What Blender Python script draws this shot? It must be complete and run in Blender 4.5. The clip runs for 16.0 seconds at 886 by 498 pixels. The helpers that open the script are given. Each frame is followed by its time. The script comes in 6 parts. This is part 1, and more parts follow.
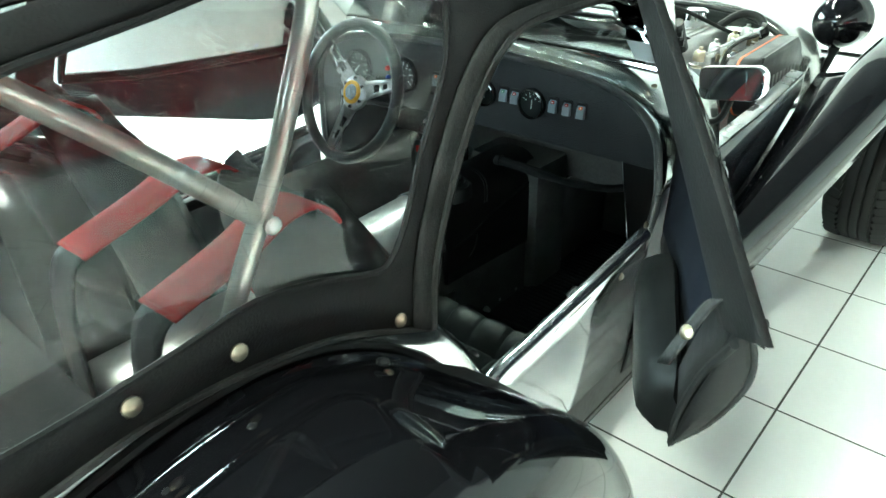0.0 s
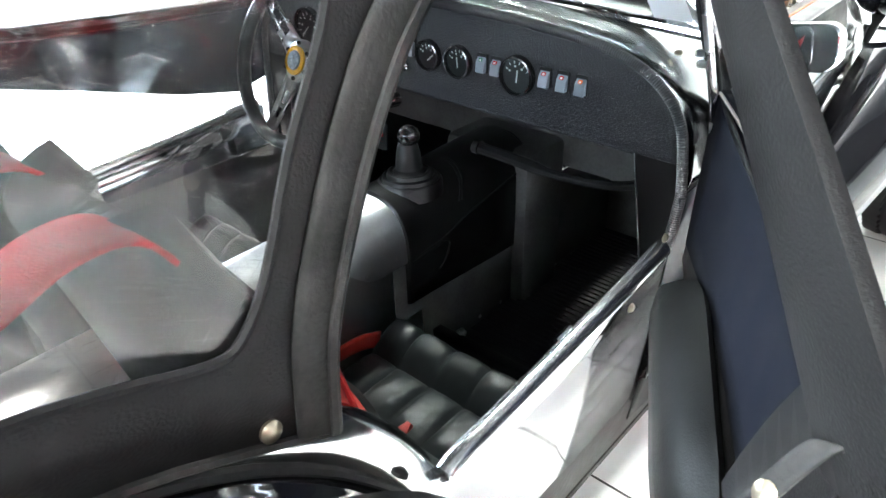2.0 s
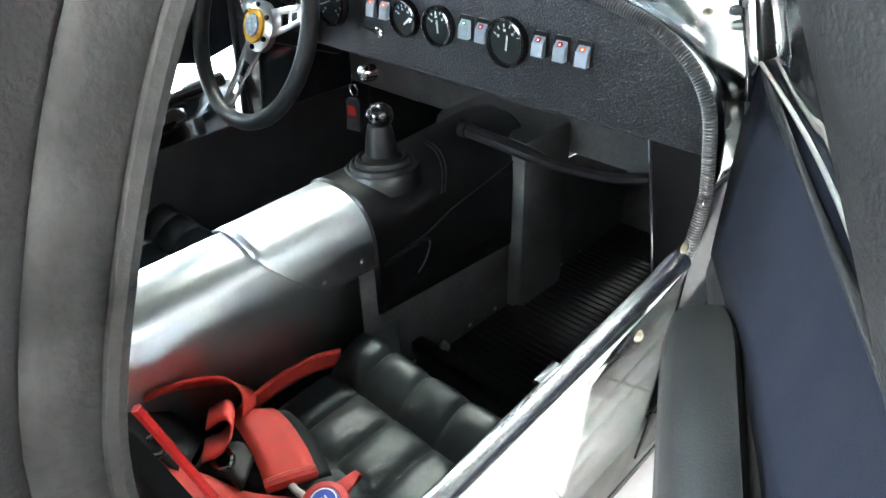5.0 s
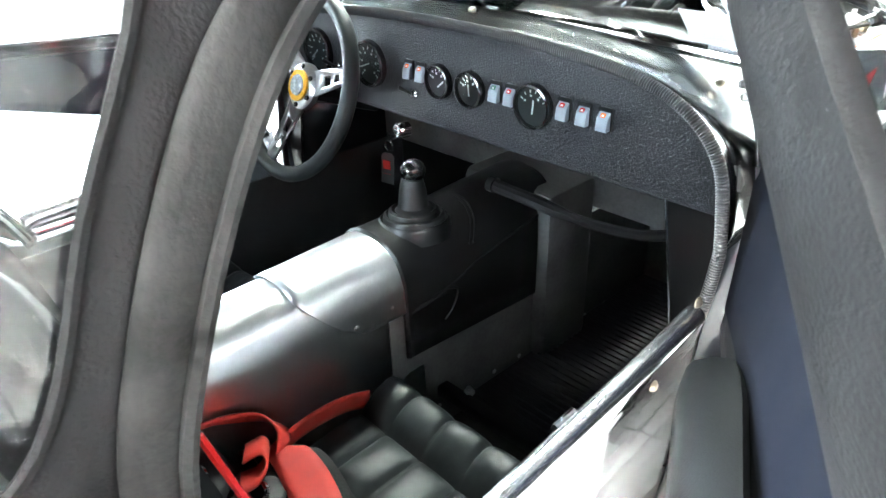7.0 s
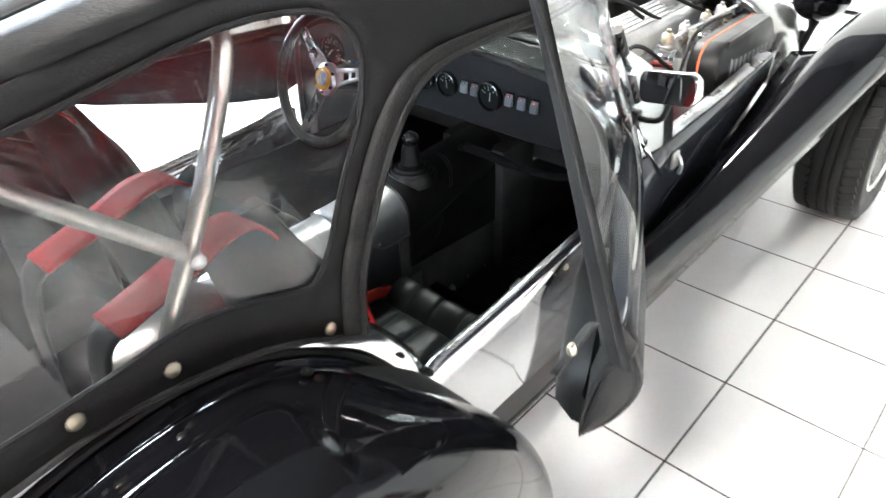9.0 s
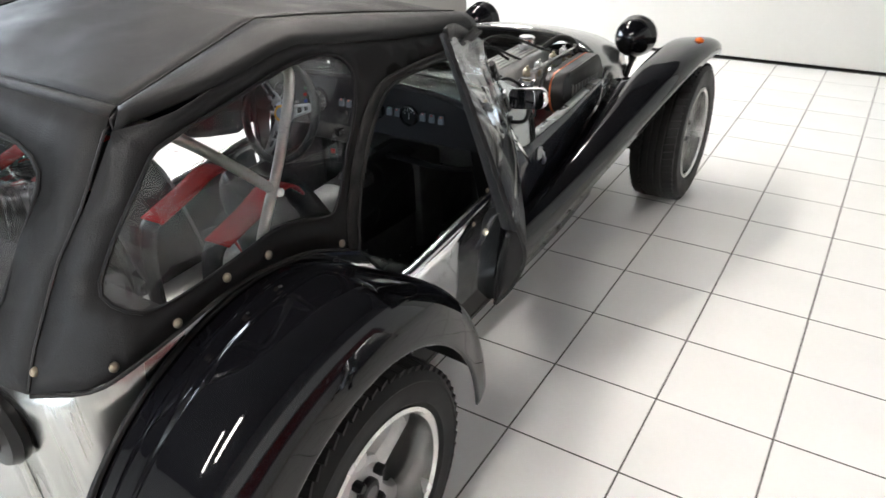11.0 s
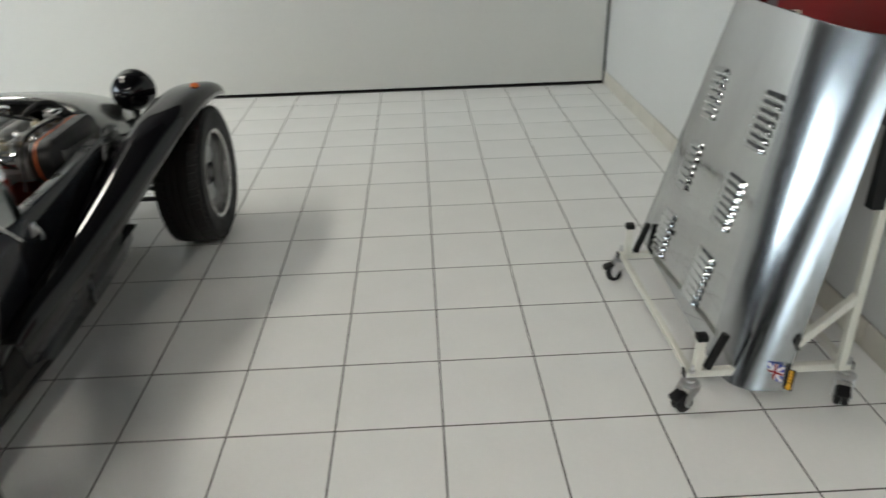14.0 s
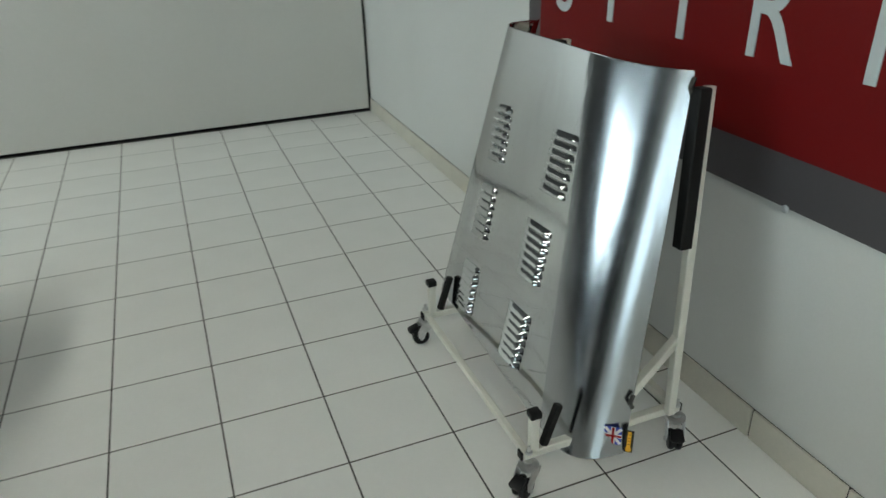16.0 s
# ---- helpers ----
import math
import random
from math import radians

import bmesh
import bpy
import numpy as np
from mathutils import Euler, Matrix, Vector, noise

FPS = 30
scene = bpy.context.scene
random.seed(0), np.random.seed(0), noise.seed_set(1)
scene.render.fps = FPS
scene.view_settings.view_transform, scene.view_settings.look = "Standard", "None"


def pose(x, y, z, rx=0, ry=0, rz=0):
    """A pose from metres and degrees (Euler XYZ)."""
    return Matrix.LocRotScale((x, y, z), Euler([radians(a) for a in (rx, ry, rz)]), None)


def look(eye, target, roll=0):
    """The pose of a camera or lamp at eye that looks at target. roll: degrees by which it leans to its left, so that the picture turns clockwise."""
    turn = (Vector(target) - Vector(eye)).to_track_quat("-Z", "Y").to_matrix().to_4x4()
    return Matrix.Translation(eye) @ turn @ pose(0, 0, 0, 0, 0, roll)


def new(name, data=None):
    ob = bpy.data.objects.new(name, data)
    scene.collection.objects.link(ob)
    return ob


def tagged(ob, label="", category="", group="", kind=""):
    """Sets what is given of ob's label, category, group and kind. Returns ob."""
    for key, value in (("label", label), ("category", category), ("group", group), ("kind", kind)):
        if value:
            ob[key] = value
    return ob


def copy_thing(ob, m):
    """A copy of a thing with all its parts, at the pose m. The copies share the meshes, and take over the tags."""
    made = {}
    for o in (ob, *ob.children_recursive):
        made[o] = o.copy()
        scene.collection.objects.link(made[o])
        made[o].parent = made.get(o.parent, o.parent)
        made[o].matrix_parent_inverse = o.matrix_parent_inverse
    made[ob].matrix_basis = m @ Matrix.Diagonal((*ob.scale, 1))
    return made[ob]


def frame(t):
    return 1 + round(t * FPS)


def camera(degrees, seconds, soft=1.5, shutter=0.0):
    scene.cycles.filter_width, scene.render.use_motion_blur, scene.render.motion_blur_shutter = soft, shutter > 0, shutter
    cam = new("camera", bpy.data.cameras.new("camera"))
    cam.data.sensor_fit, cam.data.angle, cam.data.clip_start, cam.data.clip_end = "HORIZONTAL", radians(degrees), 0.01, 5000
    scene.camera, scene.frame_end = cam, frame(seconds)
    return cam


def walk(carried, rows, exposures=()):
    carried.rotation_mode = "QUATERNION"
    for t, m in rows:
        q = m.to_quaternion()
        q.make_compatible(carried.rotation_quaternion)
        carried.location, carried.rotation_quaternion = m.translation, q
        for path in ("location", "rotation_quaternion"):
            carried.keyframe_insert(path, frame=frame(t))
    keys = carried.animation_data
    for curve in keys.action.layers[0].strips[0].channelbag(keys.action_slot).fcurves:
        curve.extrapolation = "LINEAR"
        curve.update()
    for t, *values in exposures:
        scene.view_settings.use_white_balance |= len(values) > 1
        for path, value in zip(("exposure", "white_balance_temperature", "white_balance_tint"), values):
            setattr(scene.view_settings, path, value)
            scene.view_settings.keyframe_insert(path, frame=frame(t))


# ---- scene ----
cam = camera(64.7, 16.0, shutter=0.5)
PATH = [
    (0, (-0.067, -1.124, 1.167), (-1.231, 0.17, 0.182), -1.7),
    (0.5, (-0.12, -1.043, 1.142), (-1.277, 0.254, 0.152), -1.6),
    (1, (-0.151, -0.969, 1.111), (-1.306, 0.325, 0.115), -1.5),
    (1.5, (-0.189, -0.911, 1.09), (-1.338, 0.375, 0.077), -1.5),
    (2, (-0.218, -0.853, 1.06), (-1.364, 0.414, 0.02), -1.4),
    (2.5, (-0.243, -0.807, 1.04), (-1.384, 0.44, -0.029), -1.5),
    (3, (-0.26, -0.767, 1.018), (-1.391, 0.465, -0.079), -1.5),
    (3.2, (-0.265, -0.754, 1.011), (-1.401, 0.469, -0.09), -2.0),
    (5.3, (-0.29, -0.664, 0.983), (-1.492, 0.522, -0.089), -1.6),
    (5.5, (-0.292, -0.661, 0.984), (-1.518, 0.516, -0.071), -1.6),
    (6, (-0.287, -0.667, 0.991), (-1.555, 0.5, -0.024), -1.9),
    (6.5, (-0.278, -0.683, 0.999), (-1.552, 0.501, 0.011), -1.7),
    (7, (-0.255, -0.702, 1.018), (-1.535, 0.488, 0.047), -1.8),
    (7.5, (-0.215, -0.757, 1.066), (-1.488, 0.437, 0.09), -1.6),
    (8, (-0.129, -0.838, 1.138), (-1.37, 0.338, 0.1), -1.5),
    (8.5, (-0.03, -0.922, 1.219), (-1.231, 0.249, 0.13), -2.0),
    (9, (0.033, -1.072, 1.281), (-1.104, 0.136, 0.164), -2.1),
    (9.2, (0.065, -1.131, 1.305), (-1.04, 0.099, 0.179), -1.9),
    (11.3, (0.37, -1.687, 1.43), (-0.522, -0.183, 0.458), -1.9),
    (11.5, (0.398, -1.722, 1.433), (-0.449, -0.183, 0.477), -1.7),
    (12, (0.514, -1.787, 1.434), (-0.233, -0.186, 0.496), -1.4),
    (12.5, (0.621, -1.805, 1.432), (-0.033, -0.162, 0.498), -2.3),
    (13, (0.658, -1.773, 1.433), (0.188, -0.069, 0.498), -2.1),
    (13.5, (0.639, -1.685, 1.431), (0.397, 0.069, 0.501), -2.1),
    (14, (0.614, -1.593, 1.422), (0.661, 0.179, 0.497), -1.9),
    (14.5, (0.65, -1.498, 1.428), (0.929, 0.252, 0.502), -1.3),
    (15, (0.694, -1.396, 1.448), (1.096, 0.331, 0.523), -1.1),
    (15.5, (0.698, -1.303, 1.454), (1.199, 0.405, 0.542), -1.2),
    (16, (0.687, -1.184, 1.432), (1.326, 0.482, 0.528), -1.7),
]
EXPOSURES = [(0.0, 2.06, 6050, -17), (0.5, 2.27, 6080, -12), (1.0, 2.44, 6100, -8), (2.0, 2.92, 6200, 8), (3.0, 3.26, 6200, 8), (5.5, 3.72, 6180, 4), (6.0, 3.85, 6180, 5), (7.0, 3.85, 6200, 6), (8.0, 3.18, 6350, 10), (8.5, 2.86, 6380, 10), (9.0, 2.34, 6400, 11),
             (11.5, 0.68, 6650, 13), (12.0, 0.62, 6700, 13), (12.5, 0.42, 6750, 14), (13.5, -0.15, 6750, 14), (14.5, -0.5, 6500, 0), (16.0, -0.68, 6450, -1)]
walk(cam, [(t, look(eye, target, roll)) for t, eye, target, roll in PATH], EXPOSURES)

# ---- light ----
world = bpy.data.worlds.new("world")
scene.world = world
world.use_nodes = True
world.node_tree.nodes["Background"].inputs[0].default_value = (0.75, 0.85, 1.0, 1)
world.node_tree.nodes["Background"].inputs[1].default_value = 0.15

# ---- small helpers ----
XC = -1.04          # centre line of the car


def part(name, bm, mat, parent=None, label="", angle=35, solid=0.0, smooth=True, bevel=0.0):
    bmesh.ops.recalc_face_normals(bm, faces=bm.faces)
    me = bpy.data.meshes.new(name)
    bm.to_mesh(me)
    bm.free()
    if smooth:
        me.shade_smooth()
        me.set_sharp_from_angle(angle=radians(angle))
    ob = new(name, me)
    if mat:
        me.materials.append(mat)
    if parent:
        ob.parent = parent
    if label:
        tagged(ob, label)
    if solid:
        m = ob.modifiers.new("solid", "SOLIDIFY")
        m.thickness, m.offset = solid, 0
    if bevel:
        m = ob.modifiers.new("bevel", "BEVEL")
        m.width, m.segments, m.limit_method = bevel, 2, "ANGLE"
    return ob


def thing(name, label, category, at=(0, 0, 0), group="", kind=""):
    ob = new(name)
    ob.location = at
    ob.empty_display_size = 0.1
    return tagged(ob, label, category, group, kind)


def cr(pts, n=6, closed=False):
    """Catmull-Rom through the points."""
    P = [Vector(p) for p in pts]
    out = []
    m = len(P)
    for i in range(m if closed else m - 1):
        if closed:
            a, b, c, d = P[(i - 1) % m], P[i], P[(i + 1) % m], P[(i + 2) % m]
        else:
            b, c = P[i], P[i + 1]
            a = P[i - 1] if i else b * 2 - c
            d = P[i + 2] if i + 2 < m else c * 2 - b
        for k in range(n):
            t = k / n
            out.append(0.5 * (2 * b + (c - a) * t + (2 * a - 5 * b + 4 * c - d) * t * t + (3 * b - a - 3 * c + d) * t ** 3))
    if not closed:
        out.append(P[-1])
    return out


def loft(rows, bm=None, close_v=False, close_u=False, cap=False):
    bm = bm or bmesh.new()
    V = [[bm.verts.new(p) for p in r] for r in rows]
    nr, nc = len(V), len(V[0])
    for i in range(nr if close_u else nr - 1):
        for j in range(nc if close_v else nc - 1):
            a, b = V[i], V[(i + 1) % nr]
            q = [a[j], a[(j + 1) % nc], b[(j + 1) % nc], b[j]]
            if len({v.co.to_tuple(6) for v in q}) >= 3:
                bm.faces.new(q)
    if cap:
        for r in (V[0], V[-1]):
            try:
                bm.faces.new(r)
            except ValueError:
                pass
    return bm


def tube(pts, r, bm=None, seg=10, closed=False):
    bm = bm or bmesh.new()
    P = [Vector(p) for p in pts]
    n = len(P)
    rows = []
    up = None
    for i, p in enumerate(P):
        a = P[(i - 1) % n] if closed or i else P[i]
        b = P[(i + 1) % n] if closed or i < n - 1 else P[i]
        d = (b - a).normalized()
        if up is None:
            up = d.orthogonal().normalized()
        up = (up - d * up.dot(d)).normalized()
        side = d.cross(up)
        rr = r[i] if isinstance(r, (list, tuple)) else r
        rows.append([p + (up * math.cos(t) + side * math.sin(t)) * rr for t in [k * math.tau / seg for k in range(seg)]])
    return loft(rows, bm, close_v=True, close_u=closed, cap=not closed)


def box(size, at=(0, 0, 0), bm=None, rot=None, bevel=0.0, seg=2):
    bm = bm or bmesh.new()
    m = Matrix.Translation(at) @ (rot.to_4x4() if rot else Matrix()) @ Matrix.Diagonal((*size, 1))
    vs = bmesh.ops.create_cube(bm, size=1, matrix=m)["verts"]
    if bevel:
        es = list({e for v in vs for e in v.link_edges})
        bmesh.ops.bevel(bm, geom=es, offset=bevel, segments=seg, profile=0.5, affect="EDGES")
    return bm


def lathe(profile, m=Matrix(), seg=24, bm=None, cap=True):
    """profile: (radius, height) along local z."""
    bm = bm or bmesh.new()
    rows = [[m @ Vector((r * math.cos(t), r * math.sin(t), h)) for t in [k * math.tau / seg for k in range(seg)]] for r, h in profile]
    return loft(rows, bm, close_v=True, cap=cap)


def slab(poly, depth, m=Matrix(), bm=None, bevel=0.0):
    """A polygon in local xy, thick along local z."""
    bm = bm or bmesh.new()
    lo = [bm.verts.new(m @ Vector((x, y, 0))) for x, y in poly]
    hi = [bm.verts.new(m @ Vector((x, y, depth))) for x, y in poly]
    n = len(poly)
    fs = [bm.faces.new(lo), bm.faces.new(hi)]
    fs += [bm.faces.new((lo[i], lo[(i + 1) % n], hi[(i + 1) % n], hi[i])) for i in range(n)]
    if bevel:
        bmesh.ops.bevel(bm, geom=[e for e in fs[1].edges], offset=bevel, segments=2, profile=0.5, affect="EDGES")
    return bm


def sheet(outer, holes, place, bm=None, grain=0.0):
    """A flat panel with holes; place() takes (u, v) to a point."""
    bm = bm or bmesh.new()
    es = []
    for loop in (outer, *holes):
        vs = [bm.verts.new((u, v, 0)) for u, v in loop]
        es += [bm.edges.new((vs[i], vs[(i + 1) % len(vs)])) for i in range(len(vs))]
    bmesh.ops.triangle_fill(bm, use_beauty=True, use_dissolve=False, edges=es)
    if grain:
        for _ in range(3):
            long = [e for e in bm.edges if e.calc_length() > grain]
            if long:
                bmesh.ops.subdivide_edges(bm, edges=long, cuts=1)
                bmesh.ops.triangulate(bm, faces=bm.faces)
    for v in bm.verts:
        v.co = Vector(place(v.co.x, v.co.y))
    return bm


def axis(at, z, x=None):
    """A pose with local z along z."""
    z = Vector(z).normalized()
    x = Vector(x) if x else z.orthogonal()
    x = (x - z * x.dot(z)).normalized()
    y = z.cross(x)
    m = Matrix((x, y, z)).transposed().to_4x4()
    m.translation = at
    return m


def mirror_x(pts):
    return [Vector((2 * XC - p[0], p[1], p[2])) for p in pts]


def rounded(w, h, r, n=5):
    out = []
    for cx, cy, a0 in ((w / 2 - r, h / 2 - r, 0), (-w / 2 + r, h / 2 - r, 90), (-w / 2 + r, -h / 2 + r, 180), (w / 2 - r, -h / 2 + r, 270)):
        out += [(cx + r * math.cos(radians(a0 + 90 * k / n)), cy + r * math.sin(radians(a0 + 90 * k / n))) for k in range(n + 1)]
    return out


# ---- materials ----
def material(name, color, rough=0.5, metal=0.0, spread=0.06, scale=8.0, fine=150.0, bump=0.0, rough_spread=0.08, coat=0.0, spec=0.5, transmission=0.0, emit=None, strength=0.0, detail=6, stretch=(1, 1, 1), per_object=0.0, bump_dist=0.002):
    """Principled surface with slow blotches, fine grain and a bump."""
    m = bpy.data.materials.new(name)
    m.use_nodes = True
    nt = m.node_tree
    p = nt.nodes["Principled BSDF"]
    p.inputs["Metallic"].default_value = metal
    p.inputs["Roughness"].default_value = rough
    p.inputs["Specular IOR Level"].default_value = spec
    p.inputs["Coat Weight"].default_value = coat
    p.inputs["Coat Roughness"].default_value = 0.03
    p.inputs["Transmission Weight"].default_value = transmission
    if emit:
        p.inputs["Emission Color"].default_value = (*emit, 1)
        p.inputs["Emission Strength"].default_value = strength
    tc = nt.nodes.new("ShaderNodeTexCoord")
    mp = nt.nodes.new("ShaderNodeMapping")
    mp.inputs["Scale"].default_value = stretch
    nt.links.new(tc.outputs["Object"], mp.inputs["Vector"])
    n1 = nt.nodes.new("ShaderNodeTexNoise")
    n1.inputs["Scale"].default_value = scale
    n1.inputs["Detail"].default_value = detail
    n2 = nt.nodes.new("ShaderNodeTexNoise")
    n2.inputs["Scale"].default_value = fine
    n2.inputs["Detail"].default_value = 3
    for n in (n1, n2):
        nt.links.new(mp.outputs["Vector"], n.inputs["Vector"])
    add = nt.nodes.new("ShaderNodeMath")
    add.operation = "MULTIPLY_ADD"
    add.inputs[1].default_value = 0.35
    nt.links.new(n2.outputs["Fac"], add.inputs[0])
    nt.links.new(n1.outputs["Fac"], add.inputs[2])
    src = add.outputs[0]
    if per_object:
        oi = nt.nodes.new("ShaderNodeObjectInfo")
        a2 = nt.nodes.new("ShaderNodeMath")
        a2.operation = "MULTIPLY_ADD"
        a2.inputs[1].default_value = per_object
        nt.links.new(oi.outputs["Random"], a2.inputs[0])
        nt.links.new(src, a2.inputs[2])
        src = a2.outputs[0]
    mr = nt.nodes.new("ShaderNodeMapRange")
    mr.inputs["From Min"].default_value, mr.inputs["From Max"].default_value = 0.35, 1.0
    mr.inputs["To Min"].default_value, mr.inputs["To Max"].default_value = 1 - spread * 2, 1 + spread * 2
    nt.links.new(src, mr.inputs["Value"])
    mul = nt.nodes.new("ShaderNodeVectorMath")
    mul.operation = "SCALE"
    mul.inputs[0].default_value = color
    nt.links.new(mr.outputs[0], mul.inputs["Scale"])
    nt.links.new(mul.outputs[0], p.inputs["Base Color"])
    if rough_spread:
        r = nt.nodes.new("ShaderNodeMapRange")
        r.inputs["From Min"].default_value, r.inputs["From Max"].default_value = 0.3, 0.75
        r.inputs["To Min"].default_value, r.inputs["To Max"].default_value = max(0.0, rough - rough_spread), min(1.0, rough + rough_spread)
        nt.links.new(n1.outputs["Fac"], r.inputs["Value"])
        nt.links.new(r.outputs[0], p.inputs["Roughness"])
    if bump:
        b = nt.nodes.new("ShaderNodeBump")
        b.inputs["Strength"].default_value = bump
        b.inputs["Distance"].default_value = bump_dist
        nt.links.new(n2.outputs["Fac"], b.inputs["Height"])
        nt.links.new(b.outputs[0], p.inputs["Normal"])
    return m


ALU = material("polished_aluminium", (0.86, 0.87, 0.88), 0.10, 1.0, 0.03, 3, 60, 0.03, 0.06)
ALU_DULL = material("brushed_aluminium", (0.40, 0.405, 0.415), 0.30, 1.0, 0.16, 12, 220, 0.05, 0.08)
RAIL_ALU = material("brushed_rail_aluminium", (0.82, 0.83, 0.85), 0.27, 1.0, 0.04, 14, 260, 0.05, 0.05, stretch=(1, 0.06, 1))
CHROME = material("chrome", (0.8, 0.8, 0.8), 0.06, 1.0, 0.02, 20, 200, 0, 0.03)
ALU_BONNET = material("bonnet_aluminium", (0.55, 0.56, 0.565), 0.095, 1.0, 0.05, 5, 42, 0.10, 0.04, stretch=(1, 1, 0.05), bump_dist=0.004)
# bonnet aluminium, darkened to stand in for the dim surroundings it mirrors
ALU_SHOULDER = material("muted_shoulder_aluminium", (0.41, 0.425, 0.44), 0.20, 1.0, 0.10, 7, 60, 0.08, 0.06, stretch=(1, 1, 0.05), bump_dist=0.003)
NOSE_GREY = material("silver_grey_nose_paint", (0.36, 0.37, 0.36), 0.20, 0.8, 0.04, 4, 90, 0.02, 0.04)
ALU_PLATE = material("worn_aluminium_plate", (0.60, 0.61, 0.62), 0.36, 1.0, 0.07, 22, 200, 0.04, 0.06)
BRASS = material("old_brass", (0.42, 0.37, 0.28), 0.36, 1.0, 0.1, 80, 300, 0, 0.04)
BLACK_PAINT = material("black_gloss_paint", (0.004, 0.004, 0.005), 0.04, 0.0, 0.1, 4, 120, 0.0, 0.02, spec=0.38)
VINYL = material("black_vinyl_cloth", (0.0115, 0.0115, 0.0121), 0.55, 0, 0.3, 7, 420, 0.6, 0.12, bump_dist=0.0012, spec=0.2)
VINYL_WORN = material("worn_black_binding", (0.0155, 0.0152, 0.0152), 0.6, 0, 0.75, 20, 190, 0.6, 0.12, bump_dist=0.0014, spec=0.3)
LEATHER = material("black_leather", (0.014, 0.017, 0.018), 0.42, 0, 0.15, 14, 420, 0.4, 0.06, bump_dist=0.0008, spec=0.28)
DASH = material("black_grained_vinyl", (0.0105, 0.011, 0.0145), 0.44, 0, 0.12, 9, 330, 1.0, 0.06, bump_dist=0.003, spec=0.4)
PIPING = material("ribbed_piping_vinyl", (0.045, 0.046, 0.05), 0.35, 0, 0.1, 30, 400, 0.1, 0.05)
PAD = material("soft_black_hide", (0.0065, 0.007, 0.0073), 0.42, 0, 0.15, 9, 420, 0.4, 0.06, bump_dist=0.0008, spec=0.09)
BLUEBLACK = material("blue_black_lining", (0.0048, 0.0063, 0.0125), 0.75, 0, 0.2, 9, 700, 0.4, 0.1, bump_dist=0.0008, spec=0.12)
RUBBER = material("tyre_rubber", (0.008, 0.008, 0.008), 0.6, 0, 0.2, 9, 260, 0.2, 0.1, spec=0.25)
TREAD = material("worn_tread_rubber", (0.0145, 0.0142, 0.014), 0.6, 0, 0.2, 9, 260, 0.2, 0.1, spec=0.3)
# darkened and streaked upright to imitate what the polished tail mirrors
ALU_TAIL = material("toned_tail_aluminium", (0.36, 0.36, 0.345), 0.28, 1.0, 0.14, 6, 90, 0.05, 0.08, stretch=(1, 1, 0.08))
PLATE_ALU = material("pale_screen_plate", (0.86, 0.86, 0.87), 0.26, 1.0, 0.03, 9, 120, 0.03, 0.05)
# matt black standing in for the shade inside bay and nose
BAY_BLACK = material("dark_cavity_black", (0.012, 0.012, 0.012), 0.7, 0, 0.3, 12, 160, 0.2, 0.1, spec=0.15)
SCUTTLE_ALU = material("satin_scuttle_aluminium", (0.36, 0.375, 0.375), 0.24, 1.0, 0.03, 6, 220, 0.02, 0.04)
TUNNEL_ALU = material("scuffed_tunnel_aluminium", (0.50, 0.505, 0.51), 0.36, 1.0, 0.07, 9, 220, 0.04, 0.05)
PLASTIC = material("black_plastic", (0.009, 0.009, 0.0095), 0.36, 0, 0.1, 20, 300, 0.08, 0.06, spec=0.25)
GLOSS_BLACK = material("gloss_black_bezel", (0.02, 0.02, 0.021), 0.15, 0, 0.05, 30, 300, 0, 0.04, coat=0.6)
COVER = material("tunnel_leather", (0.009, 0.009, 0.0095), 0.35, 0, 0.15, 14, 420, 0.35, 0.05, bump_dist=0.0008)
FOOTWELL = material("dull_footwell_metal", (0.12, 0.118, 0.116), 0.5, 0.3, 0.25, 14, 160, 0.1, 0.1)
SIDE_DARK = material("dark_gloss_side", (0.020, 0.022, 0.027), 0.10, 0, 0.1, 4, 120, 0.0, 0.04)
CARPET = material("black_carpet", (0.018, 0.018, 0.0195), 0.9, 0, 0.3, 20, 800, 0.8, 0.05)
RIM = material("silver_wheel_paint", (0.45, 0.45, 0.445), 0.36, 0.75, 0.08, 10, 300, 0.05, 0.07)
RIM_LIP = material("polished_rim_lip", (0.62, 0.62, 0.61), 0.24, 0.95, 0.06, 10, 300, 0.04, 0.05)
RED_WEB = material("red_webbing", (0.47, 0.028, 0.018), 0.6, 0, 0.12, 30, 900, 0.6, 0.1, bump_dist=0.001)
RED_CLOTH = material("red_seat_cloth", (0.30, 0.011, 0.011), 0.75, 0, 0.12, 20, 600, 0.4, 0.1, spec=0.1)
RED_PAINT = material("red_engine_paint", (0.28, 0.022, 0.014), 0.4, 0, 0.2, 20, 200, 0.1, 0.1)
CASTING = material("cast_alloy", (0.46, 0.46, 0.455), 0.36, 0.9, 0.15, 14, 160, 0.2, 0.1)
DARK_METAL = material("dark_engine_metal", (0.05, 0.048, 0.045), 0.5, 0.6, 0.3, 18, 150, 0.3, 0.12)
ORANGE = material("orange_lens", (0.85, 0.16, 0.02), 0.2, 0, 0.05, 30, 200, 0, 0.05, coat=0.5)
RED_LENS = material("red_lens", (0.5, 0.02, 0.015), 0.12, 0, 0.05, 30, 200, 0, 0.03, coat=0.8)
ORANGE_FOAM = material("orange_filter_seal", (0.6, 0.13, 0.035), 0.6, 0, 0.1, 30, 300, 0.2, 0.1)
WHITE_WALL = material("white_painted_wall", (0.60, 0.60, 0.58), 0.55, 0, 0.025, 1.5, 120, 0.06, 0.08)
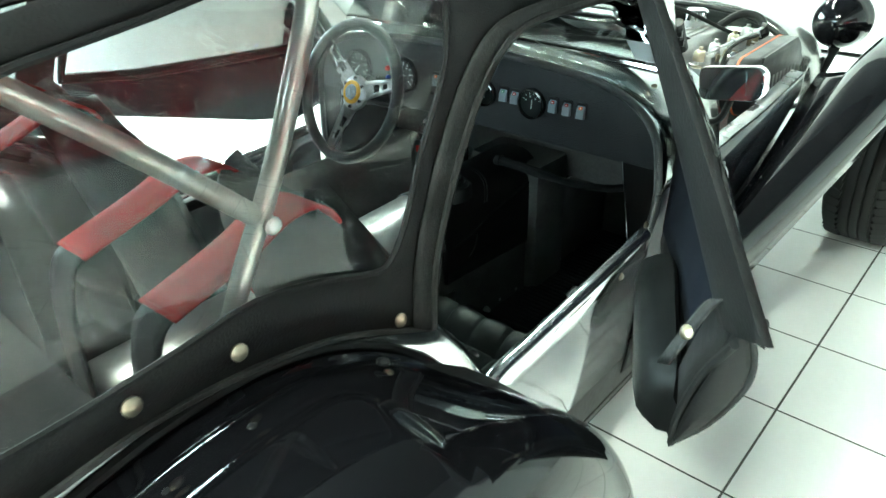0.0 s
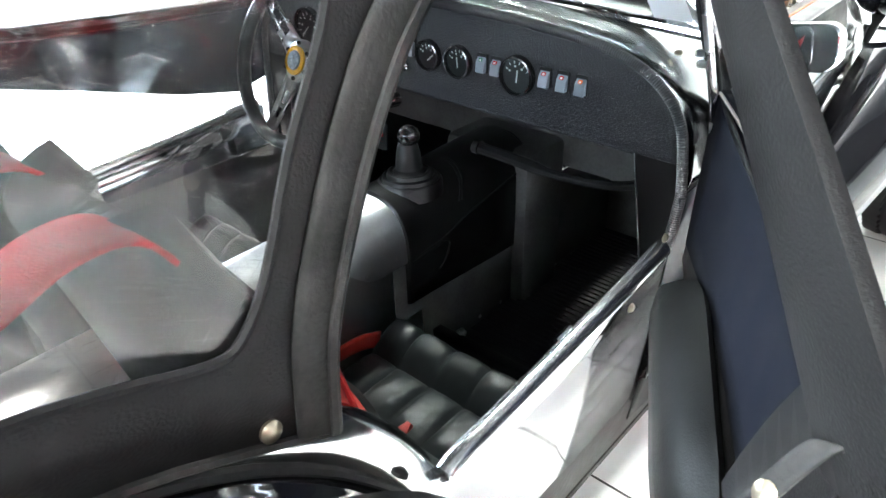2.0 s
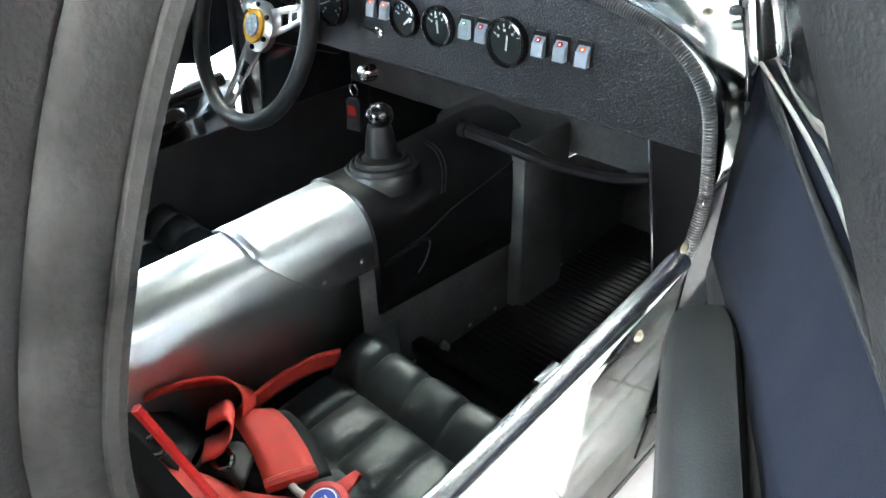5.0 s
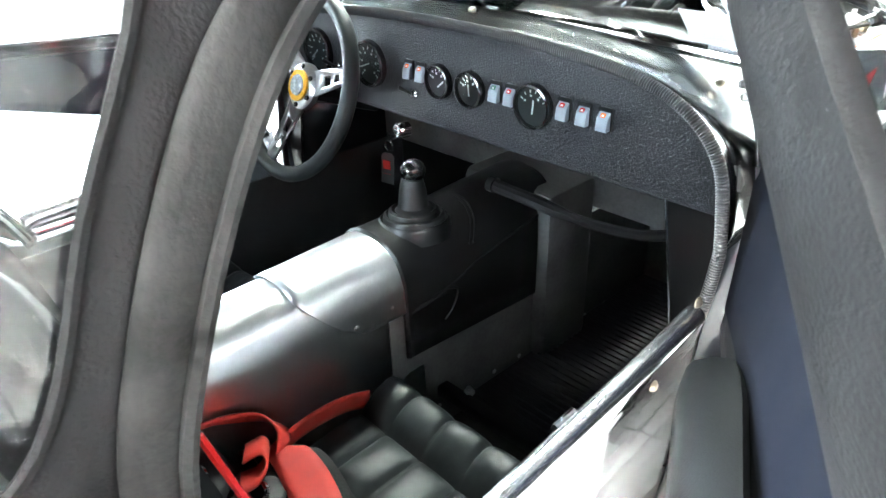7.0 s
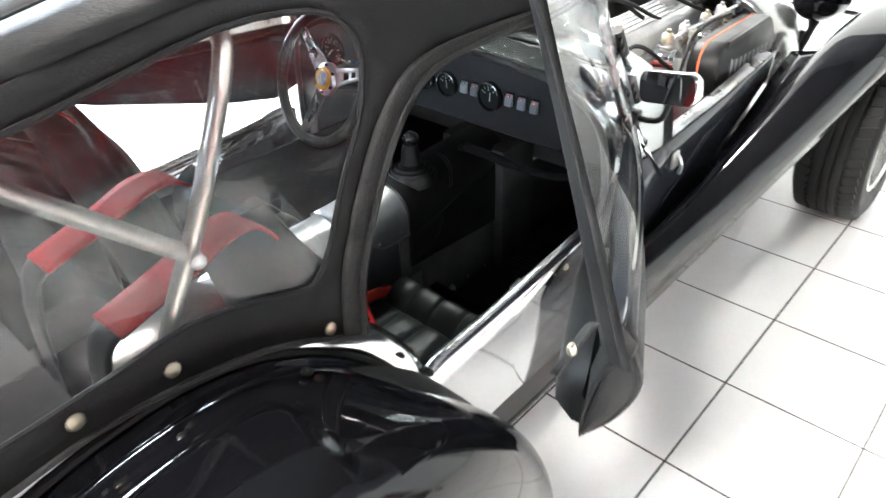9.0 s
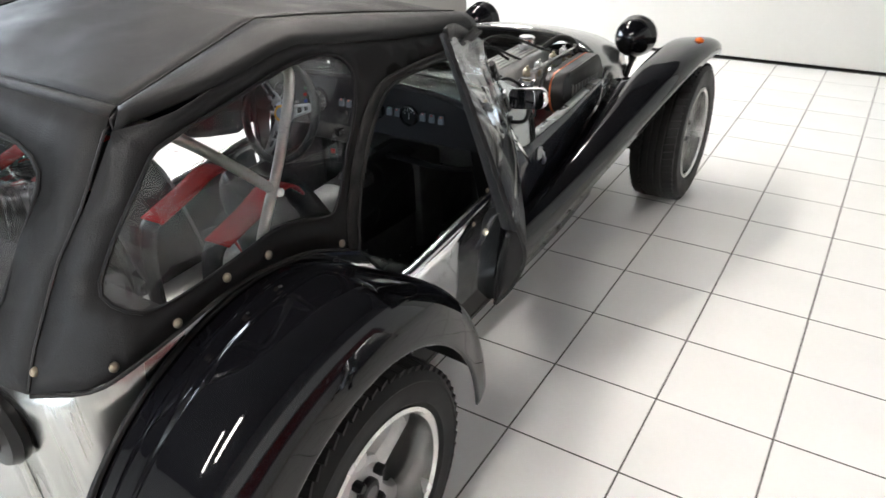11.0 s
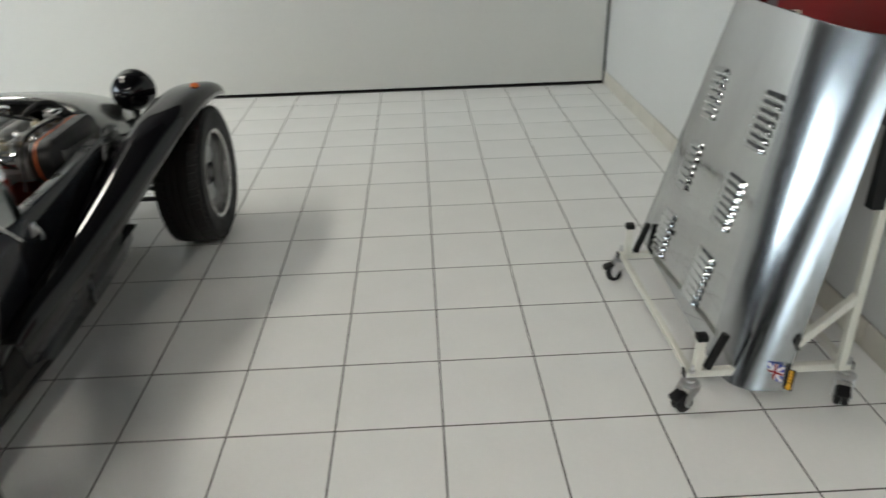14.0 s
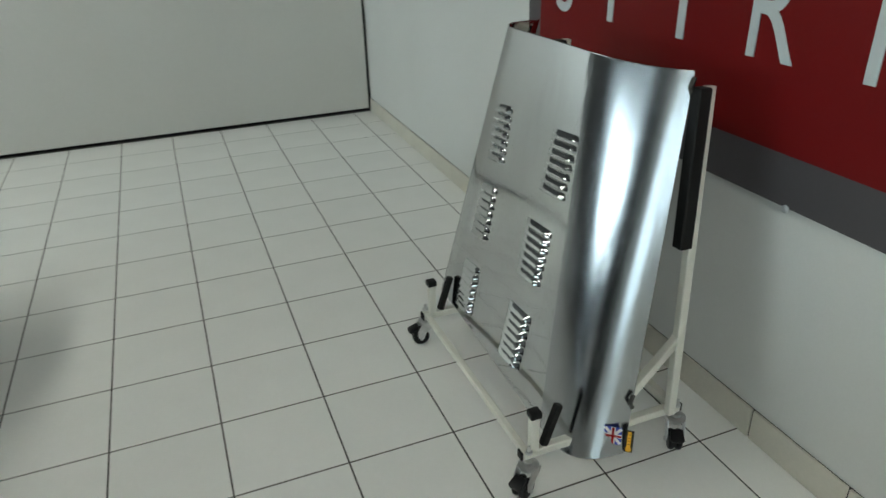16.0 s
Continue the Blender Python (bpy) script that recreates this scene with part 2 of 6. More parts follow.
WHITE_DOOR = material("white_sliding_door", (0.65, 0.64, 0.605), 0.42, 0, 0.02, 0.8, 40, 0.03, 0.08)
TILE = material("white_glazed_tile", (0.86, 0.86, 0.84), 0.16, 0, 0.02, 3, 90, 0.02, 0.07, per_object=0.12)
SKIRT = material("cream_skirting_tile", (0.56, 0.53, 0.46), 0.42, 0, 0.05, 5, 90, 0.05, 0.06, per_object=0.05)
GROUT = material("dark_grey_grout", (0.065, 0.061, 0.056), 0.85, 0, 0.25, 3, 200, 0.3, 0.05)
CONCRETE = material("grey_concrete", (0.13, 0.125, 0.115), 0.6, 0, 0.15, 2, 60, 0.2, 0.1)
CEIL = material("dark_roof_lining", (0.07, 0.07, 0.072), 0.8, 0, 0.03, 2, 80, 0.05, 0.05)
STAND = material("white_trolley_paint", (0.7, 0.69, 0.62), 0.4, 0, 0.06, 12, 200, 0.1, 0.1)
ZINC = material("zinc_plate", (0.6, 0.6, 0.6), 0.38, 1.0, 0.1, 60, 300, 0.05, 0.08)
SIGN_RED = material("red_sign_panel", (0.14, 0.005, 0.0055), 0.5, 0, 0.03, 3, 100, 0.03, 0.06, spec=0.15)
SIGN_GREY = material("grey_sign_border", (0.066, 0.060, 0.066), 0.4, 0, 0.04, 3, 100, 0.03, 0.06)
PRINT_GREY = material("faded_grey_print", (0.24, 0.24, 0.24), 0.5, 0, 0.15, 30, 200, 0.0, 0.06)
SIGN_WHITE = material("pale_sign_letter", (0.5, 0.54, 0.54), 0.4, 0, 0.03, 3, 100, 0.0, 0.06)
GREY_BTN = material("blue_grey_switch", (0.20, 0.235, 0.275), 0.4, 0, 0.05, 40, 300, 0.0, 0.06)
DIAL = material("black_dial", (0.012, 0.012, 0.013), 0.5, 0, 0.05, 40, 300, 0.0, 0.05)
WHITE_MARK = material("white_marking", (0.8, 0.8, 0.8), 0.5, 0, 0.02, 40, 300)
YELLOW = material("yellow_enamel", (0.75, 0.4, 0.03), 0.3, 0, 0.05, 40, 300)
GREEN = material("green_enamel", (0.02, 0.16, 0.08), 0.3, 0, 0.05, 40, 300)
ENAMEL = material("pale_blue_enamel", (0.30, 0.36, 0.42), 0.25, 0, 0.3, 160, 400)
BLUE = material("blue_enamel", (0.03, 0.06, 0.4), 0.3, 0, 0.05, 40, 300)
STEEL = material("dull_roll_bar_steel", (0.62, 0.61, 0.57), 0.33, 0.9, 0.05, 5, 200, 0.02, 0.03)


def thin_paper(name, color):
    """Paper sheet that is lit from either side."""
    m = bpy.data.materials.new(name)
    m.use_nodes = True
    nt = m.node_tree
    nt.nodes.remove(nt.nodes["Principled BSDF"])
    mx = nt.nodes.new("ShaderNodeMixShader")
    for k, kind in enumerate(("ShaderNodeBsdfDiffuse", "ShaderNodeBsdfTranslucent")):
        b = nt.nodes.new(kind)
        b.inputs["Color"].default_value = (*color, 1)
        nt.links.new(b.outputs[0], mx.inputs[k + 1])
    nt.links.new(mx.outputs[0], nt.nodes["Material Output"].inputs["Surface"])
    return m


PAPER = thin_paper("white_paper", (0.85, 0.87, 0.9))


def glassy(name, tint, rough, haze=0.0, scratch=0.0, scale=6.0, ior=1.5):
    """Clear sheet: mostly see-through with a mirror-like skin and cloudy wear."""
    m = bpy.data.materials.new(name)
    m.use_nodes = True
    nt = m.node_tree
    nt.nodes.remove(nt.nodes["Principled BSDF"])
    out = nt.nodes["Material Output"]
    tr = nt.nodes.new("ShaderNodeBsdfTransparent")
    tr.inputs[0].default_value = (*tint, 1)
    gl = nt.nodes.new("ShaderNodeBsdfGlossy")
    gl.inputs["Roughness"].default_value = rough
    fr = nt.nodes.new("ShaderNodeFresnel")
    fr.inputs["IOR"].default_value = ior
    bp = nt.nodes.new("ShaderNodeBump")
    bp.inputs["Strength"].default_value = 0.8 if haze else 0.0
    bp.inputs["Distance"].default_value = 0.012
    tc = nt.nodes.new("ShaderNodeTexCoord")
    wv = nt.nodes.new("ShaderNodeTexNoise")
    wv.inputs["Scale"].default_value = scale
    wv.inputs["Detail"].default_value = 1
    nt.links.new(tc.outputs["Object"], wv.inputs["Vector"])
    nt.links.new(wv.outputs["Fac"], bp.inputs["Height"])
    nt.links.new(bp.outputs[0], gl.inputs["Normal"])
    nt.links.new(bp.outputs[0], fr.inputs["Normal"])
    mx = nt.nodes.new("ShaderNodeMixShader")
    nt.links.new(fr.outputs[0], mx.inputs[0])
    nt.links.new(tr.outputs[0], mx.inputs[1])
    nt.links.new(gl.outputs[0], mx.inputs[2])
    last = mx.outputs[0]
    if haze:
        df = nt.nodes.new("ShaderNodeBsdfDiffuse")
        df.inputs[0].default_value = (0.55, 0.55, 0.56, 1)
        nz = nt.nodes.new("ShaderNodeTexNoise")
        nz.inputs["Scale"].default_value = 7
        nz.inputs["Detail"].default_value = 9
        nz.inputs["Roughness"].default_value = 0.7
        nz.inputs["Distortion"].default_value = 1.5
        nt.links.new(tc.outputs["Object"], nz.inputs["Vector"])
        mr = nt.nodes.new("ShaderNodeMapRange")
        mr.inputs["From Min"].default_value, mr.inputs["From Max"].default_value = 0.5, 0.8
        mr.inputs["To Min"].default_value, mr.inputs["To Max"].default_value = haze * 0.06, haze * 1.6
        nt.links.new(nz.outputs["Fac"], mr.inputs["Value"])
        # fine scratches in several directions, denser where the sheet is cloudy
        last_sum = mr.outputs[0]
        for turn, reach, lo in ((0.5, 26, 0.60), (-0.75, 40, 0.62), (1.35, 22, 0.63), (0.05, 60, 0.63)):
            mp = nt.nodes.new("ShaderNodeMapping")
            mp.inputs["Rotation"].default_value = (turn, 0, 0)
            m2 = nt.nodes.new("ShaderNodeMapping")
            m2.inputs["Scale"].default_value = (3, reach, 900)
            vo = nt.nodes.new("ShaderNodeTexNoise")
            vo.inputs["Scale"].default_value = 1
            vo.inputs["Detail"].default_value = 2
            vo.inputs["Distortion"].default_value = 0.6
            nt.links.new(tc.outputs["Object"], mp.inputs["Vector"])
            nt.links.new(mp.outputs[0], m2.inputs["Vector"])
            nt.links.new(m2.outputs[0], vo.inputs["Vector"])
            ms = nt.nodes.new("ShaderNodeMapRange")
            ms.inputs["From Min"].default_value, ms.inputs["From Max"].default_value = lo, lo + 0.10
            ms.inputs["To Min"].default_value, ms.inputs["To Max"].default_value = 0, scratch
            nt.links.new(vo.outputs["Fac"], ms.inputs["Value"])
            sm = nt.nodes.new("ShaderNodeMath")
            sm.operation = "ADD"
            sm.use_clamp = True
            nt.links.new(last_sum, sm.inputs[0])
            nt.links.new(ms.outputs[0], sm.inputs[1])
            last_sum = sm.outputs[0]
        mh = nt.nodes.new("ShaderNodeMixShader")
        nt.links.new(sm.outputs[0], mh.inputs[0])
        nt.links.new(last, mh.inputs[1])
        nt.links.new(df.outputs[0], mh.inputs[2])
        last = mh.outputs[0]
    nt.links.new(last, out.inputs["Surface"])
    return m


GLASS = glassy("clear_glass", (0.93, 0.97, 0.96), 0.0)
PVC = glassy("scratched_clear_plastic", (0.86, 0.85, 0.84), 0.02, haze=0.04, scratch=0.17, scale=5, ior=1.6)
PVC_DOOR = glassy("creased_clear_plastic", (0.84, 0.84, 0.83), 0.03, haze=0.02, scratch=0.10, scale=7, ior=1.26)
LAMP_GLOW = material("lamp_diffuser", (0.9, 0.9, 0.9), 0.5, emit=(1.0, 0.96, 0.89), strength=54.0)
SKY_GLOW = material("bright_sky_outside", (0.8, 0.8, 0.8), 0.5, emit=(0.74, 0.88, 1.0), strength=5.0)
WEST_GLOW = material("cool_daylight_outside", (0.8, 0.8, 0.8), 0.5, emit=(0.78, 0.9, 1.0), strength=14.0)

# ---- the hall ----
T = 0.32                       # tile pitch
WX, WY = 2.065, 3.81            # right wall, end wall
X0, X1, Y0, Y1 = -9.0, WX, -6.0, 9.0
CEIL_Z = 4.2


def wall(name, size, at, mat=None, label="plain white painted wall", category="wall"):
    return tagged(part(name, box(size, at), mat or WHITE_WALL, smooth=False), label, category, kind="structure")


WH = 2.7
wall("wall_east", (0.2, WY - Y0, WH), (WX + 0.1, (WY + Y0) / 2, WH / 2))
DARK_WALL = material("dark_garage_wall", (0.10, 0.10, 0.105), 0.7, 0, 0.15, 2, 60, 0.1, 0.1)
WZ0, WZ1, WY0, WY1 = 1.3, 3.7, -2.2, 2.6       # opening of the west window
for size, at in (((0.2, Y1 - Y0, WZ0), (X0 - 0.1, (Y1 + Y0) / 2, WZ0 / 2)), ((0.2, Y1 - Y0, CEIL_Z - WZ1), (X0 - 0.1, (Y1 + Y0) / 2, (CEIL_Z + WZ1) / 2)),
                 ((0.2, WY0 - Y0, WZ1 - WZ0), (X0 - 0.1, (WY0 + Y0) / 2, (WZ0 + WZ1) / 2)), ((0.2, Y1 - WY1, WZ1 - WZ0), (X0 - 0.1, (Y1 + WY1) / 2, (WZ0 + WZ1) / 2))):
    wall("wall_west", size, at, DARK_WALL, "dark painted garage wall")
wall("wall_far", (WX - X0 + 0.6, 0.2, CEIL_Z), ((X0 + WX) / 2, Y1 + 0.1, CEIL_Z / 2), DARK_WALL, "dark painted garage wall")
wall("wall_garage_east", (0.2, Y1 - WY - 0.3, CEIL_Z), (WX + 0.3, (Y1 + WY + 0.3) / 2, CEIL_Z / 2))
# unseen upper walls, made dark so the black paint mirrors less white
wall("wall_east_upper", (0.2, WY - Y0, CEIL_Z - WH), (WX + 0.1, (WY + Y0) / 2, (CEIL_Z + WH) / 2), DARK_WALL, "unseen upper wall, set dark to deepen reflections")
wall("wall_end_upper", (WX + 2.87, 0.12, CEIL_Z - WH), ((WX - 2.87) / 2, WY + 0.06, (CEIL_Z + WH) / 2), DARK_WALL, "unseen upper wall over the sliding panel, dark to deepen reflections")
ceiling = tagged(part("ceiling", box((X1 - X0 + 1.2, Y1 - Y0 + 1, 0.15), ((X0 + X1) / 2, (Y0 + Y1) / 2, CEIL_Z + 0.075)), CEIL, smooth=False), "dark roof lining of the showroom", "ceiling", kind="structure")
# end wall: a tall white sliding panel with a shadow gap over the floor
end_panel = tagged(part("sliding_wall", box((WX + 2.87 - 0.02, 0.12, WH - 0.03), ((WX - 2.87 - 0.02) / 2, WY + 0.06, WH / 2 + 0.01), bevel=0.003), WHITE_DOOR), "tall off-white sliding panel closing the showroom end", "wall", kind="structure")
part("bottom_seal", box((WX + 2.85, 0.06, 0.02), ((WX - 2.87) / 2, WY + 0.06, 0.012)), RUBBER, end_panel, "black rubber floor seal")
part("edge_seal", box((0.018, 0.1, WH - 0.05), (WX - 0.012, WY + 0.055, WH / 2)), RUBBER, end_panel, "black rubber edge seal")
# rear wall with a wide bright shop window
SX0, SX1 = -3.6, -0.6          # the shop window lies between these
wall("wall_south", (SX1 - SX0, 0.2, 0.6), ((SX0 + SX1) / 2, Y0 - 0.1, 0.3))
wall("wall_south", (WX - SX1 + 0.2, 0.2, CEIL_Z - 0.7), ((SX1 + WX + 0.2) / 2, Y0 - 0.1, (CEIL_Z - 0.7) / 2))
wall("wall_south", (SX0 - X0 + 0.2, 0.2, CEIL_Z - 0.7), ((X0 + SX0 - 0.2) / 2, Y0 - 0.1, (CEIL_Z - 0.7) / 2))
wall("wall_south_top", (WX - X0 + 0.4, 0.2, 0.7), ((X0 + WX) / 2, Y0 - 0.1, CEIL_Z - 0.35))
backdrop = tagged(part("backdrop", box((WX - X0 + 4, 0.1, 5), ((X0 + WX) / 2, Y0 - 2.5, 2)), SKY_GLOW), "bright daylight outside the shop window", "sky", kind="structure")
win = tagged(new("window_1"), "wide shop window with white mullions", "window", kind="structure")
for i in range(4):
    part("mullion", box((0.08, 0.1, CEIL_Z - 1.3), (SX0 + 0.04 + i * (SX1 - SX0 - 0.08) / 3, Y0 - 0.08, 0.6 + (CEIL_Z - 1.3) / 2)), WHITE_WALL, win)
part("transom", box((SX1 - SX0, 0.1, 0.07), ((SX0 + SX1) / 2, Y0 - 0.08, 1.9)), WHITE_WALL, win)

west = tagged(new("window_2"), "tall daylight windows in the garage wall", "window", kind="structure")
for i in range(4):
    part("mullion", box((0.1, 0.08, WZ1 - WZ0), (X0 - 0.08, WY0 + 0.04 + i * (WY1 - WY0 - 0.08) / 3, (WZ0 + WZ1) / 2)), WHITE_WALL, west)
part("transom", box((0.1, WY1 - WY0, 0.07), (X0 - 0.08, (WY0 + WY1) / 2, 2.3)), WHITE_WALL, west)
tagged(part("backdrop", box((0.1, WY1 - WY0 + 5, 6), (X0 - 2.0, (WY0 + WY1) / 2, 2.6)), WEST_GLOW), "bright daylight outside the garage windows", "sky", kind="structure")

# ceiling lights, unseen; the two beyond y -3 are added to brighten the floor
LAMPS = [(-1.3, -3.9), (-2.9, 1.2), (-2.9, 3.2), (-0.2, -3.3), (-5.5, 5.5)]


def ceiling_light():
    t = thing("ceiling_light", "long white fluorescent ceiling light, switched on", "ceiling light", (0, 0, CEIL_Z), "ceiling lights")
    part("housing", box((0.34, 1.5, 0.07), (0, 0, -0.036), bevel=0.006), WHITE_WALL, t)
    part("diffuser", box((0.28, 1.42, 0.03), (0, 0, -0.08), bevel=0.008), LAMP_GLOW, t, "glowing white diffuser")
    return t


first_lamp = ceiling_light()
first_lamp.location = (*LAMPS[0], CEIL_Z)
for x, y in LAMPS[1:]:
    copy_thing(first_lamp, Matrix.Translation((x, y, CEIL_Z)))

# ---- the car ----
car = thing("sports_car", "open-wheeled sports car in polished aluminium with black wings and soft top", "car", (XC, 0, 0))


def cpart(name, bm, mat, parent=None, label="", **k):
    """A part of the car (parent None) or of one of its parts, built in world places."""
    ob = part(name, bm, mat, None, label, **k)
    ob.parent = parent or car
    ob.matrix_parent_inverse = Matrix.Translation((-XC, 0, 0)) if parent is None else Matrix()
    return ob


def both(pts, s):
    return pts if s > 0 else mirror_x(pts)


# dash outline at the cockpit edge, right half, from the centre outwards and down
ARCH = [(-1.04, 0.808), (-0.916, 0.806), (-0.851, 0.803), (-0.728, 0.792), (-0.655, 0.774), (-0.604, 0.743), (-0.574, 0.70), (-0.563, 0.644), (-0.558, 0.60)]


def arch_at(y, dz=0.0, grow=0.0):
    right = [Vector((x + grow * (x - XC), y, z + dz)) for x, z in ARCH]
    full = mirror_x(right)[::-1][:-1] + right
    return cr(full, 4)


# side skins
for s in (1, -1):
    prof = [(-1.285, -0.78, 0.70), (-1.278, -0.70, 0.705), (-1.262, -0.64, 0.715), (-1.235, -0.60, 0.725), (-1.19, -0.568, 0.74), (-1.12, -0.551, 0.755), (-0.9, -0.545, 0.76), (-0.74, -0.545, 0.715), (-0.66, -0.545, 0.665), (-0.60, -0.545, 0.60), (-0.55, -0.545, 0.53), (-0.50, -0.547, 0.497),
            (-0.25, -0.549, 0.512), (0.0, -0.556, 0.531), (0.02, -0.556, 0.60), (0.3, -0.558, 0.60), (0.6, -0.565, 0.605), (0.95, -0.585, 0.615), (1.12, -0.62, 0.615)]
    rows = []
    for y, x, top in prof:
        zb = 0.125 if y > -0.6 else 0.16
        rows.append(both([Vector((x - float(np.interp(y, (-0.3, 0.4), (0.045, 0.012))) * (1 - k / 8) ** 1.5, y, zb + (top - zb) * k / 8)) for k in range(9)], s))
    k = [y for y, _, _ in prof].index(0.02)
    cpart("rear_corner", loft(rows[:7]), ALU_TAIL, label="polished rear body corner, colour toned for its reflections", solid=0.003)
    cpart("side_panel", loft(rows[6:k]), ALU, label="mirror-polished aluminium side panel", solid=0.003)
    # side skin ahead of the dashboard, darker than the part behind
    cpart("bay_panel", loft(rows[k:]), SIDE_DARK, label="dark gloss panel beside the engine", solid=0.003)
    rail = both(cr([(-0.548, -0.493, 0.494), (-0.548, -0.47, 0.501), (-0.549, -0.40, 0.505), (-0.551, -0.25, 0.516), (-0.553, -0.1, 0.528), (-0.556, -0.015, 0.535)], 5), s)
    cpart("cockpit_rail", tube(rail, 0.0135, seg=16), RAIL_ALU, label="polished rolled cockpit edge")
    # rolled shoulder of the body in front of the hood
    lip = [Vector((0, y, z)) for y, z in ((-0.80, 0.768), (-0.74, 0.745), (-0.68, 0.714), (-0.614, 0.671), (-0.58, 0.636), (-0.545, 0.592), (-0.515, 0.545), (-0.495, 0.505), (-0.483, 0.475))]
    lip = cr(lip, 3)
    rows = []
    for k, p in enumerate(lip):
        d = (lip[min(k + 1, len(lip) - 1)] - lip[max(k - 1, 0)]).normalized()
        n = Vector((0, -d.z, d.y))
        rows.append(both([Vector((x, p.y, p.z)) + n * h for x, h in ((-0.592, -0.025), (-0.588, -0.012), (-0.580, -0.003), (-0.570, 0.0), (-0.560, -0.003), (-0.551, -0.012), (-0.546, -0.024), (-0.5435, -0.042), (-0.5435, -0.075))], s))
    cpart("body_shoulder", loft(rows), ALU, label="polished rolled body shoulder", solid=0.003)
    top = both([Vector(p) for p in ((-0.562, 0.05, 0.603), (-0.562, 0.3, 0.603), (-0.568, 0.6, 0.608), (-0.588, 0.95, 0.618))], s)
    cpart("bay_flange", loft([top, [p + Vector((-0.03 * s, 0, 0.003)) for p in top]]), ALU_DULL, label="aluminium bonnet flange", solid=0.003)

# floor pan and tail
cpart("floor_pan", box((0.93, 1.6, 0.012), (XC, -0.2, 0.137)), DARK_METAL)
tail = [[Vector((x, -1.285 - 0.01 * (1 - abs(x - XC) / 0.26), z)) for x in np.linspace(-1.30, -0.78, 9)] for z in np.linspace(0.16, 0.70, 6)]
cpart("tail_panel", loft(tail), ALU_TAIL, label="polished aluminium tail panel", solid=0.003)
cpart("rear_deck", box((0.84, 0.27, 0.01), (XC, -1.06, 0.60)), CARPET)
cap = cpart("fuel_cap", lathe([(0.075, 0), (0.078, 0.015), (0.07, 0.03), (0.045, 0.034), (0.04, 0.05), (0.03, 0.055), (0.0001, 0.056)], axis((-0.79, -1.285, 0.60), (0, -1, 0.05)), 32), PLASTIC, label="round black rubber fuel cap")
cpart("cap_centre", lathe([(0.022, 0.055), (0.021, 0.059), (0.0001, 0.06)], axis((-0.79, -1.285, 0.60), (0, -1, 0.05)), 20), RED_LENS, cap)
cpart("rear_bulkhead", box((0.98, 0.012, 0.42), (XC, -0.93, 0.35)), CARPET)

# scuttle
rows = [arch_at(y, dz) for y, dz in ((0.035, 0.0), (0.06, 0.010), (0.12, 0.008), (0.2, 0.0), (0.26, -0.006), (0.31, -0.012))]
scuttle = cpart("scuttle", loft(rows), SCUTTLE_ALU, label="pale aluminium scuttle", solid=0.003)
cpart("firewall", slab([(p.x, p.z) for p in arch_at(0, -0.024)] + [(-0.56, 0.45), (-1.52, 0.45)], 0.006, axis((0, 0.305, 0), (0, -1, 0), (1, 0, 0)), bevel=0), FOOTWELL, label="dull bulkhead behind the engine")
for s in (1, -1):
    lip = both(cr([(-0.558, 0.17, 0.64), (-0.557, 0.22, 0.585), (-0.556, 0.27, 0.53)], 4), s)
    cpart("scuttle_bead", tube(lip, 0.006), ALU)

def ribbed(pts, r, pitch=0.0032):
    """A cord with fine rings round it."""
    P, out = [Vector(q) for q in pts], []
    for a, b in zip(P, P[1:]):
        n = max(2, int((b - a).length / pitch) * 2)
        out += [a.lerp(b, k / n) for k in range(n)]
    out.append(P[-1])
    return tube(out, [r * (1.0 if k % 2 else 0.84) for k in range(len(out))], seg=10)


# dashboard
dash_poly = [(p.x, p.z) for p in arch_at(0, -0.006)]
dash_poly = [q for q in dash_poly if q[1] > 0.647] + [(-0.564, 0.647), (-1.516, 0.647)]
dash = cpart("dashboard", slab(dash_poly, 0.02, axis((0, 0.05, 0), (0, -1, 0), (1, 0, 0))), DASH, label="black grained vinyl dashboard", bevel=0.003)
cpart("piping", ribbed(arch_at(0.028, 0.001), 0.0082), PIPING, dash, "black ribbed edge piping")
for s in (1, -1):
    drop = both(cr([(-0.558, 0.028, 0.60), (-0.562, 0.02, 0.53), (-0.575, 0.01, 0.45)], 5), s)
    cpart("piping", ribbed(drop, 0.0082), PIPING, dash)
    kick = [(-0.562, 0.649), (-0.636, 0.648), (-0.604, 0.46), (-0.572, 0.445)]
    kick = kick if s > 0 else [(2 * XC - a, b) for a, b in kick]
    cpart("side_gusset", slab(kick, 0.003, axis((0, 0.034, 0), (0, -1, 0), (1, 0, 0))), PLASTIC, label="black side gusset panel")
    q = both([Vector((-0.638, 0.0325, 0.646)), Vector((-0.6055, 0.0325, 0.46))], s)
    cpart("gusset_edge", tube(q, 0.002, seg=6), ALU)
cpart("lower_lip", tube([(-1.51, 0.037, 0.647), (-0.566, 0.037, 0.647)], 0.007), DASH, dash)
cpart("under_rail", box((0.92, 0.02, 0.014), (XC, 0.075, 0.634)), ALU_DULL, dash, "bare aluminium rail under the dashboard")

DY = 0.029      # face of the dashboard


